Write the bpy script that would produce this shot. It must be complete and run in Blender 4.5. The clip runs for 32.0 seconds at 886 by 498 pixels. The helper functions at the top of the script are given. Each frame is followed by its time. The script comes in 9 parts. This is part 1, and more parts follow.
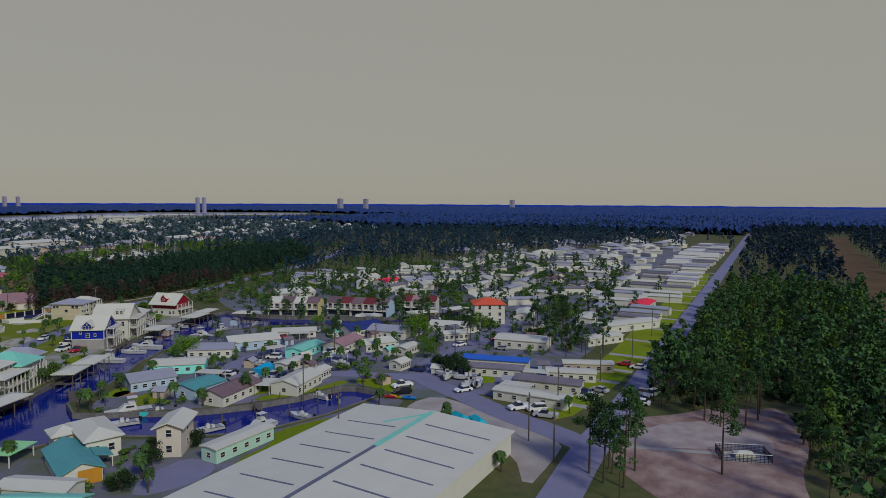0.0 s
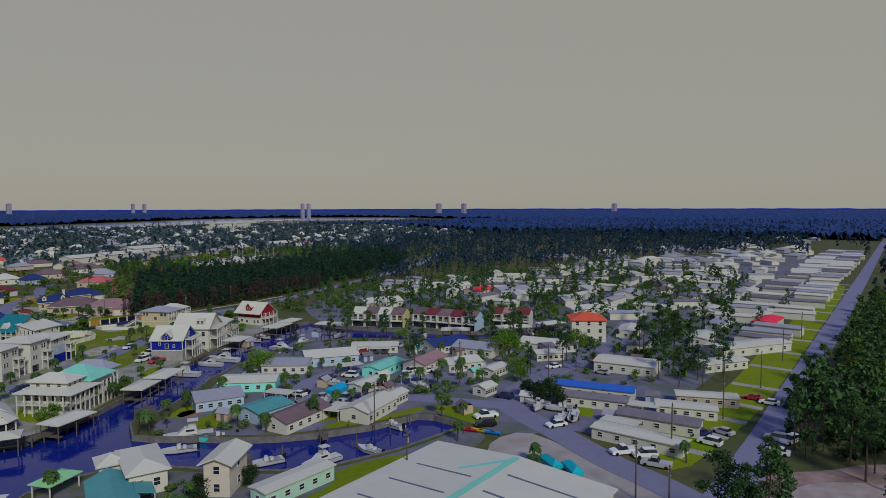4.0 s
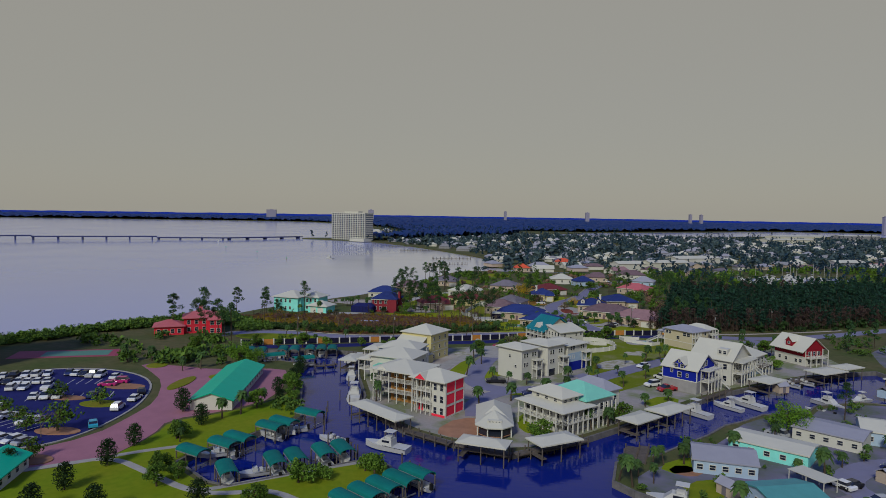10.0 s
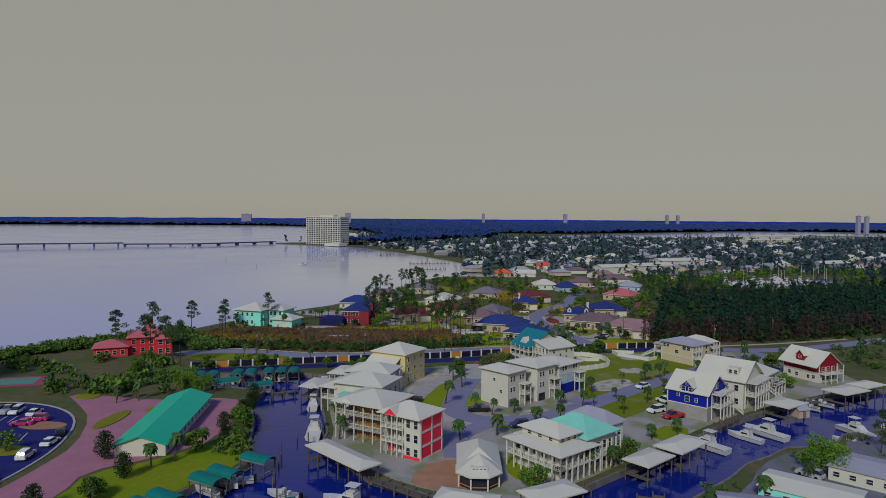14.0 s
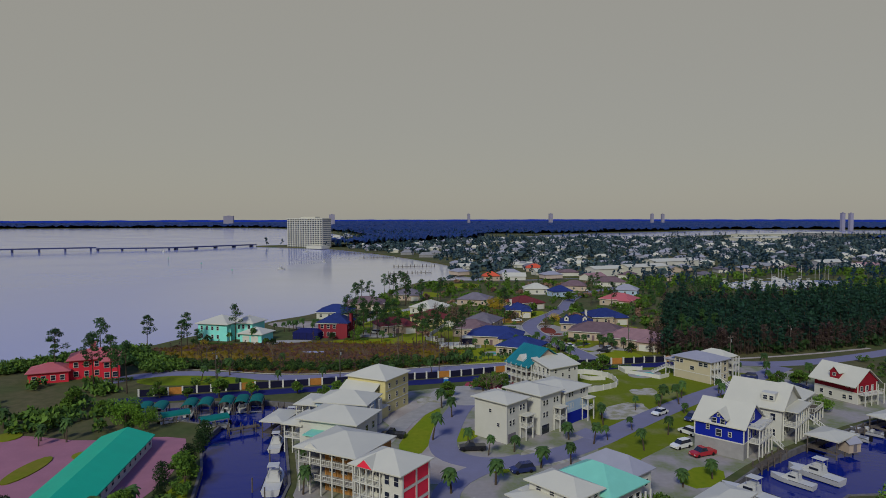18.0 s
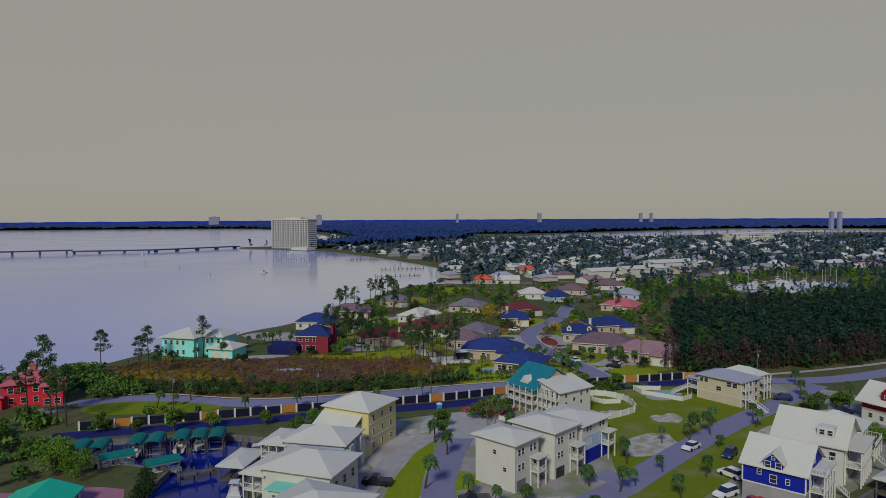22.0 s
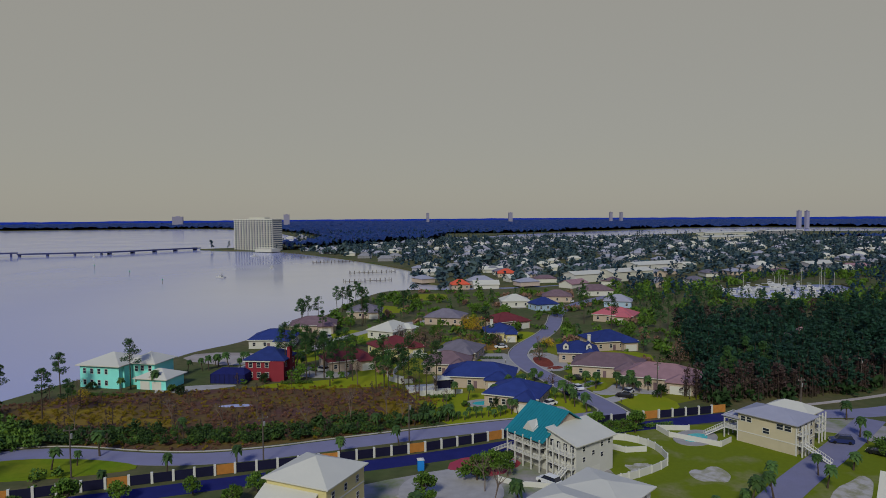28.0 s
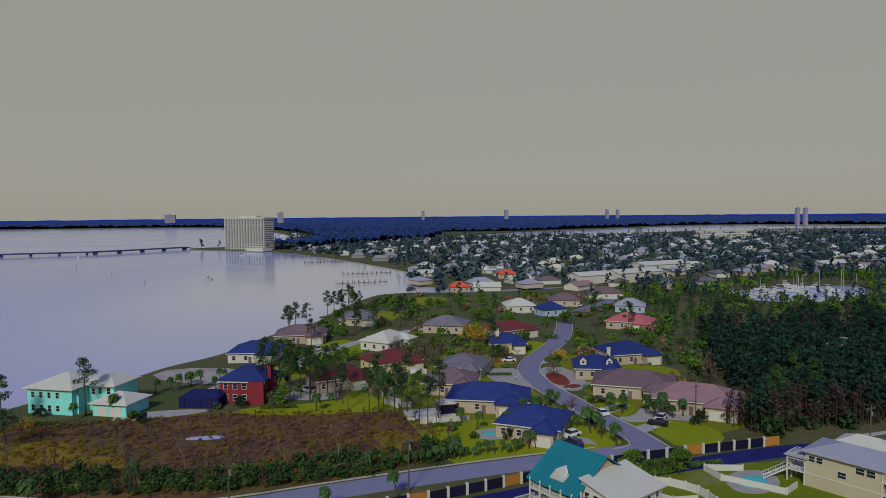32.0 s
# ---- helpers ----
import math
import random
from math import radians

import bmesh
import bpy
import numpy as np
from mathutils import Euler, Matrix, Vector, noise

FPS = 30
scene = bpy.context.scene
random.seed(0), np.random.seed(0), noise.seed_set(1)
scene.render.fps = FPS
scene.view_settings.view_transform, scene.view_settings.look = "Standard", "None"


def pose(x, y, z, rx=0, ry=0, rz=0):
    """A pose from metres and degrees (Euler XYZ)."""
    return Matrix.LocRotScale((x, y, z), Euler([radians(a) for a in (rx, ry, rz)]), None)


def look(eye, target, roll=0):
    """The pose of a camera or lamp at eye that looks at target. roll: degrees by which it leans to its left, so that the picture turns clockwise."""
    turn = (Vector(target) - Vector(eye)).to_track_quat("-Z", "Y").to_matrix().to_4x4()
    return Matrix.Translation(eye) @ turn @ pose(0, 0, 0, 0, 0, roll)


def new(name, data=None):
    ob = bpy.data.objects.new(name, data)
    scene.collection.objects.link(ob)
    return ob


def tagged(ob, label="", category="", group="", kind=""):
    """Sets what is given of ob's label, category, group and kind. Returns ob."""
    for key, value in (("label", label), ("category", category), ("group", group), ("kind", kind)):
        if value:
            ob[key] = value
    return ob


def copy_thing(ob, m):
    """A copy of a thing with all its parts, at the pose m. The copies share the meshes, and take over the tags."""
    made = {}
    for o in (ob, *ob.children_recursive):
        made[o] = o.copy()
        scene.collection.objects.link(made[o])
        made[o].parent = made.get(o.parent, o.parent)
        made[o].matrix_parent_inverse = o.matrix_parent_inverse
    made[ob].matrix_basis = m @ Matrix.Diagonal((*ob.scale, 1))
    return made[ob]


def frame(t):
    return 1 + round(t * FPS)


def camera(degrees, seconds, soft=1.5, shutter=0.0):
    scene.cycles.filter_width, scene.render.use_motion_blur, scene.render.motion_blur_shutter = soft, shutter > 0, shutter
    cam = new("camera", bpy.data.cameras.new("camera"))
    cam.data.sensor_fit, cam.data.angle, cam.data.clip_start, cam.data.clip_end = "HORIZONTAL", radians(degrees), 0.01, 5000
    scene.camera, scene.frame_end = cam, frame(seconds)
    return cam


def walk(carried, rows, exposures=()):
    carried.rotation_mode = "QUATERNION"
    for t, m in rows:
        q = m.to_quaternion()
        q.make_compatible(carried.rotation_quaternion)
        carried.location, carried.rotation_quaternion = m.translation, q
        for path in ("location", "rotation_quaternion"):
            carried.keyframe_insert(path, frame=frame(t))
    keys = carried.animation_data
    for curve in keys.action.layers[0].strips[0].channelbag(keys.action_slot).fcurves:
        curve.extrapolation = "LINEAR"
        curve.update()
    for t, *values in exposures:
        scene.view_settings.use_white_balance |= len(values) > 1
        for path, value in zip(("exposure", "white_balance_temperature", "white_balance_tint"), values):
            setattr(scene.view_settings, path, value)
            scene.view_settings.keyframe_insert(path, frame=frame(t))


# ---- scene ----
cam = camera(68.6, 32.0, soft=0.9)
PATH = [
    (0, (-31.587, -85.842, 48.274), (-30.057, -84.562, 48.127), 0.3),
    (1, (-27.268, -83.328, 48.071), (-25.726, -82.062, 47.929), 0.4),
    (2, (-22.601, -80.628, 48.021), (-21.05, -79.374, 47.88), 0.1),
    (2.5, (-20.441, -79.177, 47.948), (-18.884, -77.928, 47.809), 0.0),
    (4.5, (-12.177, -72.082, 48.491), (-11.029, -70.449, 48.364), 0.0),
    (5, (-9.495, -69.739, 47.92), (-8.547, -67.982, 47.801), 0.3),
    (5.5, (-7.017, -67.59, 47.534), (-6.264, -65.741, 47.418), 0.4),
    (6, (-5.098, -65.813, 47.404), (-4.519, -63.902, 47.29), 0.4),
    (6.5, (-4.196, -64.306, 47.093), (-3.788, -62.351, 46.983), 0.9),
    (7, (-2.714, -62.21, 46.991), (-2.464, -60.229, 46.881), 1.0),
    (7.5, (-0.875, -59.689, 47.026), (-0.787, -57.694, 46.915), 1.1),
    (8, (0.648, -57.435, 47.089), (0.587, -55.439, 46.978), 1.0),
    (8.5, (1.878, -54.584, 47.214), (1.703, -52.595, 47.102), 1.1),
    (9, (2.813, -51.851, 47.573), (2.619, -49.863, 47.459), 1.1),
    (10, (3.869, -46.287, 47.614), (3.694, -44.298, 47.503), 0.9),
    (11, (3.972, -40.619, 47.623), (3.816, -38.628, 47.515), 0.8),
    (12, (3.848, -34.971, 47.621), (3.709, -32.979, 47.516), 0.7),
    (13, (3.299, -28.972, 48.012), (3.175, -26.978, 47.907), 0.5),
    (14, (2.967, -22.936, 48.08), (2.858, -20.942, 47.978), 0.4),
    (14.5, (2.645, -19.825, 48.096), (2.543, -17.831, 47.994), 0.4),
    (16.5, (1.688, -7.394, 48.273), (1.612, -5.398, 48.174), 0.1),
    (17, (1.818, -4.082, 48.413), (1.746, -2.086, 48.312), -0.0),
    (18, (1.619, 2.431, 48.59), (1.555, 4.427, 48.489), -0.1),
    (19, (1.029, 8.7, 48.615), (0.977, 10.697, 48.515), -0.1),
    (20, (0.632, 14.643, 48.828), (0.588, 16.64, 48.728), -0.1),
    (21, (0.409, 20.908, 48.972), (0.373, 22.905, 48.871), -0.3),
    (22, (-0.127, 26.81, 48.808), (-0.155, 28.807, 48.707), -0.3),
    (23, (-0.708, 32.601, 49.058), (-0.729, 34.598, 48.957), -0.4),
    (24, (-1.061, 38.743, 49.228), (-1.077, 40.74, 49.125), -0.4),
    (24.5, (-1.203, 41.739, 49.273), (-1.215, 43.736, 49.171), -0.4),
    (26.5, (-1.831, 53.751, 49.434), (-1.818, 55.748, 49.33), -0.5),
    (27, (-2.386, 56.708, 49.379), (-2.336, 58.705, 49.276), -0.5),
    (27.5, (-2.577, 59.447, 49.407), (-2.515, 61.444, 49.304), -0.5),
    (28, (-2.836, 62.557, 49.448), (-2.772, 64.553, 49.344), -0.4),
    (29, (-3.002, 68.504, 49.748), (-2.935, 70.5, 49.639), -0.6),
    (30, (-3.316, 74.213, 49.694), (-3.244, 76.209, 49.587), -0.5),
    (31, (-3.715, 80.884, 49.501), (-3.64, 82.88, 49.392), -0.6),
    (32, (-4.039, 87.266, 49.77), (-3.96, 89.261, 49.659), -0.5),
]
walk(cam, [(t, look(eye, target, roll)) for t, eye, target, roll in PATH])

from mathutils.geometry import tessellate_polygon

# ---- world, sun ----
world = bpy.data.worlds.new("overcast")
scene.world = world
world.use_nodes = True
_wn, _wl = world.node_tree.nodes, world.node_tree.links
_wn.clear()
_sky = _wn.new("ShaderNodeTexSky")
_sky.sky_type, _sky.sun_disc = "NISHITA", False
_sky.sun_elevation, _sky.sun_rotation = radians(37), radians(-162)
_b1, _b2 = _wn.new("ShaderNodeBackground"), _wn.new("ShaderNodeBackground")
_b1.inputs["Strength"].default_value = 0.006
_b2.inputs["Color"].default_value = (0.300, 0.288, 0.250, 1)
_add, _wout = _wn.new("ShaderNodeAddShader"), _wn.new("ShaderNodeOutputWorld")
_dir, _sep, _ramp = _wn.new("ShaderNodeTexCoord"), _wn.new("ShaderNodeSeparateXYZ"), _wn.new("ShaderNodeValToRGB")
# a bright hazy sky low down that clears to blue overhead
_ramp.color_ramp.elements[0].position, _ramp.color_ramp.elements[1].position = 0.335, 0.54
_ramp.color_ramp.elements[0].color, _ramp.color_ramp.elements[1].color = (0.300, 0.288, 0.250, 1), (0.070, 0.135, 0.430, 1)
_wl.new(_dir.outputs["Generated"], _sep.inputs[0])
_wl.new(_sep.outputs["Z"], _ramp.inputs["Fac"])
_wl.new(_ramp.outputs["Color"], _b2.inputs["Color"])
_wl.new(_sky.outputs[0], _b1.inputs["Color"])
_wl.new(_b1.outputs[0], _add.inputs[0])
_wl.new(_b2.outputs[0], _add.inputs[1])
_wl.new(_add.outputs[0], _wout.inputs[0])
sun = new("sun", bpy.data.lights.new("sun", "SUN"))
sun.data.energy, sun.data.angle, sun.data.color = 2.4, radians(11), (0.97, 0.96, 0.80)
sun.matrix_world = look((-36, -110, 87), (0, 0, 0))

# ---- materials ----
MATS = {}


def mat(name, color, rough=0.8, metal=0.0, var=0.25, scale=0.6, bump=0.15, spec=0.14, second=None, fine=9.0, edge=(0.38, 0.68)):
    """A surface with two scales of variation; second: the colour of its stains."""
    if name in MATS:
        return MATS[name]
    m = bpy.data.materials.new(name)
    m.use_nodes = True
    n, l = m.node_tree.nodes, m.node_tree.links
    p = n["Principled BSDF"]
    geo, info = n.new("ShaderNodeNewGeometry"), n.new("ShaderNodeObjectInfo")
    big, small = n.new("ShaderNodeTexNoise"), n.new("ShaderNodeTexNoise")
    big.inputs["Scale"].default_value, small.inputs["Scale"].default_value = scale, scale * fine
    big.inputs["Detail"].default_value, small.inputs["Detail"].default_value = 4, 3
    ramp, mixs, mixv = n.new("ShaderNodeValToRGB"), n.new("ShaderNodeMix"), n.new("ShaderNodeHueSaturation")
    mixs.data_type = "RGBA"
    c2 = second or tuple(c * (1 - var) for c in color)
    ramp.color_ramp.elements[0].position, ramp.color_ramp.elements[1].position = edge
    ramp.color_ramp.elements[0].color, ramp.color_ramp.elements[1].color = (*c2, 1), (*color, 1)
    l.new(geo.outputs["Position"], big.inputs["Vector"])
    l.new(geo.outputs["Position"], small.inputs["Vector"])
    l.new(big.outputs["Fac"], ramp.inputs["Fac"])
    l.new(ramp.outputs["Color"], mixs.inputs["A"])
    mixs.inputs["B"].default_value = (*(c * (1 - var * 0.9) for c in color), 1)
    l.new(small.outputs["Fac"], mixs.inputs["Factor"])
    rnd = n.new("ShaderNodeMapRange")
    rnd.inputs["To Min"].default_value, rnd.inputs["To Max"].default_value = 1 - var * 0.4, 1 + var * 0.3
    l.new(info.outputs["Random"], rnd.inputs["Value"])
    l.new(rnd.outputs[0], mixv.inputs["Value"])
    l.new(mixs.outputs["Result"], mixv.inputs["Color"])
    l.new(mixv.outputs["Color"], p.inputs["Base Color"])
    p.inputs["Roughness"].default_value, p.inputs["Metallic"].default_value = rough, metal
    p.inputs["Specular IOR Level"].default_value = spec
    if bump:
        b = n.new("ShaderNodeBump")
        b.inputs["Strength"].default_value, b.inputs["Distance"].default_value = bump, 0.08
        l.new(small.outputs["Fac"], b.inputs["Height"])
        l.new(b.outputs["Normal"], p.inputs["Normal"])
    MATS[name] = m
    return m


def water_mat(name, color, wave, lo, hi, glare=None):
    """Rippled water; glare: the middle, half widths and colour of a bright patch painted into it."""
    m = bpy.data.materials.new(name)
    m.use_nodes = True
    n, l = m.node_tree.nodes, m.node_tree.links
    p = n["Principled BSDF"]
    p.inputs["Base Color"].default_value = (*color, 1)
    p.inputs["IOR"].default_value, p.inputs["Specular IOR Level"].default_value = 1.33, 0.4
    geo, tex, tex2, warp = n.new("ShaderNodeNewGeometry"), n.new("ShaderNodeTexNoise"), n.new("ShaderNodeTexNoise"), n.new("ShaderNodeMapping")
    tex.inputs["Scale"].default_value, tex.inputs["Detail"].default_value = 0.5, 5
    tex2.inputs["Scale"].default_value, tex2.inputs["Detail"].default_value = 0.012, 3
    warp.inputs["Scale"].default_value = (0.6, 1.6, 1)
    b = n.new("ShaderNodeBump")
    b.inputs["Strength"].default_value, b.inputs["Distance"].default_value = wave, 0.25
    rr = n.new("ShaderNodeMapRange")
    rr.inputs["To Min"].default_value, rr.inputs["To Max"].default_value = lo, hi
    l.new(geo.outputs["Position"], warp.inputs["Vector"])
    l.new(warp.outputs["Vector"], tex.inputs["Vector"])
    l.new(geo.outputs["Position"], tex2.inputs["Vector"])
    l.new(tex2.outputs["Fac"], rr.inputs["Value"])
    l.new(rr.outputs[0], p.inputs["Roughness"])
    l.new(tex.outputs["Fac"], b.inputs["Height"])
    l.new(b.outputs["Normal"], p.inputs["Normal"])
    if glare:
        (cx, cy), (rx, ry), pale = glare
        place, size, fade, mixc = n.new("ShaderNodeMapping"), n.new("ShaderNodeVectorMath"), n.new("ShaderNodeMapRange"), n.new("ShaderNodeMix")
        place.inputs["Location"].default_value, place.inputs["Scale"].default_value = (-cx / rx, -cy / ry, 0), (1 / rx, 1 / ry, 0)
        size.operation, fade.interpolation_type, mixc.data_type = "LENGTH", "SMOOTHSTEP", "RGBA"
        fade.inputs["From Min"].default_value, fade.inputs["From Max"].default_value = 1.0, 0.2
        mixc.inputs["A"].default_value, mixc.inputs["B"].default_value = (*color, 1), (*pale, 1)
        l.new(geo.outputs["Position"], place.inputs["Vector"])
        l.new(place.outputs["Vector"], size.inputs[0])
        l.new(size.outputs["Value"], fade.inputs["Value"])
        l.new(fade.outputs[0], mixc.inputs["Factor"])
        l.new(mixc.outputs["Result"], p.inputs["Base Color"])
    return m


def leaf_mat(name, a, b):
    """Foliage that varies from clump to clump and from plant to plant."""
    m = bpy.data.materials.new(name)
    m.use_nodes = True
    n, l = m.node_tree.nodes, m.node_tree.links
    p = n["Principled BSDF"]
    geo, tex, mix, info = n.new("ShaderNodeNewGeometry"), n.new("ShaderNodeTexNoise"), n.new("ShaderNodeMix"), n.new("ShaderNodeObjectInfo")
    hsv, rnd = n.new("ShaderNodeHueSaturation"), n.new("ShaderNodeMapRange")
    mix.data_type = "RGBA"
    mix.inputs["A"].default_value, mix.inputs["B"].default_value = (*a, 1), (*b, 1)
    tex.inputs["Scale"].default_value = 0.09
    l.new(geo.outputs["Position"], tex.inputs["Vector"])
    ad = n.new("ShaderNodeMath")
    ad.operation = "MULTIPLY_ADD"
    ad.inputs[1].default_value, ad.inputs[2].default_value = 0.6, -0.1
    l.new(geo.outputs["Random Per Island"], ad.inputs[0])
    ad2 = n.new("ShaderNodeMath")
    ad2.operation = "MULTIPLY_ADD"
    ad2.inputs[1].default_value = 0.8
    l.new(tex.outputs["Fac"], ad2.inputs[0])
    l.new(ad.outputs[0], ad2.inputs[2])
    ad2.use_clamp = True
    l.new(ad2.outputs[0], mix.inputs["Factor"])
    rnd.inputs["To Min"].default_value, rnd.inputs["To Max"].default_value = 0.7, 1.3
    l.new(info.outputs["Random"], rnd.inputs["Value"])
    l.new(rnd.outputs[0], hsv.inputs["Value"])
    l.new(mix.outputs["Result"], hsv.inputs["Color"])
    l.new(hsv.outputs["Color"], p.inputs["Base Color"])
    p.inputs["Roughness"].default_value, p.inputs["Specular IOR Level"].default_value = 0.75, 0.2
    MATS[name] = m
    return m


def glass_mat(name, color):
    m = mat(name, color, 0.08, 0.0, 0.3, 0.4, 0.0, 0.7)
    return m


# the bay's base colour brightens mid-bay: sky glare painted in, no real shallows
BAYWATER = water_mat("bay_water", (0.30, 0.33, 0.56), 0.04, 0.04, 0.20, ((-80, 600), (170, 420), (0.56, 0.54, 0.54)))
WATER = water_mat("canal_water", (0.004, 0.014, 0.165), 0.12, 0.03, 0.10)
WOODPINE = leaf_mat("wood_pine_needles", (0.002, 0.010, 0.016), (0.017, 0.058, 0.030))
PINE = leaf_mat("pine_needles", (0.007, 0.026, 0.022), (0.048, 0.110, 0.022))
# far needles: the blue of distance haze is mixed into their colour
FARPINE = leaf_mat("haze_tinted_pine", (0.006, 0.020, 0.055), (0.018, 0.050, 0.072))
PALM = leaf_mat("palm_leaf", (0.014, 0.040, 0.016), (0.060, 0.115, 0.024))
OAK = leaf_mat("broad_leaf", (0.024, 0.065, 0.012), (0.10, 0.18, 0.018))
SHRUB = leaf_mat("shrub_leaf", (0.014, 0.050, 0.020), (0.100, 0.175, 0.020))
SEDGE = leaf_mat("marsh_sedge", (0.15, 0.10, 0.012), (0.33, 0.24, 0.010))
BARK = mat("bark", (0.10, 0.075, 0.055), 0.95, var=0.4, scale=3)
GRASS = mat("grass", (0.17, 0.215, 0.006), 0.95, var=0.3, scale=0.10, bump=0.3, second=(0.24, 0.19, 0.03))
LAWN = mat("mown_lawn", (0.150, 0.235, 0.004), 0.95, var=0.35, scale=0.08, bump=0.3, second=(0.23, 0.235, 0.012))
FRONTLAWN = mat("winter_lawn", (0.245, 0.265, 0.008), 0.95, var=0.3, scale=0.12, bump=0.3, second=(0.17, 0.235, 0.006))
SCRUB = mat("scrub_ground", (0.075, 0.100, 0.03), 0.95, var=0.5, scale=0.05, bump=0.3, second=(0.145, 0.115, 0.06))
SAND = mat("sand", (0.46, 0.42, 0.39), 0.95, var=0.3, scale=0.16, second=(0.28, 0.22, 0.20))
CLAY = mat("red_clay", (0.40, 0.21, 0.13), 0.95, var=0.35, scale=0.4)
ASPHALT = mat("weathered_asphalt", (0.205, 0.20, 0.30), 0.9, var=0.2, scale=0.3, second=(0.18, 0.175, 0.25))
NEWASPHALT = mat("dark_asphalt", (0.018, 0.022, 0.14), 0.85, var=0.3, scale=0.3)
PAVER = mat("brick_paving", (0.38, 0.165, 0.22), 0.85, var=0.25, scale=0.25, second=(0.30, 0.135, 0.18))
CONCRETE = mat("concrete", (0.38, 0.36, 0.34), 0.85, var=0.25, scale=0.5)
WHITE = mat("white_paint", (0.54, 0.53, 0.485), 0.6, var=0.08, scale=0.4)
OFFWHITE = mat("white_roofing", (0.53, 0.515, 0.44), 0.6, var=0.08, scale=0.25, second=(0.48, 0.47, 0.41))
TRIMW = mat("white_trim", (0.56, 0.55, 0.51), 0.5, var=0.05)
WOODD = mat("weathered_timber", (0.15, 0.125, 0.11), 0.9, var=0.4, scale=1.5)
TIMBER = mat("new_timber", (0.48, 0.24, 0.08), 0.8, var=0.35, scale=1.5)
PANE = glass_mat("window_glass", (0.02, 0.025, 0.045))
BLACK = mat("black_rubber", (0.012, 0.012, 0.014), 0.8, var=0.2, bump=0)
GREENMETAL = mat("green_metal_roof", (0.003, 0.44, 0.27), 0.45, var=0.12, scale=0.3)
CANOPY = mat("green_canvas", (0.004, 0.165, 0.15), 0.7, var=0.25, scale=0.5)
DARKFENCE = mat("dark_mesh_fence", (0.012, 0.012, 0.04), 0.8, var=0.3)


def paint(name, r, g, b, rough=0.65, var=0.12):
    return mat(name, (r, g, b), rough, var=var, scale=0.5)


# ---- mesh building ----
class Solid:
    """Collects the faces of one mesh."""

    def __init__(self):
        self.v, self.f = [], []

    def add(self, verts, faces):
        k = len(self.v)
        self.v += [tuple(p) for p in verts]
        self.f += [tuple(k + i for i in f) for f in faces]
        return self

    def box(self, x0, y0, z0, x1, y1, z1):
        v = [(x0, y0, z0), (x1, y0, z0), (x1, y1, z0), (x0, y1, z0), (x0, y0, z1), (x1, y0, z1), (x1, y1, z1), (x0, y1, z1)]
        return self.add(v, [(0, 3, 2, 1), (4, 5, 6, 7), (0, 1, 5, 4), (1, 2, 6, 5), (2, 3, 7, 6), (3, 0, 4, 7)])

    def bar(self, a, b, r, sides=6, r2=None):
        """A round bar from a to b, tapering from r to r2."""
        a, b = Vector(a), Vector(b)
        q = (b - a).to_track_quat("Z", "Y")
        r2 = r if r2 is None else r2
        ring = [(math.cos(2 * math.pi * i / sides), math.sin(2 * math.pi * i / sides)) for i in range(sides)]
        v = [a + q @ Vector((c * r, s * r, 0)) for c, s in ring] + [b + q @ Vector((c * r2, s * r2, 0)) for c, s in ring]
        f = [(i, (i + 1) % sides, sides + (i + 1) % sides, sides + i) for i in range(sides)]
        return self.add(v, f + [tuple(range(sides))[::-1], tuple(range(sides, 2 * sides))])

    def hip(self, x0, y0, x1, y1, z0, z1, over=0.5, thick=0.22, ridge=None):
        """A hipped roof with a fascia, over the rectangle."""
        x0, y0, x1, y1 = x0 - over, y0 - over, x1 + over, y1 + over
        w, d = x1 - x0, y1 - y0
        k = min(w, d) / 2 if ridge is None else ridge
        if w >= d:
            a, b = (x0 + k, (y0 + y1) / 2, z1), (x1 - k, (y0 + y1) / 2, z1)
        else:
            a, b = ((x0 + x1) / 2, y0 + k, z1), ((x0 + x1) / 2, y1 - k, z1)
        lo = [(x0, y0, z0), (x1, y0, z0), (x1, y1, z0), (x0, y1, z0)]
        v = [(x, y, z - thick) for x, y, z in lo] + lo + [a, b]
        f = [(3, 2, 1, 0)] + [(i, (i + 1) % 4, 4 + (i + 1) % 4, 4 + i) for i in range(4)]
        f += [(4, 5, 9, 8), (5, 6, 9), (6, 7, 8, 9), (7, 4, 8)] if w >= d else [(4, 5, 8), (5, 6, 9, 8), (6, 7, 9), (7, 4, 8, 9)]
        return self.add(v, f)

    def gable(self, x0, y0, x1, y1, z0, z1, over=0.5, thick=0.22, along="x"):
        """Two roof slabs that meet at a ridge."""
        if along == "x":
            x0, x1, m = x0 - over, x1 + over, (y0 + y1) / 2
            s = (z1 - z0) / (m - y0)
            for ye, e in ((y0 - over, -1), (y1 + over, 1)):
                ze = z0 - s * over
                v = [(x0, ye, ze), (x1, ye, ze), (x1, m, z1), (x0, m, z1)]
                self._slab(v, thick, e < 0)
        else:
            y0, y1, m = y0 - over, y1 + over, (x0 + x1) / 2
            s = (z1 - z0) / (m - x0)
            for xe, e in ((x0 - over, -1), (x1 + over, 1)):
                ze = z0 - s * over
                v = [(xe, y0, ze), (xe, y1, ze), (m, y1, z1), (m, y0, z1)]
                self._slab(v, thick, e > 0)
        return self

    def _slab(self, v, thick, up):
        lo = [(x, y, z - thick) for x, y, z in v]
        f = [(0, 1, 2, 3), (7, 6, 5, 4), (4, 5, 1, 0), (5, 6, 2, 1), (6, 7, 3, 2), (7, 4, 0, 3)]
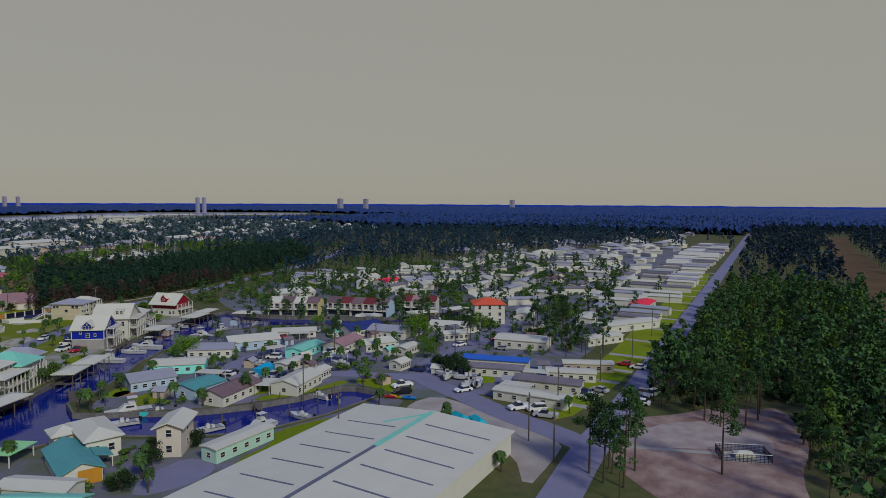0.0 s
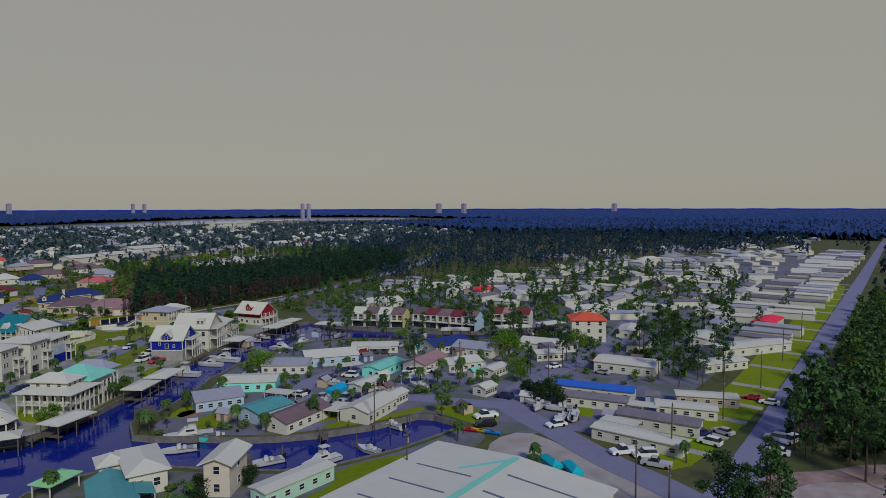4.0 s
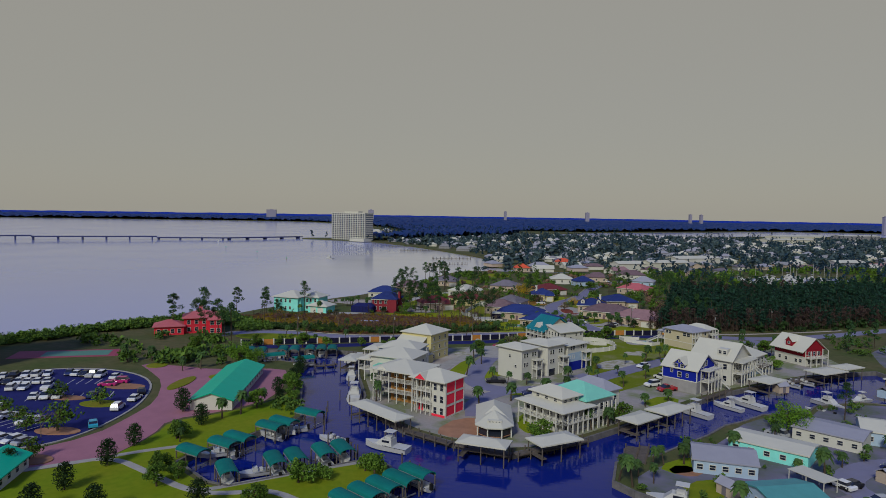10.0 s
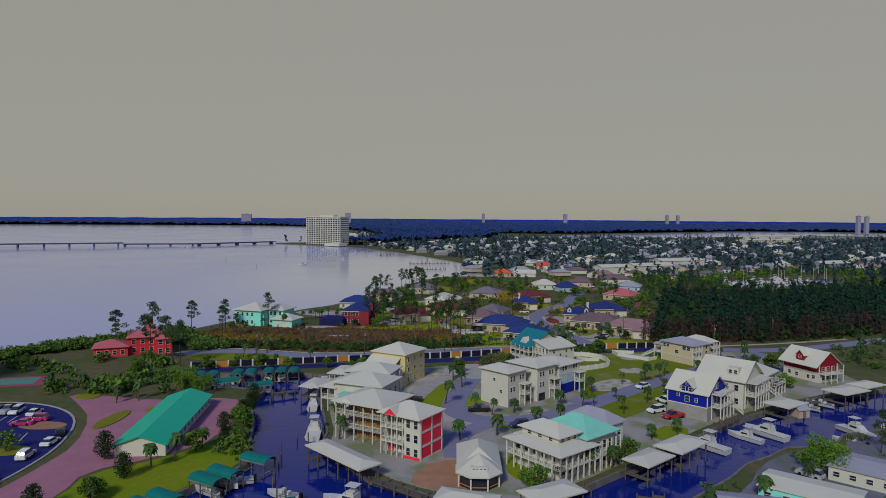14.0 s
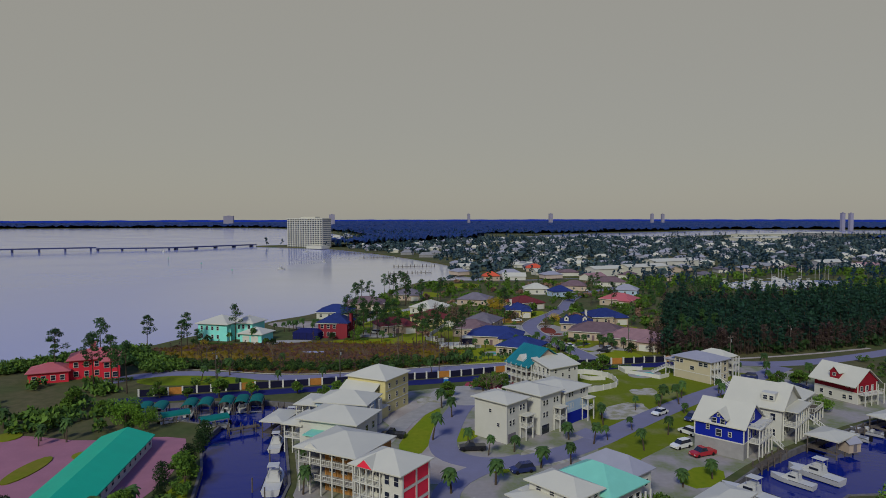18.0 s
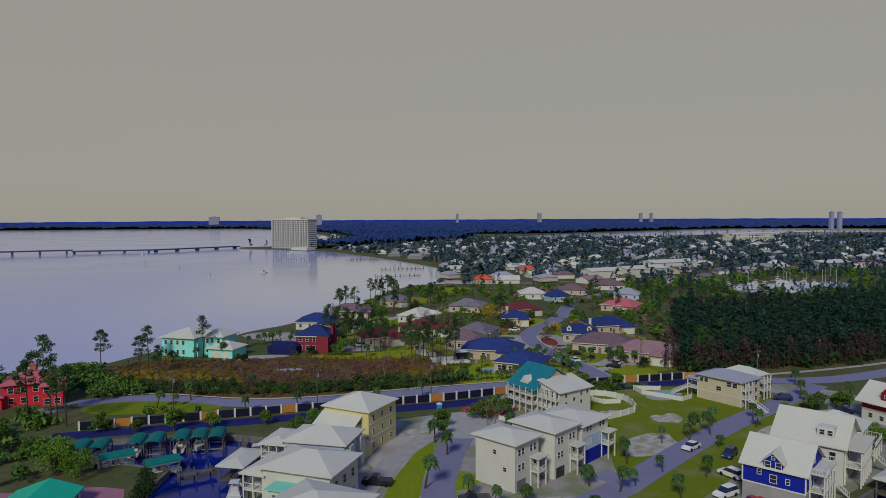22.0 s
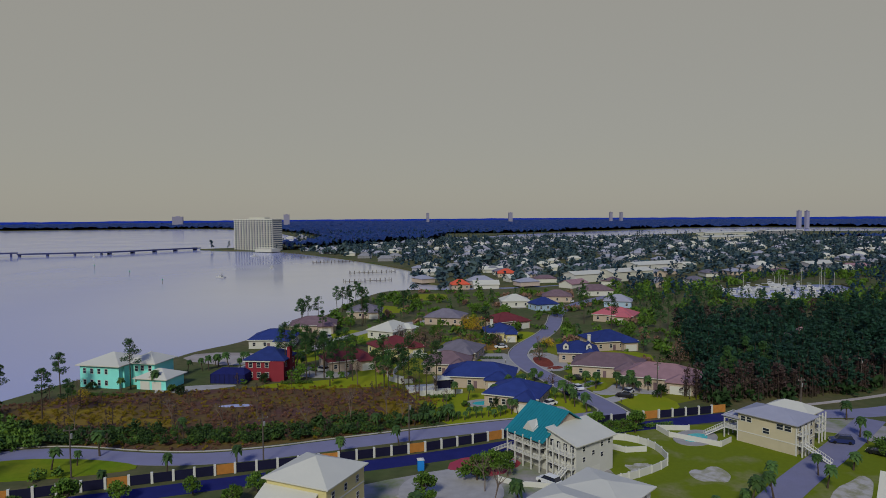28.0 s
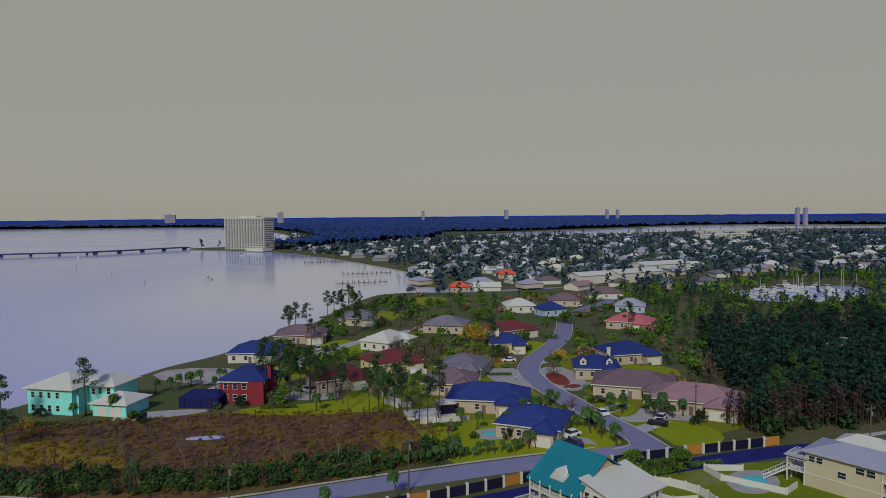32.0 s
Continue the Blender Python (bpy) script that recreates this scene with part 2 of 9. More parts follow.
        self.add(v + lo, f if up else [g[::-1] for g in f])

    def gable_wall(self, x0, y0, x1, y1, z0, z1, along="x", t=0.15, end=0):
        """One triangle under a gabled roof, at its low or its high end."""
        if along == "x":
            x, o = ((x0, t), (x1, -t))[end]
            v = [(x, y0, z0), (x, y1, z0), (x, (y0 + y1) / 2, z1), (x + o, y0, z0), (x + o, y1, z0), (x + o, (y0 + y1) / 2, z1)]
        else:
            y, o = ((y0, t), (y1, -t))[end]
            v = [(x0, y, z0), (x1, y, z0), ((x0 + x1) / 2, y, z1), (x0, y + o, z0), (x1, y + o, z0), ((x0 + x1) / 2, y + o, z1)]
        return self.add(v, [(0, 1, 2), (3, 5, 4), (0, 3, 4, 1), (1, 4, 5, 2), (2, 5, 3, 0)])

    def mesh(self, name):
        m = bpy.data.meshes.new(name)
        m.from_pydata(self.v, [], self.f)
        return m


def part(name, solid, material, parent, label="", at=None):
    """Links a solid, or a mesh that other parts share, as one part of its parent."""
    me = solid.mesh(name) if isinstance(solid, Solid) else solid
    if not me.materials:
        me.materials.append(material)
    ob = new(name, me)
    ob.parent = parent
    if at is not None:
        ob.matrix_basis = at
    return tagged(ob, label)


def thing(name, x, y, z, rz, label, category, group="", kind=""):
    ob = new(name)
    ob.empty_display_size = 0.5
    ob.matrix_basis = pose(x, y, z, 0, 0, rz)
    return tagged(ob, label, category, group, kind)


def structure(name, solid, material, label, category):
    me = solid.mesh(name) if isinstance(solid, Solid) else solid
    me.materials.append(material)
    return tagged(new(name, me), label, category, "", "structure")


def tess(rings):
    """Triangles over an outline with holes."""
    from_rings = [[Vector((x, y, 0)) for x, y in r] for r in rings]
    return tessellate_polygon(from_rings)


def sheet(name, rings, z, depth, material, label, category):
    """A slab over an outline with holes; its edges go down by depth."""
    s = Solid()
    flat = [p for r in rings for p in r]
    s.add([(x, y, z) for x, y in flat], [])
    tris = tess(rings)
    for a, b, c in tris:
        (ax, ay), (bx, by), (cx, cy) = flat[a], flat[b], flat[c]
        up = (bx - ax) * (cy - ay) - (by - ay) * (cx - ax) > 0
        s.f.append((a, b, c) if up else (a, c, b))
    k = 0
    for r in rings:
        n = len(r)
        base = len(s.v)
        s.v += [(x, y, z - depth) for x, y in r]
        for i in range(n):
            j = (i + 1) % n
            s.f.append((k + i, k + j, base + j, base + i))
        k += n
    return structure(name, s, material, label, category)


def smooth(pts, rounds=2, closed=False):
    """Cuts the corners of a line."""
    for _ in range(rounds):
        out = [] if closed else [pts[0]]
        n = len(pts)
        for i in range(n if closed else n - 1):
            (ax, ay), (bx, by) = pts[i], pts[(i + 1) % n]
            out += [(0.75 * ax + 0.25 * bx, 0.75 * ay + 0.25 * by), (0.25 * ax + 0.75 * bx, 0.25 * ay + 0.75 * by)]
        if not closed:
            out.append(pts[-1])
        pts = out
    return pts


def strip(line, width, rounds=2):
    """The outline of a band along a line."""
    line = smooth(line, rounds)
    left, right = [], []
    for i, (x, y) in enumerate(line):
        (ax, ay), (bx, by) = line[max(i - 1, 0)], line[min(i + 1, len(line) - 1)]
        d = math.hypot(bx - ax, by - ay) or 1
        nx, ny = -(by - ay) / d * width / 2, (bx - ax) / d * width / 2
        left.append((x + nx, y + ny))
        right.append((x - nx, y - ny))
    return left + right[::-1]


def inside(x, y, ring):
    hit = False
    j = len(ring) - 1
    for i in range(len(ring)):
        (ax, ay), (bx, by) = ring[i], ring[j]
        if (ay > y) != (by > y) and x < (bx - ax) * (y - ay) / (by - ay) + ax:
            hit = not hit
        j = i
    return hit

# ---- the ground, the water, the roads ----
CANAL = [(-40, 167), (-53, 170), (-85, 165), (-82, 155), (-64, 152), (-55, 149), (-55, 138), (-49, 124), (-44.5, 108), (-41, 98), (-48, 85),
         (-55, 73), (-56, 69), (-46.5, 61), (-42, 59.5), (-29.5, 68.5), (-21, 74.5), (-16, 72), (-13, 66), (-20, 57), (-28, 47), (-40, 33),
         (-60, 5), (-80, -40), (-60, -50), (-28, 8), (-8, 36), (3, 52.5), (12, 54.5), (20, 53.5), (26, 47), (33, 39), (40, 32.5), (47, 28.6), (62, 26.6),
         (76, 27.5), (82.5, 28.5), (81, 37.5), (78.5, 40.5), (66, 41.6), (55, 45), (48, 48.5), (41.5, 53), (35, 60), (28, 66), (25, 70), (27, 79), (36.7, 84.7), (50, 97.7),
         (56, 105), (62, 109.2), (68.4, 115), (78.4, 116), (84.4, 124), (98, 129.5), (112, 126), (128, 113), (138, 103), (150, 94.5), (162, 82), (188, 76), (196, 88), (176, 91.5), (160, 100.5), (150, 107),
         (142, 121), (131, 136), (124, 150), (122, 166), (110, 162), (96, 155.5), (72.4, 139), (60.5, 129.6), (48.8, 117.6), (33, 102), (22.6, 92), (7, 81.3),
         (-5, 86), (-16.5, 93), (-29.5, 109.7), (-30, 117), (-33, 127), (-37, 140), (-40, 155)]
BAY = [(-205, 128), (-172, 158), (-152, 190), (-135, 212), (-119, 233), (-113, 250), (-108.7, 261.6), (-90.7, 289), (-87, 302), (-73, 320), (-66, 355),
       (-50, 384.5), (-47, 422), (-34, 471), (-26, 488), (-5, 494), (30, 488), (75, 500), (110, 520), (108, 530), (70, 516), (32, 508), (8, 530), (-14, 556), (-4, 629), (-31, 697), (-93, 821), (-160, 930), (-196, 977), (-207, 992), (-290, 1035),
       (-345, 1062), (-340, 1080), (-285, 1110), (-230, 1180), (-300, 1700), (-650, 2500), (-900, 2800), (-1300, 2750), (-1900, 2600), (-2600, 2400), (-3600, 2000),
       (-4300, 900), (-3600, 300), (-1500, 60), (-420, 50)]
LAGOON = [(166, 448), (202, 424), (246, 436), (283, 480), (290, 512), (244, 508), (193, 492)]
SOUND = [(120, 1400), (310, 1460), (620, 1640), (850, 1780), (1180, 1780), (1500, 1700), (1600, 2050), (1250, 2350), (950, 2330), (700, 2100), (420, 1900), (150, 1640)]
OUTER = [(4900 * math.cos(2 * math.pi * i / 72), 4900 * math.sin(2 * math.pi * i / 72)) for i in range(72)]
sheet("ground", [OUTER, CANAL, smooth(BAY, 2, True), smooth(LAGOON, 1, True), smooth(SOUND, 1, True)], 0.0, 2.5, SCRUB,
      "scrubby green and brown coastal ground", "ground")
s = Solid()
s.add([(-5000, -5000, -1.3), (5000, -5000, -1.3), (5000, 5000, -1.3), (-5000, 5000, -1.3)], [(0, 1, 2, 3)])
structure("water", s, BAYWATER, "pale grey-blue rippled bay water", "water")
ring = [(x * 1.0, y * 1.0) for x, y in CANAL]
s = Solid()
s.add([(x, y, -1.1) for x, y in ring], [])
for a, b, c in tess([ring]):
    (ax, ay), (bx, by), (cx, cy) = ring[a], ring[b], ring[c]
    s.f.append((a, b, c) if (bx - ax) * (cy - ay) - (by - ay) * (cx - ax) > 0 else (a, c, b))
structure("canal_water", s, WATER, "dark navy still canal water", "water")


def seawall(pts, closed=False):
    s = Solid()
    n = len(pts)
    for i in range(n if closed else n - 1):
        (ax, ay), (bx, by) = pts[i], pts[(i + 1) % n]
        d = math.hypot(bx - ax, by - ay)
        ux, uy = (bx - ax) / d, (by - ay) / d
        nx, ny = -uy * 0.25, ux * 0.25
        v = [(ax + nx, ay + ny), (bx + nx, by + ny), (bx - nx, by - ny), (ax - nx, ay - ny)]
        s.add([(x, y, -2.4) for x, y in v] + [(x, y, 0.18) for x, y in v], [(4, 5, 6, 7), (0, 1, 5, 4), (1, 2, 6, 5), (2, 3, 7, 6), (3, 0, 4, 7)])
    return s


structure("seawall", seawall(CANAL, True), mat("stained_seawall", (0.19, 0.18, 0.18), 0.9, var=0.4, scale=0.7, second=(0.09, 0.085, 0.09)), "grey concrete seawall along the canal", "seawall")
ROADS = []


def road(name, line, width, material, label, z=0.06, rounds=2):
    ring = strip(line, width, rounds)
    ROADS.append(ring)
    return sheet(name, [ring], z, 0.1, material, label, "road")


road("road_1", [(-40, -62), (20, -45.5), (60, -34.5), (80, -28.8), (100, -24.6), (125, -19.4), (153, -12.5), (233, 6), (700, 115), (1200, 232)], 7, ASPHALT, "long straight grey asphalt road beside the woods")
road("road_2", [(83, -28), (86.5, -16), (87.5, -8), (89.6, 0), (93, 10), (95.5, 21), (99, 31), (107, 37.4), (120, 41.7), (138, 45), (168, 50), (230, 80)], 7, ASPHALT, "curved grey asphalt street between mobile homes", 0.07)
road("road_3", [(99, 31), (95.6, 36.5), (92, 42), (87, 52), (77, 58), (68, 66), (66, 76), (80, 86), (98, 87), (119, 79), (124, 70), (122, 58), (112, 60), (98, 67), (88, 58)], 5.5, ASPHALT, "grey asphalt lane among canal houses", 0.08)
road("road_4", [(104, 212), (86, 195), (66, 178), (53, 165.5), (40, 152), (30, 141.2), (22.6, 134.4), (14, 129), (5, 127.6), (-1.5, 131.5), (-3.2, 139), (-2, 149), (-0.5, 160), (2, 170)], 6, ASPHALT, "grey asphalt street on the peninsula", 0.07)
road("road_5", [(14, 131), (5, 126), (-2, 116), (-1, 104)], 5, ASPHALT, "short grey lane to the canal houses", 0.08)
road("road_6", [(-104, 186), (-98, 196), (-82, 200), (-58, 194), (-40, 195), (-20, 202), (10, 211), (34, 216.6), (43, 219)], 6.5, ASPHALT, "grey asphalt road outside the dark fence")
road("road_7", [(-90, 168), (-60, 176), (-30, 185), (0, 193), (30, 205), (60, 213.4), (76, 217.2), (90, 217.8)], 5.4, NEWASPHALT, "dark new asphalt lane inside the fence", 0.05)
road("road_11", [(89, 217.8), (98, 216.4), (110, 217.4), (124, 222), (142, 230.5), (172, 247), (300, 320), (420, 420)], 6.5, ASPHALT, "grey asphalt road along the edge of the pine wood", 0.055)
road("dirt_track", [(92, 223.6), (98, 225), (113, 229), (133, 236), (150, 243)], 1.6, SAND, "narrow sandy track along the wood", 0.05)
road("road_8", [(44, 214.5), (45, 222), (42.4, 232), (38.8, 243), (35, 257), (32, 267), (30.2, 280), (30.6, 291), (36, 306), (47.5, 327), (56, 350), (63.5, 382), (80, 415), (110, 450)], 6.3, ASPHALT, "winding pale subdivision street", 0.09)
cul = [(2 + 9.5 * math.cos(a * math.pi / 14), 176.5 + 9.5 * math.sin(a * math.pi / 14)) for a in range(28)]
road("road_10", [(-17, 136), (-14.6, 145), (-11.5, 157), (-5, 169)], 4.6, CONCRETE, "pale concrete lane to the canal houses", 0.08)
sheet("turning_circle", [cul], 0.1, 0.1, CONCRETE, "pale concrete turning circle", "road")
sheet("loop_lawn", [smooth([(-97, 189), (-90, 196), (-72, 196), (-56, 190.5), (-70, 186), (-88, 184)], 2, True)], 0.09, 0.1, LAWN, "green lawn inside the road loop", "lawn")
# lawns, paving and bare patches
PATCHES = [
    ("parking_lot", [(-150, 95), (-139, 117), (-130, 131), (-116, 135), (-102, 132), (-90, 122), (-83, 105), (-82, 92), (-83, 79), (-89, 71), (-101, 71), (-120, 76)], 0.06, NEWASPHALT, "dark blue-black asphalt parking lot", "parking lot"),
    ("brick_drive", [(-160, 60), (-120, 72), (-101, 68), (-89, 68), (-80, 80), (-79.5, 93), (-80, 105), (-88, 123), (-97, 133), (-106, 142), (-93, 141), (-80, 138), (-66, 142), (-57, 140), (-52, 112), (-60, 100), (-70, 92), (-68, 82), (-70, 68), (-86, 58), (-110, 44), (-150, 40)], 0.04, PAVER, "pinkish brick-paved drive", "drive"),
    ("marina_lawn", [(-95, 40), (-86, 57), (-70, 67.5), (-67.5, 82), (-69, 91), (-59, 99), (-51, 111), (-50, 122), (-45, 107), (-42, 98), (-49, 85), (-56, 73), (-57, 68), (-47, 60), (-42.5, 58.8), (-29.5, 67.8), (-21, 73.8), (-16.6, 71.6), (-14, 66.4), (-21, 57), (-29, 47), (-41, 33), (-55, 15)], 0.03, LAWN, "bright green mown marina lawn", "lawn"),
    ("peninsula_lawn", [(28, 122), (45, 139), (62, 156), (80, 172), (96, 192), (90, 205), (60, 212), (38, 206), (32, 196), (34, 176), (32, 158), (30, 140)], 0.03, mat("worn_grass", (0.155, 0.195, 0.008), 0.95, var=0.3, scale=0.11, bump=0.3, second=(0.26, 0.24, 0.12), edge=(0.32, 0.46)), "green open lot with worn sandy patches", "lawn"),
    ("lane_verge", [(-10, 131), (-6, 134), (-5.6, 148), (-3.6, 164), (-6.5, 164), (-8.8, 155), (-11.4, 144), (-12.4, 136)], 0.055, LAWN, "green planted verge between two lanes", "lawn"),
    ("bare_lot", [(-24, 166), (-8, 172), (-6, 150), (4, 128), (2, 118), (-8, 118), (-10, 140)], 0.035, SAND, "pale sandy building lot", "ground patch"),
    ("clay_lot", [(-5, 103), (4, 102), (6, 94), (4, 88), (-5, 88.5), (-10, 92)], 0.035, CLAY, "orange clay patch beside the hut", "ground patch"),
    ("sandy_clearing", [(92, -27), (106, -27.6), (114, -34), (124, -38), (129, -46), (135, -51), (118, -59.5), (107, -62), (95, -63), (80, -68), (68, -50), (77, -36)], 0.03, mat("clearing_soil", (0.36, 0.265, 0.235), 0.95, var=0.35, scale=0.22, second=(0.12, 0.048, 0.045)), "pinkish sandy clearing with tyre marks", "ground patch"),
    ("pale_clearing_sand", [(90, -31), (103, -32.4), (112, -38), (116, -46), (112, -54), (104, -57), (99, -48), (91, -38)], 0.045, mat("pale_clearing_sand", (0.47, 0.41, 0.40), 0.95, var=0.35, scale=0.3, second=(0.32, 0.22, 0.20)), "pale lavender-grey sand of the clearing", "ground patch"),
    ("boathouse_yard", [(14, 18), (23, 15.5), (29, 17.5), (31, 22), (28.4, 27), (24, 26), (18, 24)], 0.06, ASPHALT, "grey asphalt yard in front of the boathouse", "yard"),
    ("sandy_verge", [(58, -29), (72, -26), (82, -23), (83.4, -14), (85, -4), (88.6, 7), (89, 17), (80, 18), (72, 12), (73, -8), (70, -19)], 0.03, SAND, "sandy verge beside the warehouse", "ground patch"),
    ("roadside_lawn", [(90, -17), (121, -14), (153, -8.5), (233, 10), (420, 54), (416, 62), (230, 22), (150, 2), (120, -2), (98, -6)], 0.03, LAWN, "green front lawns along the road", "lawn"),
    ("home_park_ground", [(84, 16), (97, 12), (99, 0), (150, 8), (230, 28), (640, 125), (640, 200), (430, 235), (300, 250), (190, 240), (140, 205), (126, 168), (126, 151), (133, 137), (144, 122), (152, 108.5), (161, 102), (177, 93), (199, 90), (190, 74), (161, 80.4), (149, 92.6), (136.6, 101), (127, 111), (111, 124), (98.5, 128), (85, 122.4), (79, 114.4), (68.8, 113.6), (58, 104.4), (52, 94), (40, 82), (30, 74), (29, 68), (36.4, 61), (42.6, 54.4), (49, 50.4), (56, 47), (67, 43.4), (79.6, 42), (83, 38), (84, 30)], 0.02, mat("home_park_soil", (0.20, 0.185, 0.29), 0.95, var=0.35, scale=0.13, second=(0.075, 0.115, 0.010)), "mixed sand, gravel and grass of the home park", "ground patch"),
    ("waterside_ground", [(-20, 2), (0, 8), (30, 12), (62, 16), (80, 18), (82, 27), (76, 26.2), (62, 25.2), (46.4, 27.2), (39.2, 31), (32, 37.6), (25, 45.6), (19.4, 52), (12, 53), (4, 51), (-7, 34.6)], 0.02, mat("waterside_soil", (0.20, 0.185, 0.28), 0.95, var=0.4, scale=0.15, second=(0.09, 0.13, 0.008)), "paved and sandy waterside ground", "ground patch"),
    ("peninsula_ground", [(-38, 165), (-20, 178), (20, 194), (60, 210), (96, 216), (110, 200), (118, 176), (109, 163.5), (95, 157), (71, 140.6), (59, 131), (47, 119), (31.5, 103.4), (21.4, 93.4), (7.4, 83), (-4, 87.6), (-15.4, 94.6), (-28, 110.6), (-28.6, 117.6), (-31.6, 127.6), (-35.6, 140.6), (-38.6, 155.6)], 0.015, mat("peninsula_soil", (0.35, 0.32, 0.31), 0.95, var=0.3, scale=0.12, second=(0.13, 0.19, 0.02), edge=(0.42, 0.56)), "sandy and grassy ground of the peninsula", "ground patch"),
    ("marsh_patch", [(-118, 232), (-100, 244), (-75, 247), (-45, 250), (-12, 250), (4, 232), (2, 216), (-20, 207), (-42, 200), (-60, 199), (-84, 205), (-108, 214)], 0.025, mat("marsh_ground", (0.120, 0.058, 0.048), 0.95, var=0.45, scale=0.09, second=(0.17, 0.125, 0.022), edge=(0.42, 0.60)), "brown boggy marsh ground", "marsh"),
    ("subdivision_lawn", [(0, 218), (34, 219), (30, 260), (20, 290), (30, 330), (10, 330), (-2, 290), (-30, 262), (-10, 252)], 0.03, GRASS, "green lawns of the subdivision", "lawn"),
    ("subdivision_lawn", [(46, 224), (70, 229), (84, 244), (60, 262), (70, 300), (50, 320), (40, 290), (42, 262)], 0.03, GRASS, "green lawns of the subdivision", "lawn"),
    ("shore_sand", [(-88, 288), (-66, 277), (-58, 284), (-60, 298), (-84, 300)], 0.03, SAND, "pale sand lot by the bay", "ground patch"),
    ("utility_clearing", [(250, -58), (385, -31), (748, 40), (1000, 88), (1050, 60), (815, 32), (654, -8), (462, -42), (330, -80), (270, -84)], 0.03, mat("brown_clearing", (0.16, 0.10, 0.05), 0.95, var=0.4, scale=0.05), "brown cleared strip through the woods", "ground patch"),
]
for nm, ring, z, m_, lab, cat in PATCHES:
    sheet(nm, [smooth(ring, 1, True)], z, 0.08, m_, lab, cat)


# ---- houses ----
FOOT = []


def window(parent, m, w, h, name="window", frame_mat=None):
    """A framed window; m: its pose, facing -y of that pose."""
    key = ("win", round(w, 2), round(h, 2))
    if key not in SHARED:
        f = Solid()
        t = 0.09
        for x0, z0, x1, z1 in ((-w / 2 - t, -t, w / 2 + t, 0), (-w / 2 - t, h, w / 2 + t, h + t), (-w / 2 - t, 0, -w / 2, h), (w / 2, 0, w / 2 + t, h), (-w / 2, h / 2 - 0.03, w / 2, h / 2 + 0.03)):
            f.box(x0, -0.08, z0, x1, 0.03, z1)
        g = Solid().box(-w / 2, -0.03, 0, w / 2, 0.02, h)
        SHARED[key] = (f.mesh("window"), g.mesh("pane"))
        SHARED[key][0].materials.append(TRIMW)
        SHARED[key][1].materials.append(PANE)
    a, b = SHARED[key]
    ob = part(name, a, TRIMW, parent, "", m)
    part("pane", b, PANE, ob)
    return ob


SHARED = {}


def ring_of_windows(parent, w, d, z, n_front, n_side, ww=1.0, wh=1.4, sides="fblr"):
    """Windows at even steps along the walls of a block w by d."""
    for i in range(n_front):
        x = -w / 2 + (i + 0.5) * w / n_front
        if "f" in sides:
            window(parent, pose(x, -d / 2, z), ww, wh)
        if "b" in sides:
            window(parent, pose(x, d / 2, z, 0, 0, 180), ww, wh)
    for i in range(n_side):
        y = -d / 2 + (i + 0.5) * d / n_side
        if "l" in sides:
            window(parent, pose(-w / 2, y, z, 0, 0, -90), ww, wh)
        if "r" in sides:
            window(parent, pose(w / 2, y, z, 0, 0, 90), ww, wh)


def house(x, y, rz, w, d, eave, ridge, wall, roof, label, kind="hip", along="x", storey=3.0, base=None, base_h=0.0, nf=4, ns=3, over=0.55,
          name="house", category="house", group="", ww=1.0, wh=1.3, sides="fblr", z0=0.0):
    """A house on its rectangle: walls by storey, windows, a roof."""
    FOOT.append((x, y, math.hypot(w, d) / 2))
    h = thing(name, x, y, z0, rz, label, category, group)
    if base_h:
        part("base", Solid().box(-w / 2, -d / 2, -0.1, w / 2, d / 2, base_h), base, h, "ground-floor wall of another finish")
    part("wall", Solid().box(-w / 2, -d / 2, base_h - (0.1 if not base_h else 0), w / 2, d / 2, eave), wall, h)
    r = Solid()
    if kind == "hip":
        r.hip(-w / 2, -d / 2, w / 2, d / 2, eave + 0.12, ridge, over)
    elif kind == "gable":
        r.gable(-w / 2, -d / 2, w / 2, d / 2, eave + 0.05, ridge, over, along=along)
        for e in (0, 1):
            part("gable_wall", Solid().gable_wall(-w / 2, -d / 2, w / 2, d / 2, eave, ridge - 0.1, along, 0.15, e), wall, h)
    else:
        r.box(-w / 2 - over, -d / 2 - over, eave, w / 2 + over, d / 2 + over, eave + 0.3)
    part("roof", r, roof, h)
    n = max(1, int(round((eave - base_h) / storey)))
    step = (eave - base_h) / n
    for k in range(n):
        ring_of_windows(h, w, d, base_h + k * step + step * 0.32, nf, ns, ww, min(wh, step * 0.5), sides)
    return h


NAVY = paint("navy_shingle", 0.028, 0.048, 0.20, 0.8, 0.3)
GREYSH = paint("grey_shingle", 0.20, 0.18, 0.22, 0.85, 0.3)
BROWNSH = paint("brown_shingle", 0.19, 0.125, 0.145, 0.85, 0.3)
PINKSH = paint("pinkish_shingle", 0.34, 0.20, 0.22, 0.85, 0.25)
MAROON = paint("maroon_roof", 0.17, 0.035, 0.04, 0.75, 0.25)
TEALP = paint("weathered_teal_roof", 0.085, 0.30, 0.31, 0.55, 0.2)
TEALR = paint("teal_metal_roof", 0.015, 0.19, 0.24, 0.5, 0.15)
CYANR = paint("pale_aqua_metal_roof", 0.20, 0.56, 0.45, 0.5, 0.12)
YELLOW = paint("pale_yellow_siding", 0.62, 0.54, 0.26)
BEIGE = paint("beige_siding", 0.50, 0.44, 0.31)
CREAM = paint("cream_stucco", 0.46, 0.37, 0.30)
BLUEW = paint("deep_blue_siding", 0.006, 0.018, 0.30)
REDW = paint("barn_red_siding", 0.26, 0.012, 0.025)
CORAL = paint("coral_red_siding", 0.85, 0.035, 0.075)
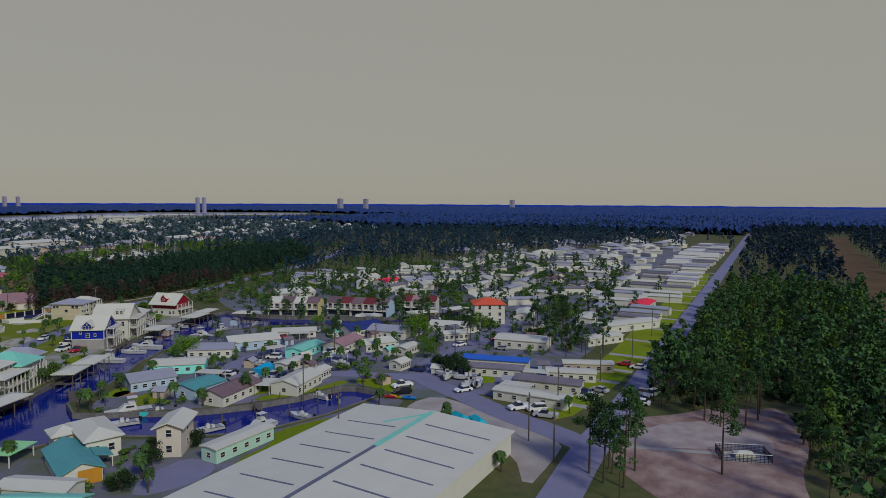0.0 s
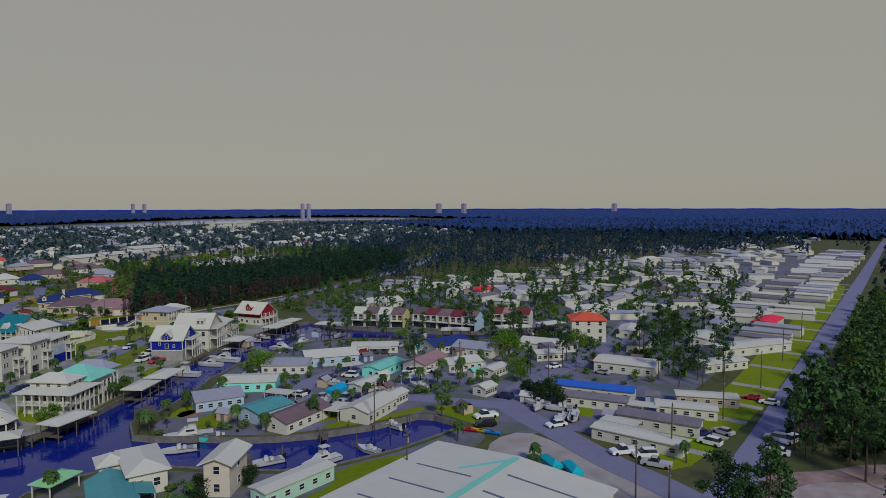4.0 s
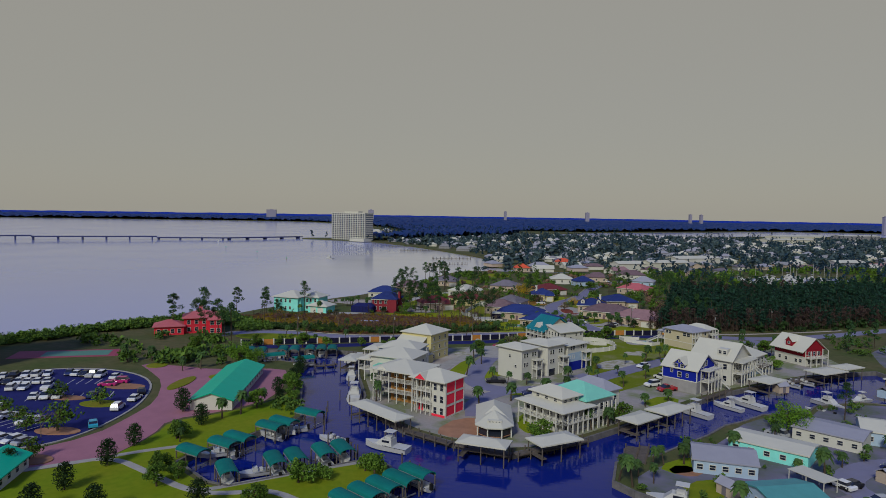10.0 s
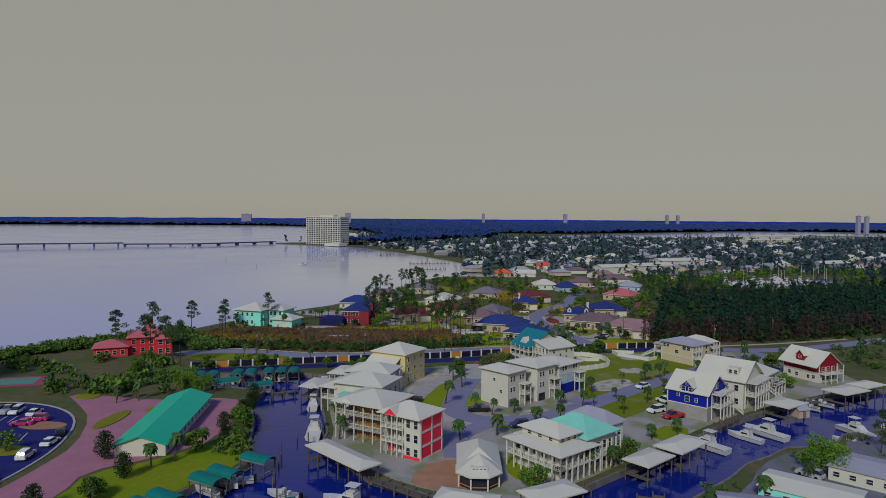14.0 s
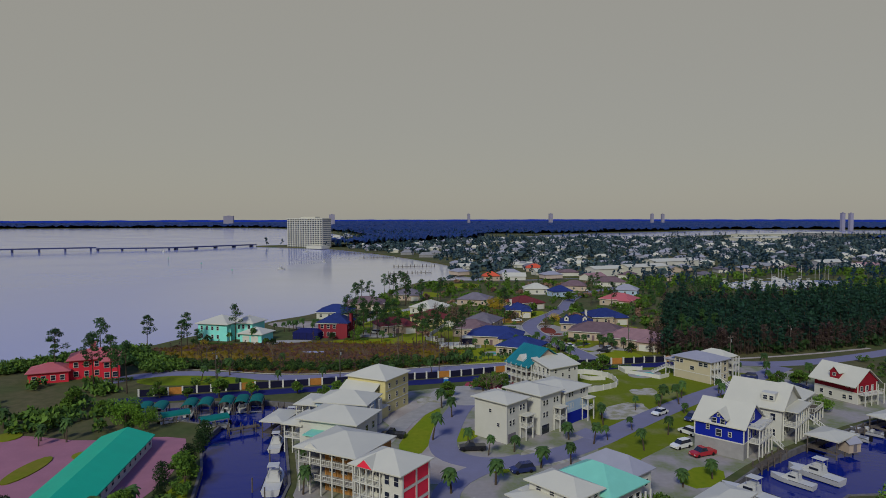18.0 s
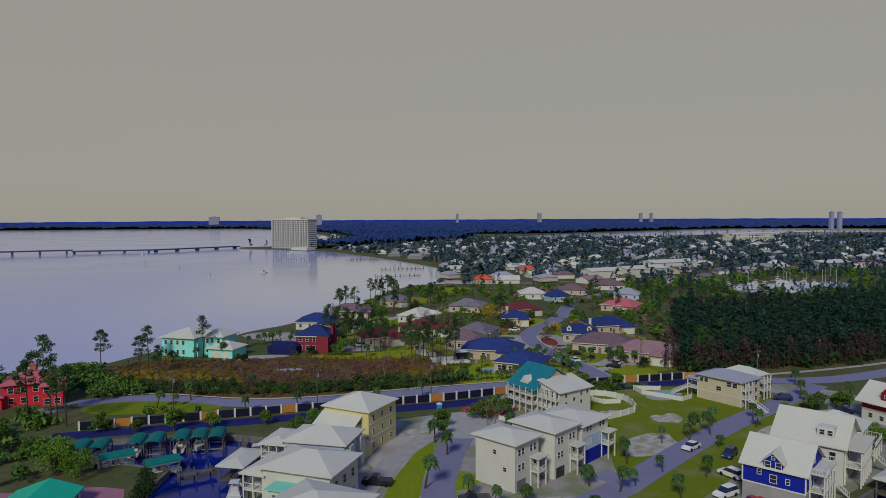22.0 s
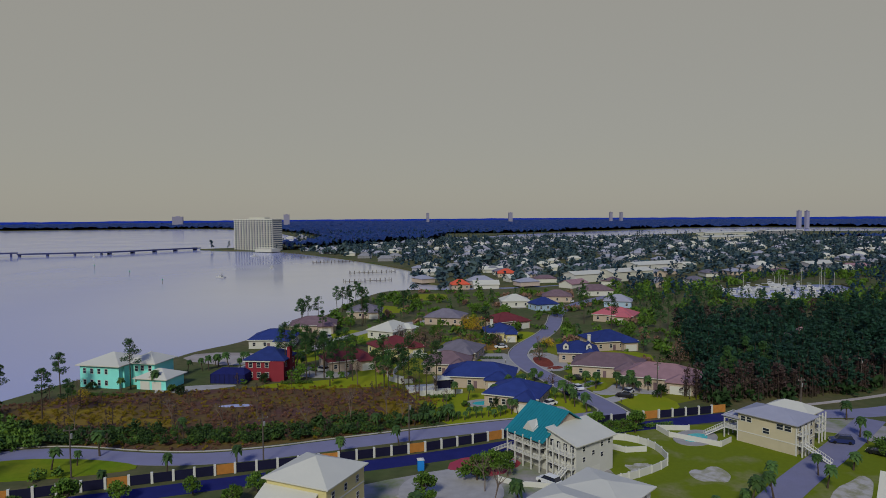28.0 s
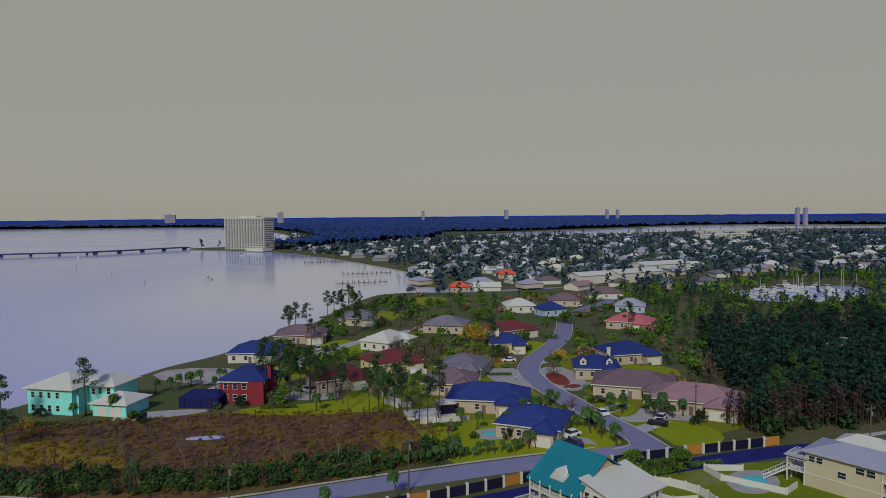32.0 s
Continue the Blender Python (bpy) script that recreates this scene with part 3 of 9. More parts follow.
LTBLUE = paint("light_blue_siding", 0.35, 0.46, 0.60)
AQUA = paint("aqua_stucco", 0.24, 0.74, 0.68)
REDST = paint("red_stucco", 0.60, 0.03, 0.055)
SALMON = paint("salmon_tile_roof", 0.46, 0.12, 0.14)
BRICK = paint("dark_red_brick", 0.24, 0.03, 0.045, 0.85)
STONE = mat("grey_block_wall", (0.36, 0.35, 0.36), 0.9, var=0.25, scale=0.7)
ORANGER = paint("orange_red_roof", 0.62, 0.10, 0.05)
BLUER = paint("bright_blue_roof", 0.03, 0.12, 0.50)
GREYW = paint("pale_grey_metal_roof", 0.31, 0.31, 0.37, 0.5, 0.12)
MINT = paint("mint_siding", 0.40, 0.62, 0.52)

# peninsula
def block(h, x0, y0, x1, y1, z0, z1, wall, name="wall", label=""):
    return part(name, Solid().box(x0, y0, z0, x1, y1, z1), wall, h, label)


def hip_roof(h, x0, y0, x1, y1, z0, z1, roof, over=0.5, label="", ridge=None):
    return part("roof", Solid().hip(x0, y0, x1, y1, z0, z1, over, 0.22, ridge), roof, h, label)


def gable_roof(h, x0, y0, x1, y1, z0, z1, roof, wall, along, over=0.5, label=""):
    for e in (0, 1):
        part("gable_wall", Solid().gable_wall(x0, y0, x1, y1, z0, z1 - 0.1, along, 0.15, e), wall, h)
    return part("roof", Solid().gable(x0, y0, x1, y1, z0 + 0.05, z1, over, 0.22, along), roof, h, label)


def railing(h, a, b, z, gap=0.45):
    """Top and foot rail with balusters from a to b."""
    s = Solid()
    (ax, ay), (bx, by) = a, b
    d = math.hypot(bx - ax, by - ay)
    s.bar((ax, ay, z + 1.0), (bx, by, z + 1.0), 0.06, 4).bar((ax, ay, z + 0.15), (bx, by, z + 0.15), 0.05, 4)
    for i in range(int(d / gap) + 1):
        x, y = ax + (bx - ax) * i * gap / d, ay + (by - ay) * i * gap / d
        s.bar((x, y, z + 0.15), (x, y, z + 1.0), 0.035, 4)
    return part("railing", s, TRIMW, h)


def porch(h, x0, y0, x1, y1, floors, top, nx, ny, open_sides="fl", deck=None):
    """Open storeys: a slab at each floor, a column at each step, rails on the open sides (f: -y, b: +y, l: -x, r: +x)."""
    for z in floors:
        part("porch_floor", Solid().box(x0, y0, z - 0.25, x1, y1, z), deck or TRIMW, h)
        for sd, a, b in (("f", (x0, y0), (x1, y0)), ("b", (x0, y1), (x1, y1)), ("l", (x0, y0), (x0, y1)), ("r", (x1, y0), (x1, y1))):
            if sd in open_sides:
                e = 0.08
                a2 = (a[0] + (e if a[0] == x0 else -e), a[1] + (e if a[1] == y0 else -e))
                b2 = (b[0] + (e if b[0] == x0 else -e), b[1] + (e if b[1] == y0 else -e))
                railing(h, a2, b2, z)
    pts = set()
    for i in range(nx + 1):
        x = x0 + 0.1 + (x1 - x0 - 0.2) * i / nx
        if "f" in open_sides:
            pts.add((round(x, 2), round(y0 + 0.1, 2)))
        if "b" in open_sides:
            pts.add((round(x, 2), round(y1 - 0.1, 2)))
    for i in range(ny + 1):
        y = y0 + 0.1 + (y1 - y0 - 0.2) * i / ny
        if "l" in open_sides:
            pts.add((round(x0 + 0.1, 2), round(y, 2)))
        if "r" in open_sides:
            pts.add((round(x1 - 0.1, 2), round(y, 2)))
    for x, y in sorted(pts):
        part("column", Solid().box(x - 0.12, y - 0.12, -0.1, x + 0.12, y + 0.12, top), TRIMW, h)


def stair(h, a, b, width=1.2, n=12):
    """An outside stair from a (low) to b (high), with stringers and rails."""
    s, r = Solid(), Solid()
    a, b = Vector(a), Vector(b)
    flat = Vector((b.x - a.x, b.y - a.y, 0)).normalized()
    side = Vector((-flat.y, flat.x, 0)) * width / 2
    for i in range(n):
        p = a.lerp(b, (i + 0.5) / n)
        q = [p + side + flat * 0.16, p - side + flat * 0.16, p - side - flat * 0.16, p + side - flat * 0.16]
        v = [(c.x, c.y, c.z - 0.06) for c in q] + [(c.x, c.y, c.z) for c in q]
        s.add(v, [(3, 2, 1, 0), (4, 5, 6, 7), (0, 1, 5, 4), (1, 2, 6, 5), (2, 3, 7, 6), (3, 0, 4, 7)])
    for e in (1, -1):
        s.bar(a + side * e, b + side * e, 0.14, 4)
        up = Vector((0, 0, 1.0))
        r.bar(a + side * e + up, b + side * e + up, 0.06, 4)
        for i in range(n):
            p = a.lerp(b, i / (n - 1)) + side * e
            r.bar(p, p + up, 0.04, 4)
    part("stair", s, TRIMW, h, "white outside stair")
    part("stair_railing", r, TRIMW, h)


def wall_windows(h, face, const, spots, w=1.0, hh=1.4):
    """Windows on one wall; face: f, b, l or r; spots: (along, z)."""
    turn = {"f": 0, "b": 180, "l": -90, "r": 90}[face]
    for u, z in spots:
        m = pose(u, const, z, 0, 0, turn) if face in "fb" else pose(const, u, z, 0, 0, turn)
        window(h, m, w, hh)


def grid_spots(a, b, n, zs):
    return [(a + (b - a) * (i + 0.5) / n, z) for z in zs for i in range(n)]




def lot(name, x, y, rz, label, w, d, category="house", group=""):
    FOOT.append((x, y, math.hypot(w, d) / 2))
    return thing(name, x, y, 0, rz, label, category, group)


# tall yellow house with a lower wing
h = lot("house", -20.4, 165.0, -26, "tall pale yellow house with stepped white hipped roofs", 13, 14)
h.scale = (0.86, 0.80, 0.84)
block(h, -6.5, -6, 6.5, 7.5, -0.1, 10.3, YELLOW)
hip_roof(h, -6.5, -6, 6.5, 7.5, 10.4, 13.2, OFFWHITE, 0.7)
block(h, -6.2, -10.5, 4.2, -6, -0.1, 7.0, YELLOW, "wing")
part("wing_roof", Solid().add([(-6.9, -11.1, 6.6), (4.8, -11.1, 6.6), (4.8, -5.9, 9.2), (-6.9, -5.9, 9.2), (-6.9, -11.1, 6.4), (4.8, -11.1, 6.4), (4.8, -5.9, 9.0), (-6.9, -5.9, 9.0)],
     [(0, 1, 2, 3), (7, 6, 5, 4), (4, 5, 1, 0), (5, 6, 2, 1), (6, 7, 3, 2), (7, 4, 0, 3)]), OFFWHITE, h)
wall_windows(h, "r", 6.5, grid_spots(-6, 7, 3, (1.0, 4.4, 7.7)), 0.9, 1.3)
wall_windows(h, "l", -6.5, grid_spots(-5, 7, 3, (1.0, 4.4, 7.7)), 0.9, 1.3)
wall_windows(h, "f", -10.5, grid_spots(-5, 4, 3, (1.0, 4.2)), 0.9, 1.3)
for z in (3.4, 6.8):
    part("trim_band", Solid().box(6.5, -5.8, z, 6.58, 7.4, z + 0.22), TRIMW, h)
block(h, 5.0, -10.4, 7.6, -6.2, -0.1, 3.2, YELLOW, "entry", "low yellow entry block")
part("entry_roof", Solid().box(4.8, -10.8, 3.2, 8.0, -6.0, 3.4), OFFWHITE, h)
# long white canal house
h = lot("house", -27.2, 151.6, -12, "long white canal house with flat white roofs", 20, 12)
h.scale = (0.84, 0.84, 0.9)
block(h, -5, -5.5, 9.5, 5.5, -0.1, 7.0, LTBLUE)
hip_roof(h, -5, -5.5, 9.5, 5.5, 7.1, 9.2, OFFWHITE, 0.7)
porch(h, -11, -5.2, -5, 5.2, (3.2,), 6.0, 3, 4, "flb")
part("roof", Solid().hip(-11, -5.2, -5, 5.2, 6.0, 7.0, 0.6), OFFWHITE, h)
wall_windows(h, "r", 9.5, grid_spots(-5, 5, 3, (1.0, 4.4)), 1.0, 1.5)
wall_windows(h, "f", -5.5, grid_spots(-4, 9, 4, (1.0, 4.4)), 1.0, 1.4)
for y in (-3.4, 3.4):
    block(h, 9.5, y - 1.2, 10.6, y + 1.2, -0.1, 6.4, WHITE, "bay", "white projecting bay")
# white house with an aqua lower roof
h = lot("house", -25.6, 135.0, -18, "white canal house with decks and a pale aqua lower roof", 16, 12)
block(h, -5, -4.5, 7.5, 5.5, -0.1, 7.4, WHITE)
hip_roof(h, -5, -4.5, 7.5, 5.5, 7.5, 9.4, OFFWHITE, 0.8)
block(h, -2, -7.5, 6.5, -4.5, -0.1, 5.2, WHITE, "wing")
part("roof", Solid().box(-2.4, -8.0, 5.2, 6.9, -4.5, 5.45), CYANR, h, "pale aqua flat roof")
porch(h, -9, -4.5, -5, 5.0, (3.2,), 6.0, 2, 3, "flb")
part("roof", Solid().hip(-9, -4.5, -5, 5.0, 6.0, 6.8, 0.5), OFFWHITE, h)
wall_windows(h, "f", -7.5, grid_spots(-2, 6, 3, (1.0, 3.2)), 1.0, 1.2)
wall_windows(h, "r", 7.5, grid_spots(-4, 5, 3, (1.0, 4.4)), 1.0, 1.4)
# unfinished timber house
h = lot("house", -19.5, 117, -25, "unfinished timber-framed canal house under a white roof", 14, 13)
h.scale = (0.95, 0.95, 0.84)
block(h, -2.5, -3.5, 6.2, 6, -0.1, 9.6, TIMBER, "wall", "bare orange timber sheathing")
porch(h, -6.5, -6.2, 6.2, -3.5, (3.3, 6.6), 9.6, 5, 1, "flr", CONCRETE)
porch(h, -6.5, -3.5, -2.5, 6, (3.3, 6.6), 9.6, 1, 4, "lb", CONCRETE)
hip_roof(h, -6.5, -6.2, 6.2, 6, 9.7, 12.0, OFFWHITE, 0.8)
for i in range(8):
    x = -2.2 + i * 1.15
    part("stud", Solid().box(x - 0.08, -3.62, -0.1, x + 0.08, -3.5, 9.5), TIMBER, h)
gx = Solid().gable_wall(-5.4, -6.6, -1.4, -6.2, 9.4, 11.0, "y")
part("front_gable", gx, TRIMW, h)
wall_windows(h, "f", -3.62, grid_spots(-2, 6, 3, (1.0, 4.3, 7.4)), 1.2, 1.4)
# coral red and white house
h = lot("house", -9.8, 107, -30, "tall coral-red house with white balconies on three storeys", 12, 11)
h.scale = (0.86, 0.86, 0.82)
block(h, -4.0, -2.5, 5.0, 4.5, -0.1, 10.4, WHITE)
block(h, 0.5, -4.6, 5.0, -2.5, -0.1, 10.4, WHITE, "front_bay", "white front bay")
for k in range(3):
    for y0, y1 in ((-4.4, -0.1), (0.1, 4.3)):
        block(h, 5.0, y0, 5.06, y1, 0.3 + 3.45 * k, 3.2 + 3.45 * k, CORAL, "siding_panel", "coral-red siding panel")
porch(h, -6.0, -5.2, 0.5, -2.5, (3.4, 6.9), 10.4, 4, 2, "fl")
porch(h, -6.0, -2.5, -4.0, 4.5, (3.4, 6.9), 10.4, 1, 4, "l")
hip_roof(h, -6.0, -5.2, 5.0, 4.5, 10.4, 12.9, OFFWHITE, 0.7)
part("front_gable", Solid().gable_wall(-4.6, -5.95, -0.6, -5.6, 10.3, 12.0, "y"), CORAL, h)
part("gable_roof", Solid().gable(-4.6, -5.7, -0.6, -1.0, 10.35, 12.1, 0.3, 0.18, "y"), OFFWHITE, h)
for z in (0.0, 3.1, 6.6, 10.0):
    part("trim_band", Solid().box(5.06, -4.6, z, 5.16, 4.5, z + 0.4), TRIMW, h)
for y in (-4.4, 0, 4.3):
    part("corner_board", Solid().box(5.06, y - 0.22, 0.4, 5.17, y + 0.22, 10.0), TRIMW, h)
wall_windows(h, "f", -4.6, grid_spots(0.6, 4.9, 2, (0.8, 4.2, 7.6)), 1.0, 1.9)
wall_windows(h, "f", -2.5, grid_spots(-3.8, 0.4, 3, (0.8, 4.2, 7.6)), 1.0, 1.9)
block(h, -5.6, -2.4, -4.1, -0.4, 0, 3.1, CORAL, "siding_panel", "coral-red siding panel")
block(h, 0.6, -4.72, 4.9, -4.64, 0.1, 0.75, CORAL, "siding_panel", "coral-red siding panel")
# octagonal hut
h = lot("hut", 3.4, 92.0, 2, "low white canal hut with glazed octagonal front, broad white roof", 9, 9, "hut")
oct8 = [(3.9 * math.cos((i + 0.5) * math.pi / 4), 3.9 * math.sin((i + 0.5) * math.pi / 4)) for i in range(8)]
s8 = Solid()
s8.add([(x * 0.9, y * 0.9, -0.1) for x, y in oct8] + [(x * 0.9, y * 0.9, 2.5) for x, y in oct8], [(i, (i + 1) % 8, 8 + (i + 1) % 8, 8 + i) for i in range(8)])
part("wall", s8, PANE, h, "dark glazed octagonal front")
s8 = Solid()
s8.add([(x * 1.16, y * 1.16, 2.5) for x, y in oct8] + [(x * 1.16, y * 1.16, 2.72) for x, y in oct8] + [(0, 0.8, 5.2)],
       [tuple(range(8))[::-1]] + [(i, (i + 1) % 8, 8 + (i + 1) % 8, 8 + i) for i in range(8)] + [(8 + i, 8 + (i + 1) % 8, 16) for i in range(8)])
part("roof", s8, OFFWHITE, h)
block(h, -3.3, 1.5, 3.5, 12, -0.1, 2.6, WHITE, "rear_wing", "long white rear wing")
part("rear_roof", Solid().hip(-3.3, 0.6, 3.5, 12, 2.72, 5.25, 0.7), OFFWHITE, h)
part("dormer", Solid().box(-1.5, -2.6, 3.0, 1.5, -0.4, 3.9), OFFWHITE, h, "low dormer with four panes")
for u in (-1.0, -0.35, 0.35, 1.0):
    window(h, pose(u, -2.62, 3.3), 0.35, 0.4)
for i in range(8):
    x, y = oct8[i]
    part("column", Solid().box(x - 0.13, y - 0.13, -0.1, x + 0.13, y + 0.13, 2.5), TRIMW, h)
    (x2, y2) = oct8[(i + 1) % 8]
    part("sill", Solid().bar((x * 0.93, y * 0.93, 0.55), (x2 * 0.93, y2 * 0.93, 0.55), 0.12, 4), CLAY, h, "red-brown sill")
# large white house, three sections
h = lot("house", 22, 104.3, 42.6, "large white canal house with wrap-round porches and an aqua metal roof", 24, 14)
h.scale = (1, 1, 0.82)
block(h, -9.8, -4.8, -2, 6.8, -0.1, 7.2, WHITE)
porch(h, -11.8, -6.8, -9.8, 6.8, (3.4,), 6.6, 1, 7, "l")
porch(h, -11.8, -6.8, 0, -4.8, (3.4,), 6.6, 7, 1, "f")
part("porch_roof", Solid().hip(-11.8, -6.8, -1.4, 7.0, 6.7, 8.2, 0.5), OFFWHITE, h)
block(h, -8.6, -3.6, -3, 5.6, 7.2, 9.0, WHITE, "upper_storey")
hip_roof(h, -8.6, -3.6, -3, 5.6, 9.1, 11.0, OFFWHITE, 0.7)
block(h, -2, -4.8, 6.5, 6.0, -0.1, 7.6, WHITE)
hip_roof(h, -2.5, -5.2, 6.8, 6.2, 7.7, 11.0, CYANR, 0.6, "pale aqua metal roof")
block(h, 6.5, -3.0, 12.2, 6.8, -0.1, 7.8, WHITE)
hip_roof(h, 6.8, -3.0, 12.2, 6.8, 7.9, 10.4, GREYW, 0.6, "pale grey metal roof")
porch(h, 0.5, -6.6, 6.5, -4.8, (3.4,), 6.8, 4, 1, "f")
stair(h, (11.5, -5.6, 0), (7.2, -4.4, 3.4))
for i in range(6):
    part("garage_door", Solid().box(-9.86, -4.6 + i * 1.9, 0, -9.8, -3.0 + i * 1.9, 2.5), TRIMW, h)
wall_windows(h, "l", -9.8, grid_spots(-4.5, 6.5, 5, (3.9,)), 1.1, 1.9)
wall_windows(h, "f", -4.8, grid_spots(-9.5, 6.4, 8, (0.9, 4.0)), 1.1, 1.8)
wall_windows(h, "l", -8.6, grid_spots(-3, 5, 3, (7.6,)), 0.9, 0.9)
wall_windows(h, "f", -3.6, grid_spots(-8.4, -3.2, 3, (7.6,)), 0.9, 0.9)
wall_windows(h, "f", -3.0, grid_spots(6.6, 12, 2, (1.0, 4.6)), 1.0, 1.4)
wall_windows(h, "r", 12.2, grid_spots(-2.5, 6.5, 3, (1.0, 4.6)), 1.0, 1.4)
# three narrow white houses
for x, y, rz, w, d, e, wm, lab in ((9.8, 144.5, 48, 7.2, 9.0, 10.4, WHITE, "narrow white three-storey house with paired windows"), (17.6, 151, 46, 7.6, 10, 10.6, WHITE, "narrow white three-storey house with a blue-shaded garage"),
                                   (24.5, 158.5, 46, 9.5, 10.5, 9.4, WHITE, "wider white three-storey house with a porch")):
    h = lot("house", x, y, rz, lab, w, d, "house", "white townhouses")
    h.scale = (1, 1, 0.84)
    block(h, -w / 2, -d / 2, w / 2, d / 2, -0.1, e, wm)
    if w > 9:
        block(h, -w / 2 + 0.3, -d / 2 - 0.06, w / 2 - 0.2, -d / 2 + 0.02, 0, 3.3, BLUEW, "lower_wall", "deep blue ground-floor wall")
        block(h, -w / 2 + 0.3, -d / 2 - 0.04, w / 2 - 0.2, -d / 2 + 0.02, 3.3, 6.5, LTBLUE, "upper_wall", "light blue siding")
    hip_roof(h, -w / 2, -d / 2, w / 2, d / 2, e + 0.1, e + 1.5, OFFWHITE, 0.7)
    wall_windows(h, "f", -d / 2, [(u + o, z) for u in (-w / 4, w / 4) for o in (-0.55, 0.55) for z in (4.4, 7.6)], 0.75, 1.4)
    wall_windows(h, "l", -w / 2, [(0, 7.2), (-d / 4, 4.0)], 0.7, 0.9)
    wall_windows(h, "r", w / 2, grid_spots(-d / 2, d / 2, 3, (4.4, 7.6)), 0.8, 1.3)
    wall_windows(h, "b", d / 2, grid_spots(-w / 2, w / 2, 2, (1.2, 4.4, 7.6)), 0.9, 1.3)
    part("garage_door", Solid().box(-w / 4 - 1.3, -d / 2 - 0.05, 0, -w / 4 + 1.3, -d / 2 + 0.02, 2.4), PANE if w > 7.5 else GREYSH, h, "dark garage opening")
    porch(h, w / 2 - 2.6, -d / 2 - 1.8, w / 2, -d / 2, (3.4,), 6.3, 1, 1, "fl")
    part("porch_roof", Solid().box(w / 2 - 2.9, -d / 2 - 2.1, 6.3, w / 2 + 0.3, -d / 2, 6.5), OFFWHITE, h)
    part("downpipe", Solid().bar((-w / 2 - 0.06, -d / 2 - 0.06, 0), (-w / 2 - 0.06, -d / 2 - 0.06, e), 0.06), TRIMW, h)
# white house with a teal wing
h = lot("house", 24.8, 189.0, -54, "tall white house with a teal metal gabled wing and porches", 18, 12)
h.scale = (0.9, 0.9, 0.76)
block(h, 1, -5.9, 9, 5.9, -0.1, 9.0, WHITE)
part("roof", Solid().add([(1, -6.6, 11.4), (9.7, -6.6, 9.0), (9.7, 6.6, 9.0), (1, 6.6, 11.4), (1, -6.6, 11.15), (9.7, -6.6, 8.75), (9.7, 6.6, 8.75), (1, 6.6, 11.15)],
     [(0, 1, 2, 3), (7, 6, 5, 4), (4, 5, 1, 0), (5, 6, 2, 1), (6, 7, 3, 2), (7, 4, 0, 3)]), OFFWHITE, h, "white sloping roof")
part("gable_wall", Solid().add([(1.0, -5.9, 9.0), (1.0, 5.9, 9.0), (1.0, 0, 13.8), (1.2, -5.9, 9.0), (1.2, 5.9, 9.0), (1.2, 0, 13.8)], [(0, 2, 1), (3, 4, 5), (0, 1, 4, 3), (1, 2, 5, 4), (2, 0, 3, 5)]), CREAM, h, "cream gable wall")
part("side_infill", Solid().add([(1.0, -5.9, 9.0), (9, -5.9, 9.0), (1.0, -5.9, 11.1), (1.0, -5.7, 9.0), (9, -5.7, 9.0), (1.0, -5.7, 11.1)], [(0, 1, 2), (3, 5, 4), (1, 4, 5, 2)]), WHITE, h)
block(h, -9, -5.9, 1, 5.9, -0.1, 9.0, WHITE, "wing")
part("wing_roof", Solid().gable(-9, -7.6, 1.2, 7.6, 8.6, 14.2, 0.8, 0.25, "x"), TEALR, h, "teal standing-seam metal roof")
part("gable_wall", Solid().gable_wall(-9, -5.9, 1, 5.9, 9.0, 13.4, "x", 0.15, 0), CREAM, h)
porch(h, -9, -8.4, 1, -5.9, (3.4, 6.2), 8.4, 4, 1, "flr")
porch(h, 2, -7.4, 9, -5.9, (3.4, 6.4), 9.0, 4, 1, "fr")
stair(h, (-14.5, -7.4, 0), (-9.2, -7.4, 3.4))
stair(h, (7.5, -12.4, 0), (7.5, -7.6, 3.4))
part("dormer", Solid().add([(-5.4, -7.0, 9.2), (-2.2, -7.0, 9.2), (-3.8, -7.0, 11.6), (-3.8, -4.2, 11.6), (-5.4, -5.4, 10.2), (-2.2, -5.4, 10.2)], [(0, 1, 2), (0, 2, 3, 4), (1, 5, 3, 2)]), WHITE, h, "white triangular dormer")
part("garage_door", Solid().box(9.0, -1.0, 0, 9.06, 1.6, 2.4), TRIMW, h)
for x in np.arange(-8.4, 1.4, 0.75):
    part("roof_seam", Solid().add([(x - 0.04, -8.4, 8.32), (x + 0.04, -8.4, 8.32), (x + 0.04, 0, 14.28), (x - 0.04, 0, 14.28), (x, -8.4, 8.4), (x, 0, 14.36)], [(0, 4, 5, 3), (4, 1, 2, 5), (0, 1, 4)]), TEALR, h)
wall_windows(h, "r", 9.0, [(-3.6, 7.0), (-3.6, 4.4), (2.2, 6.8), (2.2, 4.2), (4.6, 7.0), (-0.6, 5.4)], 0.8, 1.1)
wall_windows(h, "f", -5.9, grid_spots(1.4, 8.8, 4, (0.9, 4.0, 6.9)), 1.0, 1.7)
wall_windows(h, "f", -5.9, grid_spots(-8.8, 0.8, 4, (3.9, 6.6)), 1.0, 1.6)
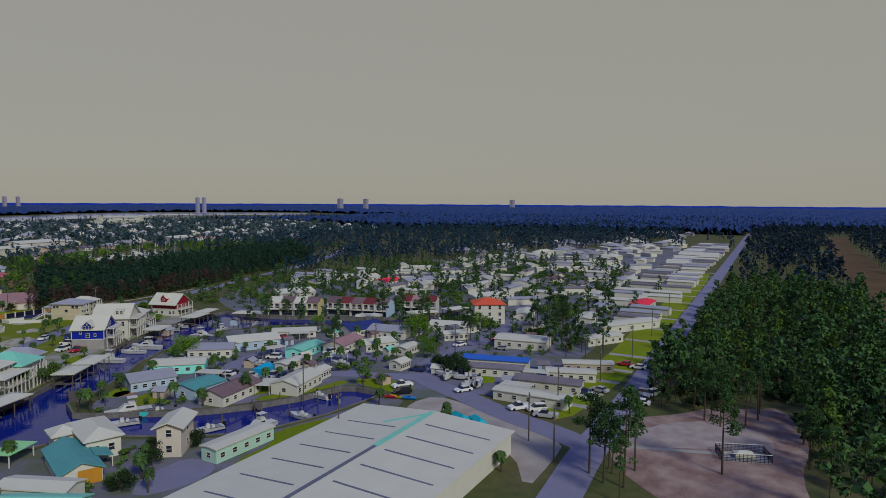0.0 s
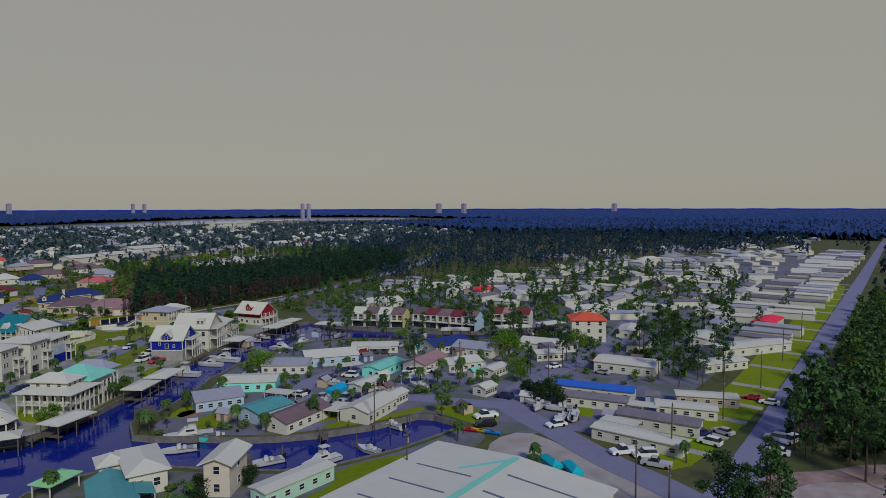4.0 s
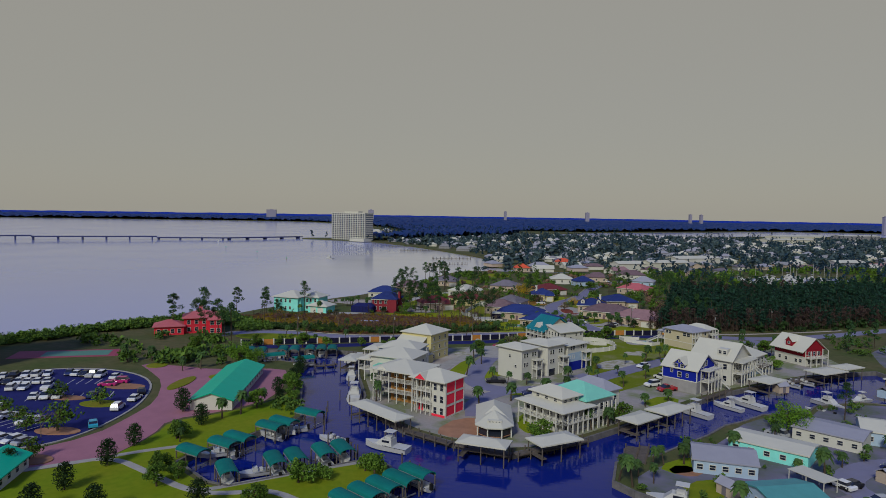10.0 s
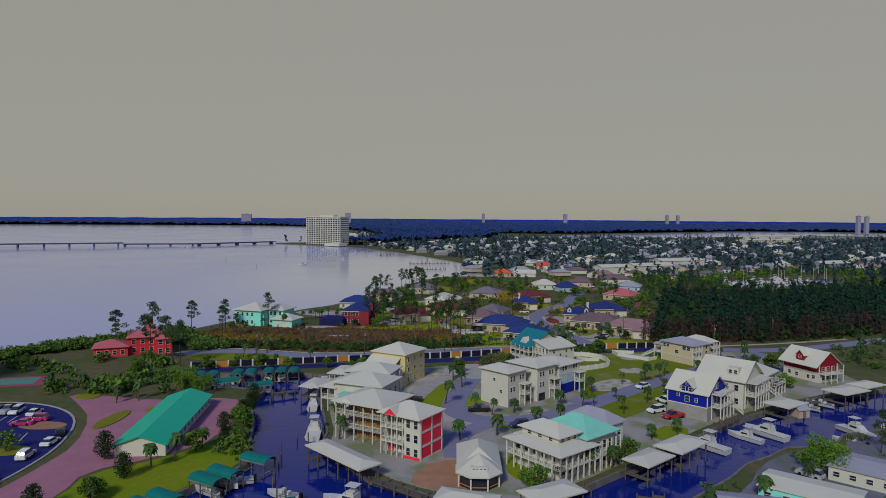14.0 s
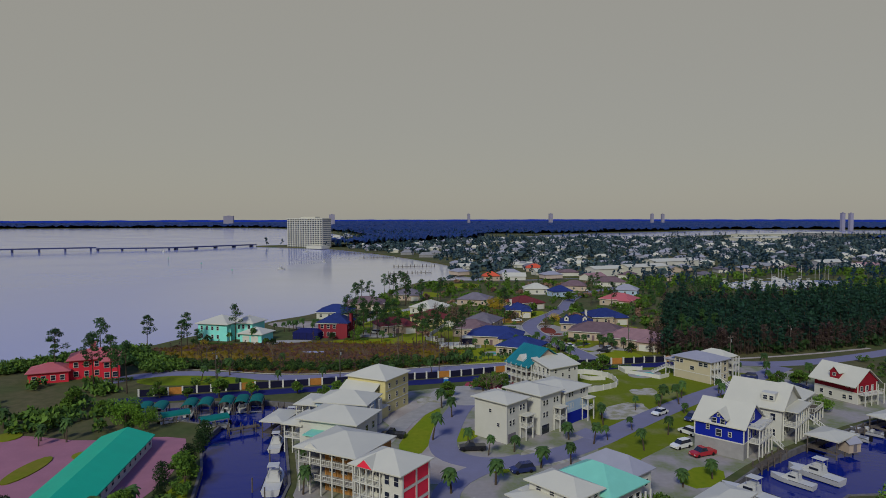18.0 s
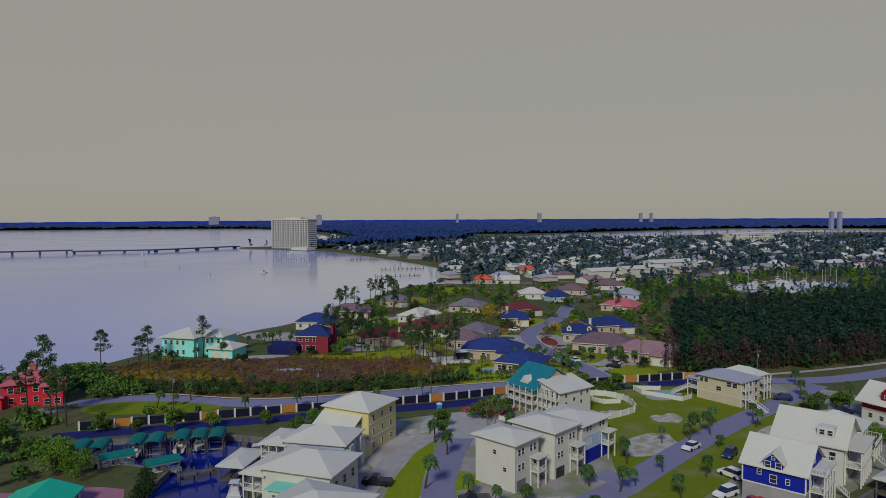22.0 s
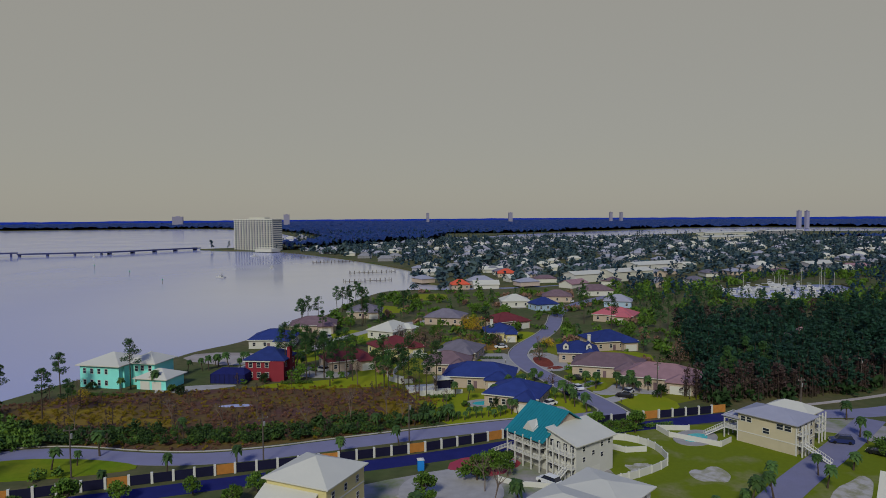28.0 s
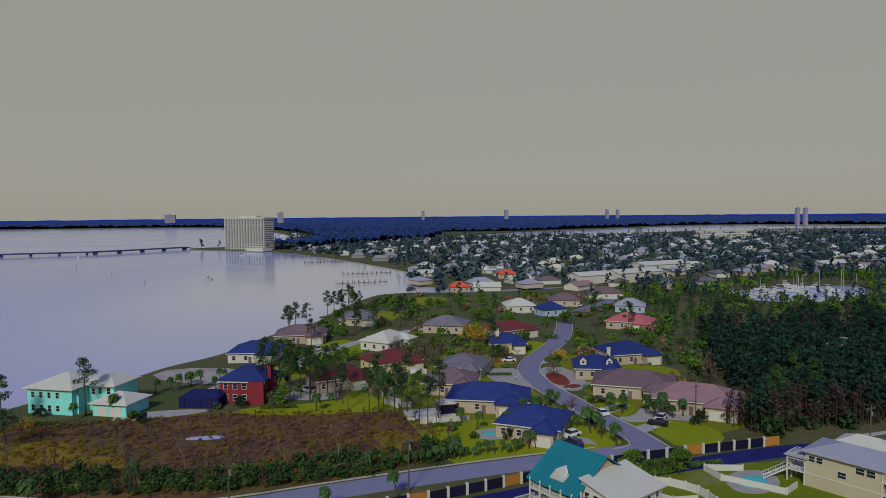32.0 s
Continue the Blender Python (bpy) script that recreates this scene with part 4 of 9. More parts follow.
# deep blue house
h = lot("house", 57, 138.2, 49, "deep blue gabled house on a grey block base with white trim", 13, 11)
h.scale = (0.92, 0.92, 0.88)
block(h, -6, -5.3, 6, 5.3, -0.1, 3.7, STONE, "base", "grey block ground floor")
block(h, -6, -5.3, 6, 5.3, 3.7, 7.6, BLUEW)
gable_roof(h, -6, -5.3, 6, 5.3, 7.6, 11.6, OFFWHITE, BLUEW, "y", 0.6)
part("trim_band", Solid().box(-6.06, -5.36, 3.6, 6.06, 5.36, 3.85), TRIMW, h)
for x, y in ((-6, -5.3), (6, -5.3), (-6, 5.3), (6, 5.3)):
    part("corner_board", Solid().box(x - 0.12, y - 0.12, 3.85, x + 0.12, y + 0.12, 7.6), TRIMW, h)
d_ = part("dormer", Solid().box(-6.3, -1.6, 7.0, -2.2, 1.6, 8.9), BLUEW, h, "blue dormer with white trim")
part("dormer_roof", Solid().gable(-6.4, -1.6, -1.6, 1.6, 8.9, 10.5, 0.35, 0.18, "x"), OFFWHITE, h)
part("dormer_gable", Solid().gable_wall(-6.3, -1.6, -2.2, 1.6, 8.9, 10.4, "x"), BLUEW, h)
wall_windows(h, "l", -6.3, [(-0.9, 7.3), (0.9, 7.3)], 0.9, 1.3)
wall_windows(h, "l", -6.3, [(0, 9.1)], 0.5, 0.6)
wall_windows(h, "l", -6.0, [(0, 4.5)], 1.1, 1.5)
wall_windows(h, "l", -6.0, [(-2.4, 4.8), (2.4, 5.6)], 0.6, 1.0)
porch(h, -3.5, -7.8, 5.5, -5.3, (3.7, 7.0), 7.0, 4, 1, "flr")
part("porch_roof", Solid().box(-3.8, -8.1, 7.0, -0.2, -5.3, 7.2), TRIMW, h)
wall_windows(h, "f", -5.3, [(-2.5, 4.4), (0, 4.2), (2.5, 4.2), (0.0, 8.0), (-1.8, 8.0)], 1.0, 1.6)
stair(h, (7.4, -9.5, 0), (5.6, -6.2, 3.7))
# white house beside the blue one
h = lot("house", 69.5, 150, 49, "white canal house with a shed dormer, porches and a stair", 13, 13)
block(h, -6, -5.5, 6, 6, -0.1, 7.4, WHITE)
gable_roof(h, -6, -5.5, 6, 6, 7.4, 11.4, OFFWHITE, WHITE, "y", 0.7)
part("dormer", Solid().box(-5.0, -3.8, 8.2, -2.6, -1.0, 9.9), WHITE, h, "white shed dormer")
wall_windows(h, "l", -5.02, [(-3.1, 8.5), (-1.8, 8.5)], 0.8, 0.9)
porch(h, -5, -8.2, 5, -5.5, (3.5,), 6.6, 5, 1, "flr")
part("porch_roof", Solid().box(-5.4, -8.6, 6.6, 5.4, -5.5, 6.8), OFFWHITE, h)
wall_windows(h, "f", -5.5, grid_spots(-5, 5, 5, (1.0, 4.1)), 1.1, 1.6)
wall_windows(h, "l", -6, grid_spots(-5, 5, 4, (1.0, 4.4)), 1.0, 1.5)
stair(h, (6.8, -12, 0), (4.6, -8.2, 3.5))
# light blue house
h = lot("house", 79.5, 161, 48, "light blue and white single-storey canal house on a blue base", 10, 11)
block(h, -4.5, -5, 4.5, 5, -0.1, 2.7, LTBLUE, "base", "light blue ground floor")
block(h, -4.5, -5, 4.5, 5, 2.7, 5.6, WHITE)
hip_roof(h, -4.5, -5, 4.5, 5, 5.7, 8.2, OFFWHITE, 0.6)
porch(h, -3, -7.5, 4.5, -5, (2.7,), 2.7, 3, 1, "flr", WOODD)
wall_windows(h, "f", -5, grid_spots(-4, 4, 3, (3.3,)), 1.2, 1.4)
wall_windows(h, "l", -4.5, grid_spots(-4, 4, 3, (3.3,)), 1.0, 1.3)
# barn-red house
h = lot("house", 103.4, 177.3, 26, "barn-red house with a wide white gabled roof and white base", 12, 15)
h.scale = (0.80, 0.84, 0.80)
block(h, -4.8, -7, 4.8, 7, -0.1, 3.6, WHITE, "base", "white ground floor")
block(h, -4.8, -7, 4.8, 7, 3.6, 6.6, REDW)
gable_roof(h, -6.2, -7, 6.2, 7, 6.5, 11.2, OFFWHITE, REDW, "y", 0.8)
part("trim_band", Solid().box(-4.86, -7.06, 3.5, 4.86, 7.06, 3.75), TRIMW, h)
part("dormer", Solid().box(-5.4, -1.5, 7.2, -2.0, 1.5, 9.4), REDW, h, "red dormer with a white window")
part("dormer_gable", Solid().gable_wall(-5.4, -1.5, -2.0, 1.5, 9.4, 11.0, "x"), REDW, h)
part("dormer_roof", Solid().gable(-5.5, -1.5, -1.4, 1.5, 9.4, 11.1, 0.3, 0.16, "x"), OFFWHITE, h)
wall_windows(h, "l", -5.42, [(0, 8.0)], 0.9, 0.9)
wall_windows(h, "l", -4.8, [(-5.4, 5.0), (-3.8, 5.0), (3.6, 5.0), (5.2, 5.0)], 0.8, 0.9)
wall_windows(h, "l", -4.8, [(-5.0, 1.2), (-3.0, 1.0), (1.5, 1.0), (4.5, 1.2)], 1.1, 1.3)
porch(h, -4.8, -9.6, 4.8, -7, (3.6,), 6.6, 3, 1, "flr")
wall_windows(h, "f", -7, grid_spots(-4, 4, 3, (0.9, 4.2)), 1.1, 1.5)
# beige house with a white annex
h = lot("house", 73.5, 198, 36.8, "beige two-storey house with corner porches, stair and white annex", 16, 13)
h.scale = (1, 1, 0.78)
block(h, -5.5, -6, 3.5, 6, -0.1, 3.0, BEIGE, "base", "beige ground floor")
block(h, -5.5, -6, 3.5, 6, 3.0, 8.2, BEIGE)
part("trim_band", Solid().box(-5.56, -6.06, 2.9, 3.56, 6.06, 3.15), TRIMW, h)
hip_roof(h, -5.5, -6, 3.5, 6, 8.3, 10.4, GREYW, 0.7, "pale grey metal roof")
block(h, 3.5, -4, 9.5, 4, -0.1, 8.0, WHITE, "annex", "white annex wall")
part("annex_roof", Solid().hip(3.9, -4.6, 9.5, 4.4, 8.1, 10.2, 0.6), OFFWHITE, h)
porch(h, -5.5, 6.0, -1.5, 9.2, (3.0, 5.8), 6.4, 2, 1, "lbr")
part("porch_roof", Solid().hip(-5.5, 6, -1.5, 9.2, 6.4, 7.2, 0.4), GREYW, h)
porch(h, -5.6, -7.4, -2.4, -6.0, (3.0, 5.7), 8.2, 2, 1, "flr")
porch(h, 6.0, -6.0, 9.4, -4.0, (3.0, 5.6), 8.0, 2, 1, "flr")
stair(h, (-4.6, -12.4, 0), (-4.6, -7.4, 3.0))
stair(h, (-7.6, 12.6, 0), (-4.6, 9.2, 3.0))
wall_windows(h, "l", -5.5, [(0, 4.0), (-2.8, 6.0), (-4.4, 6.0)], 1.3, 1.4)
wall_windows(h, "l", -5.5, [(3.6, 6.0), (4.9, 6.0)], 1.0, 1.3)
wall_windows(h, "f", -6, grid_spots(-5, 3, 3, (1.0, 3.8, 6.2)), 1.0, 1.4)
wall_windows(h, "f", -4, grid_spots(4, 9, 2, (1.0, 3.8, 6.2)), 1.0, 1.5)
# marina side
house(-66.4, 117.4, 9, 9.8, 35, 2.6, 4.3, WHITE, GREENMETAL, "long white garage building with a green metal roof", "gable", "y", nf=1, ns=12, sides="lr", name="garage_building", category="garage")
house(-83.4, 56.6, 14, 7.4, 11.5, 2.6, 4.2, WHITE, GREENMETAL, "garage building with a green metal roof", "gable", "y", nf=1, ns=4, sides="lr", name="garage_building", category="garage")
h = lot("condominium", -163.4, 123.6, 42, "white condominium block with rows of paired dark windows", 38, 16, "building")
block(h, -18, -8, 18, 8, -0.1, 29.5, WHITE)
part("roof", Solid().box(-18.3, -8.3, 29.5, 18.3, 8.3, 30.4), OFFWHITE, h)
wall_windows(h, "f", -8, [(u, 1.4 + 2.85 * k) for k in range(10) for u in (16.2, 14.6, 12.0, 10.4, 7.8, 6.2)], 1.25, 1.5)
wall_windows(h, "r", 18, [(u, 1.4 + 2.85 * k) for k in range(10) for u in (-5.5, 0, 5.5)], 1.25, 1.5)
h = lot("mansion", -112, 197.5, 25, "red stucco mansion with a salmon tiled roof and chimney", 20, 14)
h.scale = (0.94, 0.94, 0.86)
block(h, -7, -5.5, 7, 5.5, -0.1, 6.8, REDST)
hip_roof(h, -7, -5.5, 7, 5.5, 6.9, 9.6, SALMON, 0.8)
block(h, 2.5, -8.5, 7.5, -5.5, -0.1, 6.2, REDST, "bay", "projecting red bay")
part("bay_roof", Solid().hip(2.5, -8.5, 7.5, -5.0, 6.3, 8.0, 0.6), SALMON, h)
part("chimney", Solid().box(-1.2, -0.8, 8.5, 0.2, 0.6, 11.4).box(-1.4, -1.0, 11.4, 0.4, 0.8, 11.7), SALMON, h)
block(h, -18, -7.5, -7, 2.0, -0.1, 3.8, REDST, "wing", "single-storey red wing")
part("wing_roof", Solid().hip(-18, -7.5, -7, 2, 3.9, 6.2, 0.7), SALMON, h)
wall_windows(h, "f", -5.5, grid_spots(-6.6, 2.2, 3, (1.0, 4.2)), 1.2, 1.7)
wall_windows(h, "f", -8.5, grid_spots(2.6, 7.4, 2, (0.6, 4.0)), 1.4, 1.7)
wall_windows(h, "f", -7.5, grid_spots(-17.6, -7.4, 4, (0.9,)), 1.2, 1.7)
wall_windows(h, "r", 7, grid_spots(-4, 5, 3, (1.0, 4.2)), 1.2, 1.7)
h = lot("mansion", -90, 256.5, -14, "pale aqua mansion with white hipped roofs and a garage wing", 26, 18)
block(h, -12, -6, 1, 6.5, -0.1, 6.6, AQUA)
hip_roof(h, -12, -6, 1, 6.5, 6.7, 9.4, OFFWHITE, 0.9)
block(h, 1, -1, 9, 8, -0.1, 6.6, AQUA, "wing")
part("wing_roof", Solid().hip(0.2, -1, 9, 8, 6.7, 9.2, 0.9), OFFWHITE, h)
block(h, 6, -5, 15.5, 3.5, -0.1, 3.2, AQUA, "garage_wing", "single-storey aqua garage wing")
part("garage_roof", Solid().hip(6, -5, 15.5, 3.5, 3.3, 5.4, 0.8), OFFWHITE, h)
block(h, -1.5, -4.5, 1.6, -1, -0.1, 6.2, AQUA, "entrance_bay")
part("garage_door", Solid().box(7.2, -5.06, 0, 10.2, -4.9, 2.4), TRIMW, h)
part("garage_door", Solid().box(11, -5.06, 0, 14, -4.9, 2.4), TRIMW, h)
wall_windows(h, "f", -6, grid_spots(-11.6, -2, 4, (0.9, 4.2)), 0.9, 1.4)
wall_windows(h, "l", -12, grid_spots(-5.5, 6, 3, (0.9, 4.2)), 0.9, 1.4)
wall_windows(h, "f", -1, [(3, 1.0), (3, 4.2), (5, 4.4), (7.5, 4.4)], 1.0, 1.5)
wall_windows(h, "f", -4.5, [(0, 0.4)], 1.6, 3.4)
h = lot("house", -50, 263, -8, "two-storey dark red brick house with a navy hipped roof", 13, 12)
block(h, -6, -5, 6, 5, -0.1, 6.2, BRICK)
hip_roof(h, -6, -5, 6, 5, 6.3, 9.4, NAVY, 0.7)
block(h, 2.2, -6.2, 6.4, -5, -0.1, 6.0, BRICK, "bay")
part("chimney", Solid().box(6, -2, 0, 6.9, 0.2, 9.6), BRICK, h)
part("trim_band", Solid().box(-6.5, -5.55, 5.7, 6.5, -5.45, 6.1), TRIMW, h)
wall_windows(h, "f", -5, grid_spots(-5.6, 2, 3, (0.9, 3.9)), 1.1, 1.5)
wall_windows(h, "r", 6, grid_spots(-4.5, 4.5, 3, (0.9, 3.9)), 0.9, 1.4)
sc = lot("pool_enclosure", -60, 258.6, -8, "dark blue screened pool enclosure beside a brick house", 12, 8, "enclosure")
part("screen", Solid().hip(-5.5, -4, 5, 4, 2.8, 4.0, 0.05, 2.8, 2.0), mat("screen_mesh", (0.014, 0.018, 0.11), 0.85, var=0.3, scale=0.8), sc)
for i in range(8):
    part("frame_post", Solid().box(-5.6 + 1.45 * i, -4.12, 0, -5.5 + 1.45 * i, -4.05, 2.8), DARKFENCE, sc)
# subdivision
for a in ((22, 231, -25, 14, 13, NAVY, CREAM, "navy-roofed"), (14, 251, -12, 20, 12, NAVY, CREAM, "navy-roofed"), (10, 286, -20, 14, 13, GREYSH, CREAM, "grey-roofed"),
          (5, 267, -10, 14, 11, BROWNSH, CREAM, "brown-roofed"), (55, 261, -20, 21, 13, BROWNSH, CREAM, "brown-roofed"), (66, 246, -28, 21, 13, PINKSH, CREAM, "pinkish-roofed"),
          (50, 281, -10, 13, 12, NAVY, CREAM, "navy-roofed"), (66, 301, 10, 16, 14, NAVY, CREAM, "navy-roofed"), (28, 320, 0, 12, 12, NAVY, YELLOW, "navy-roofed yellow"),
          (33, 347, 30, 16, 13, MAROON, CREAM, "maroon-roofed"), (87, 360, -30, 18, 13, SALMON, CREAM, "salmon-roofed"), (127, 334, -20, 18, 12, BROWNSH, WHITE, "brown-roofed"),
          (-13, 294, 30, 15, 13, MAROON, YELLOW, "maroon-roofed"), (-28, 275, 25, 15, 12, MAROON, CREAM, "maroon-roofed"), (-31, 381, 0, 16, 13, GREYSH, CREAM, "grey-roofed"),
          (-16, 328, 60, 16, 12, OFFWHITE, WHITE, "white-roofed"), (-60, 312, 0, 16, 13, NAVY, WHITE, "navy-roofed"), (-50, 343, 5, 19, 13, BROWNSH, CREAM, "dark-roofed")):
    h = house(a[0], a[1], a[2], a[3], a[4], 3.3, 6.4, a[6], a[5], a[7] + " single-storey suburban house", nf=4, ns=3, group="subdivision houses")
    w, d = a[3], a[4]
    # a front wing under a lower hip, a garage door, ridge caps, a vent pipe
    part("wing", Solid().box(w * 0.12, -d / 2 - 2.6, -0.1, w * 0.46, -d / 2 + 0.1, 3.2), a[6], h)
    part("wing_roof", Solid().hip(w * 0.12, -d / 2 - 2.6, w * 0.46, -d / 2 + 4.5, 3.3, 5.0, 0.5, 0.2), a[5], h)
    part("garage_door", Solid().box(w * 0.16, -d / 2 - 2.66, 0, w * 0.42, -d / 2 - 2.58, 2.3), TRIMW, h)
    part("fascia", Solid().box(-w / 2 - 0.6, -d / 2 - 0.62, 3.16, w / 2 + 0.6, -d / 2 - 0.56, 3.4), TRIMW, h)
    part("entrance_door", Solid().box(-w * 0.04 - 0.5, -d / 2 - 0.05, 0, -w * 0.04 + 0.5, -d / 2 + 0.02, 2.1), BROWNSH, h)
    k = min(w, d) / 2 + 0.55
    cap = Solid().bar((-w / 2 - 0.5 + k, 0, 6.42), (w / 2 + 0.5 - k, 0, 6.42), 0.11, 5)
    for sx in (-1, 1):
        for sy in (-1, 1):
            cap.bar((sx * (w / 2 + 0.5 - k), 0, 6.42), (sx * (w / 2 + 0.5), sy * (d / 2 + 0.5), 3.46), 0.09, 5)
    part("ridge_cap", cap, a[5], h)
    part("vent_pipe", Solid().bar((w * 0.1, d * 0.2, 4.2), (w * 0.1, d * 0.2, 5.9), 0.09, 6), TRIMW, h)
# the house with dormers
h = [o for o in scene.objects if o.name.startswith("house") and (o.matrix_basis.translation - Vector((50, 281, 0))).length < 1][0]
for u in (-4.2, 3.4):
    part("dormer", Solid().box(u - 0.9, -5.0, 4.2, u + 0.9, -2.0, 5.8), WHITE, h, "white dormer")
    part("dormer_roof", Solid().gable(u - 0.9, -5.0, u + 0.9, -1.2, 5.8, 6.7, 0.25, 0.12, "y"), NAVY, h)
    part("dormer_front", Solid().gable_wall(u - 0.9, -5.02, u + 0.9, -4.8, 5.75, 6.6, "y"), WHITE, h)
    window(h, pose(u, -5.0, 4.7), 0.7, 0.8)
part("chimney", Solid().box(3.4, 1.2, 4.5, 4.4, 2.2, 8.0).box(3.3, 1.1, 8.0, 4.5, 2.3, 8.2), WHITE, h, "white chimney")
h = [o for o in scene.objects if o.name.startswith("house") and (o.matrix_basis.translation - Vector((28, 320, 0))).length < 1][0]
part("chimney", Solid().box(-4.0, -1.2, 3.5, -2.9, 0, 7.6).box(-4.1, -1.3, 7.6, -2.8, 0.1, 7.8), WHITE, h, "white chimney")
for a in ((8, 360, -15, 17, 14, GREYSH, CREAM, "grey-roofed"), (47, 412, 0, 15, 13, OFFWHITE, WHITE, "white-roofed"), (60, 398, 20, 12, 10, NAVY, LTBLUE, "navy-roofed"), (74, 430, -10, 16, 12, BROWNSH, CREAM, "brown-roofed"),
          (103, 456, 0, 20, 12, BROWNSH, WHITE, "brown-roofed"), (102, 406, -20, 14, 11, GREYW, LTBLUE, "pale-roofed"), (22, 496, 10, 12, 9, ORANGER, CREAM, "orange-roofed"), (64, 578, 0, 15, 12, ORANGER, CREAM, "orange-roofed"),
          (38, 520, 10, 18, 11, GREYW, CREAM, "pale-roofed"), (140, 300, -30, 12, 10, PINKSH, CREAM, "pinkish-roofed")):
    house(a[0], a[1], a[2], a[3], a[4], 3.3, 6.6, a[6], a[5], a[7] + " house at the far end of the subdivision", nf=3, ns=2, group="subdivision houses")
# warehouse
house(36, -8, 12, 62, 34, 4.5, 5.6, WHITE, OFFWHITE, "wide warehouse with a weathered white metal roof", "gable", nf=1, ns=1, sides="", name="warehouse", category="warehouse")
house(29.5, 32.5, -45, 4.4, 8, 6, 6.9, paint("pale_cream_siding", 0.56, 0.50, 0.44), OFFWHITE, "narrow cream boathouse on the canal", "gable", "y", nf=1, ns=1, over=0.8, name="boathouse", category="boathouse")
# canal houses and mobile homes: x, y, turn, length, width, eave, ridge, walls, roof
SMALL = [(37.4, 23.2, 10, 14.5, 4.0, 3.4, 3.8, MINT, OFFWHITE), (100, -4, -79, 18.5, 4.6, 3.0, 3.5, WHITE, OFFWHITE), (112, -1.5, -72, 17, 5, 3.2, 4.4, WHITE, GREYSH), (124.5, -1, -60, 13, 5, 3, 3.4, WHITE, OFFWHITE),
         (136, 0, -55, 14, 4.6, 3, 3.5, CREAM, OFFWHITE), (122, 22, -65, 19, 5, 3.2, 4.2, WHITE, BLUER), (115, 17, -65, 15, 5, 3, 4, WHITE, GREYSH), (150, 31, -70, 17, 10, 3.6, 4.6, WHITE, OFFWHITE),
         (200, 18, -20, 30, 8, 3.5, 4.2, WHITE, OFFWHITE), (253, 33, 10, 18, 8, 3.2, 4.2, WHITE, CORAL), (70.4, 48.2, 23, 13, 7.4, 3.4, 4.8, WHITE, OFFWHITE), (55, 54.2, 19, 14.4, 7.2, 3.2, 4.8, WHITE, BROWNSH),
         (47, 79.6, -12, 11, 9.4, 3.2, 4.8, LTBLUE, GREYW), (51.6, 63.4, 15, 10, 8, 3.2, 4.4, LTBLUE, TEALP), (59.4, 87.6, -36, 14.5, 8.4, 3.3, 4.2, AQUA, OFFWHITE), (81.6, 65.6, 15, 9.4, 4.2, 3, 3.6, WHITE, OFFWHITE), (90.6, 98.6, -22, 16, 11, 3.6, 5.2, LTBLUE, OFFWHITE), (76, 98, -40, 13, 10, 3.3, 4.4, WHITE, GREYW),
         (110, 101.5, -38, 15, 7, 3, 3.8, WHITE, OFFWHITE), (95.4, 77, 21, 13, 6, 3.2, 4.2, AQUA, CYANR), (108.4, 73.4, 21, 14, 7.4, 3.2, 5, WHITE, PINKSH), (129, 88, -6, 15, 11, 3.2, 5.4, WHITE, NAVY),
         (133, 76, -70, 14, 10, 3.2, 5, WHITE, GREYW), (115, 65.5, -15, 11, 8, 3.2, 4.6, WHITE, OFFWHITE), (117.4, 53.6, 12, 8, 4.4, 3, 3.8, WHITE, OFFWHITE), (80, 51.6, 20, 7, 4, 3, 3.8, WHITE, OFFWHITE),
         (168, 179, -12, 19, 12, 3.4, 5.6, WHITE, OFFWHITE), (239, 201, -10, 14, 10, 3.2, 5, WHITE, OFFWHITE), (234, 178, 4, 14, 10, 3.2, 5, WHITE, CORAL), (249, 169, -12, 20, 12, 3.2, 5, WHITE, GREYW),
         (154, 66, -68, 14, 9, 3.2, 4.8, WHITE, OFFWHITE), (144, 56, -30, 9, 6, 3, 3.8, WHITE, OFFWHITE), (102, 42, 10, 5, 4, 2.8, 3.8, WHITE, OFFWHITE), (155, 61, -18, 12, 7, 3, 4, WHITE, GREYSH),
         (227, 101, -10, 26, 10, 3.3, 4.8, WHITE, OFFWHITE), (284, 117, 20, 16, 11, 3.3, 5, WHITE, GREYW), (306, 113, 0, 15, 11, 3.3, 5, WHITE, BROWNSH), (263, 62, 15, 18, 8, 3.2, 4, WHITE, OFFWHITE),
         (296, 90, 10, 16, 9, 3.2, 4.4, WHITE, GREYSH), (340, 78, 15, 18, 7, 3.2, 4, WHITE, OFFWHITE), (234, 44, 12, 16, 6, 3.1, 3.6, WHITE, GREYW), (268, 41, 14, 16, 6, 3.1, 3.6, WHITE, OFFWHITE),
         (178, 44, 20, 14, 6, 3.1, 3.8, WHITE, GREYSH), (196, 60, 25, 15, 7, 3.1, 4.2, WHITE, OFFWHITE), (205, 36, 15, 15, 6, 3.1, 3.8, WHITE, OFFWHITE), (172, 14, -20, 16, 6, 3.1, 3.8, WHITE, OFFWHITE),
         (4.6, 28.4, -56, 12, 4.6, 3.4, 4.2, WHITE, OFFWHITE), (2, 21.6, -50, 13, 6, 3.2, 4.4, CYANR, CYANR)]
for i, (x, y, rz, w, d, e, r, wm, rm) in enumerate(SMALL):
    house(x, y, rz, w, d, e * 0.84, r * 0.82, wm, rm, "low mobile home beside the canal lanes", "gable", nf=5, ns=1, over=0.3, wh=0.9, sides="fl", name="mobile_home", category="mobile home", group="mobile homes")
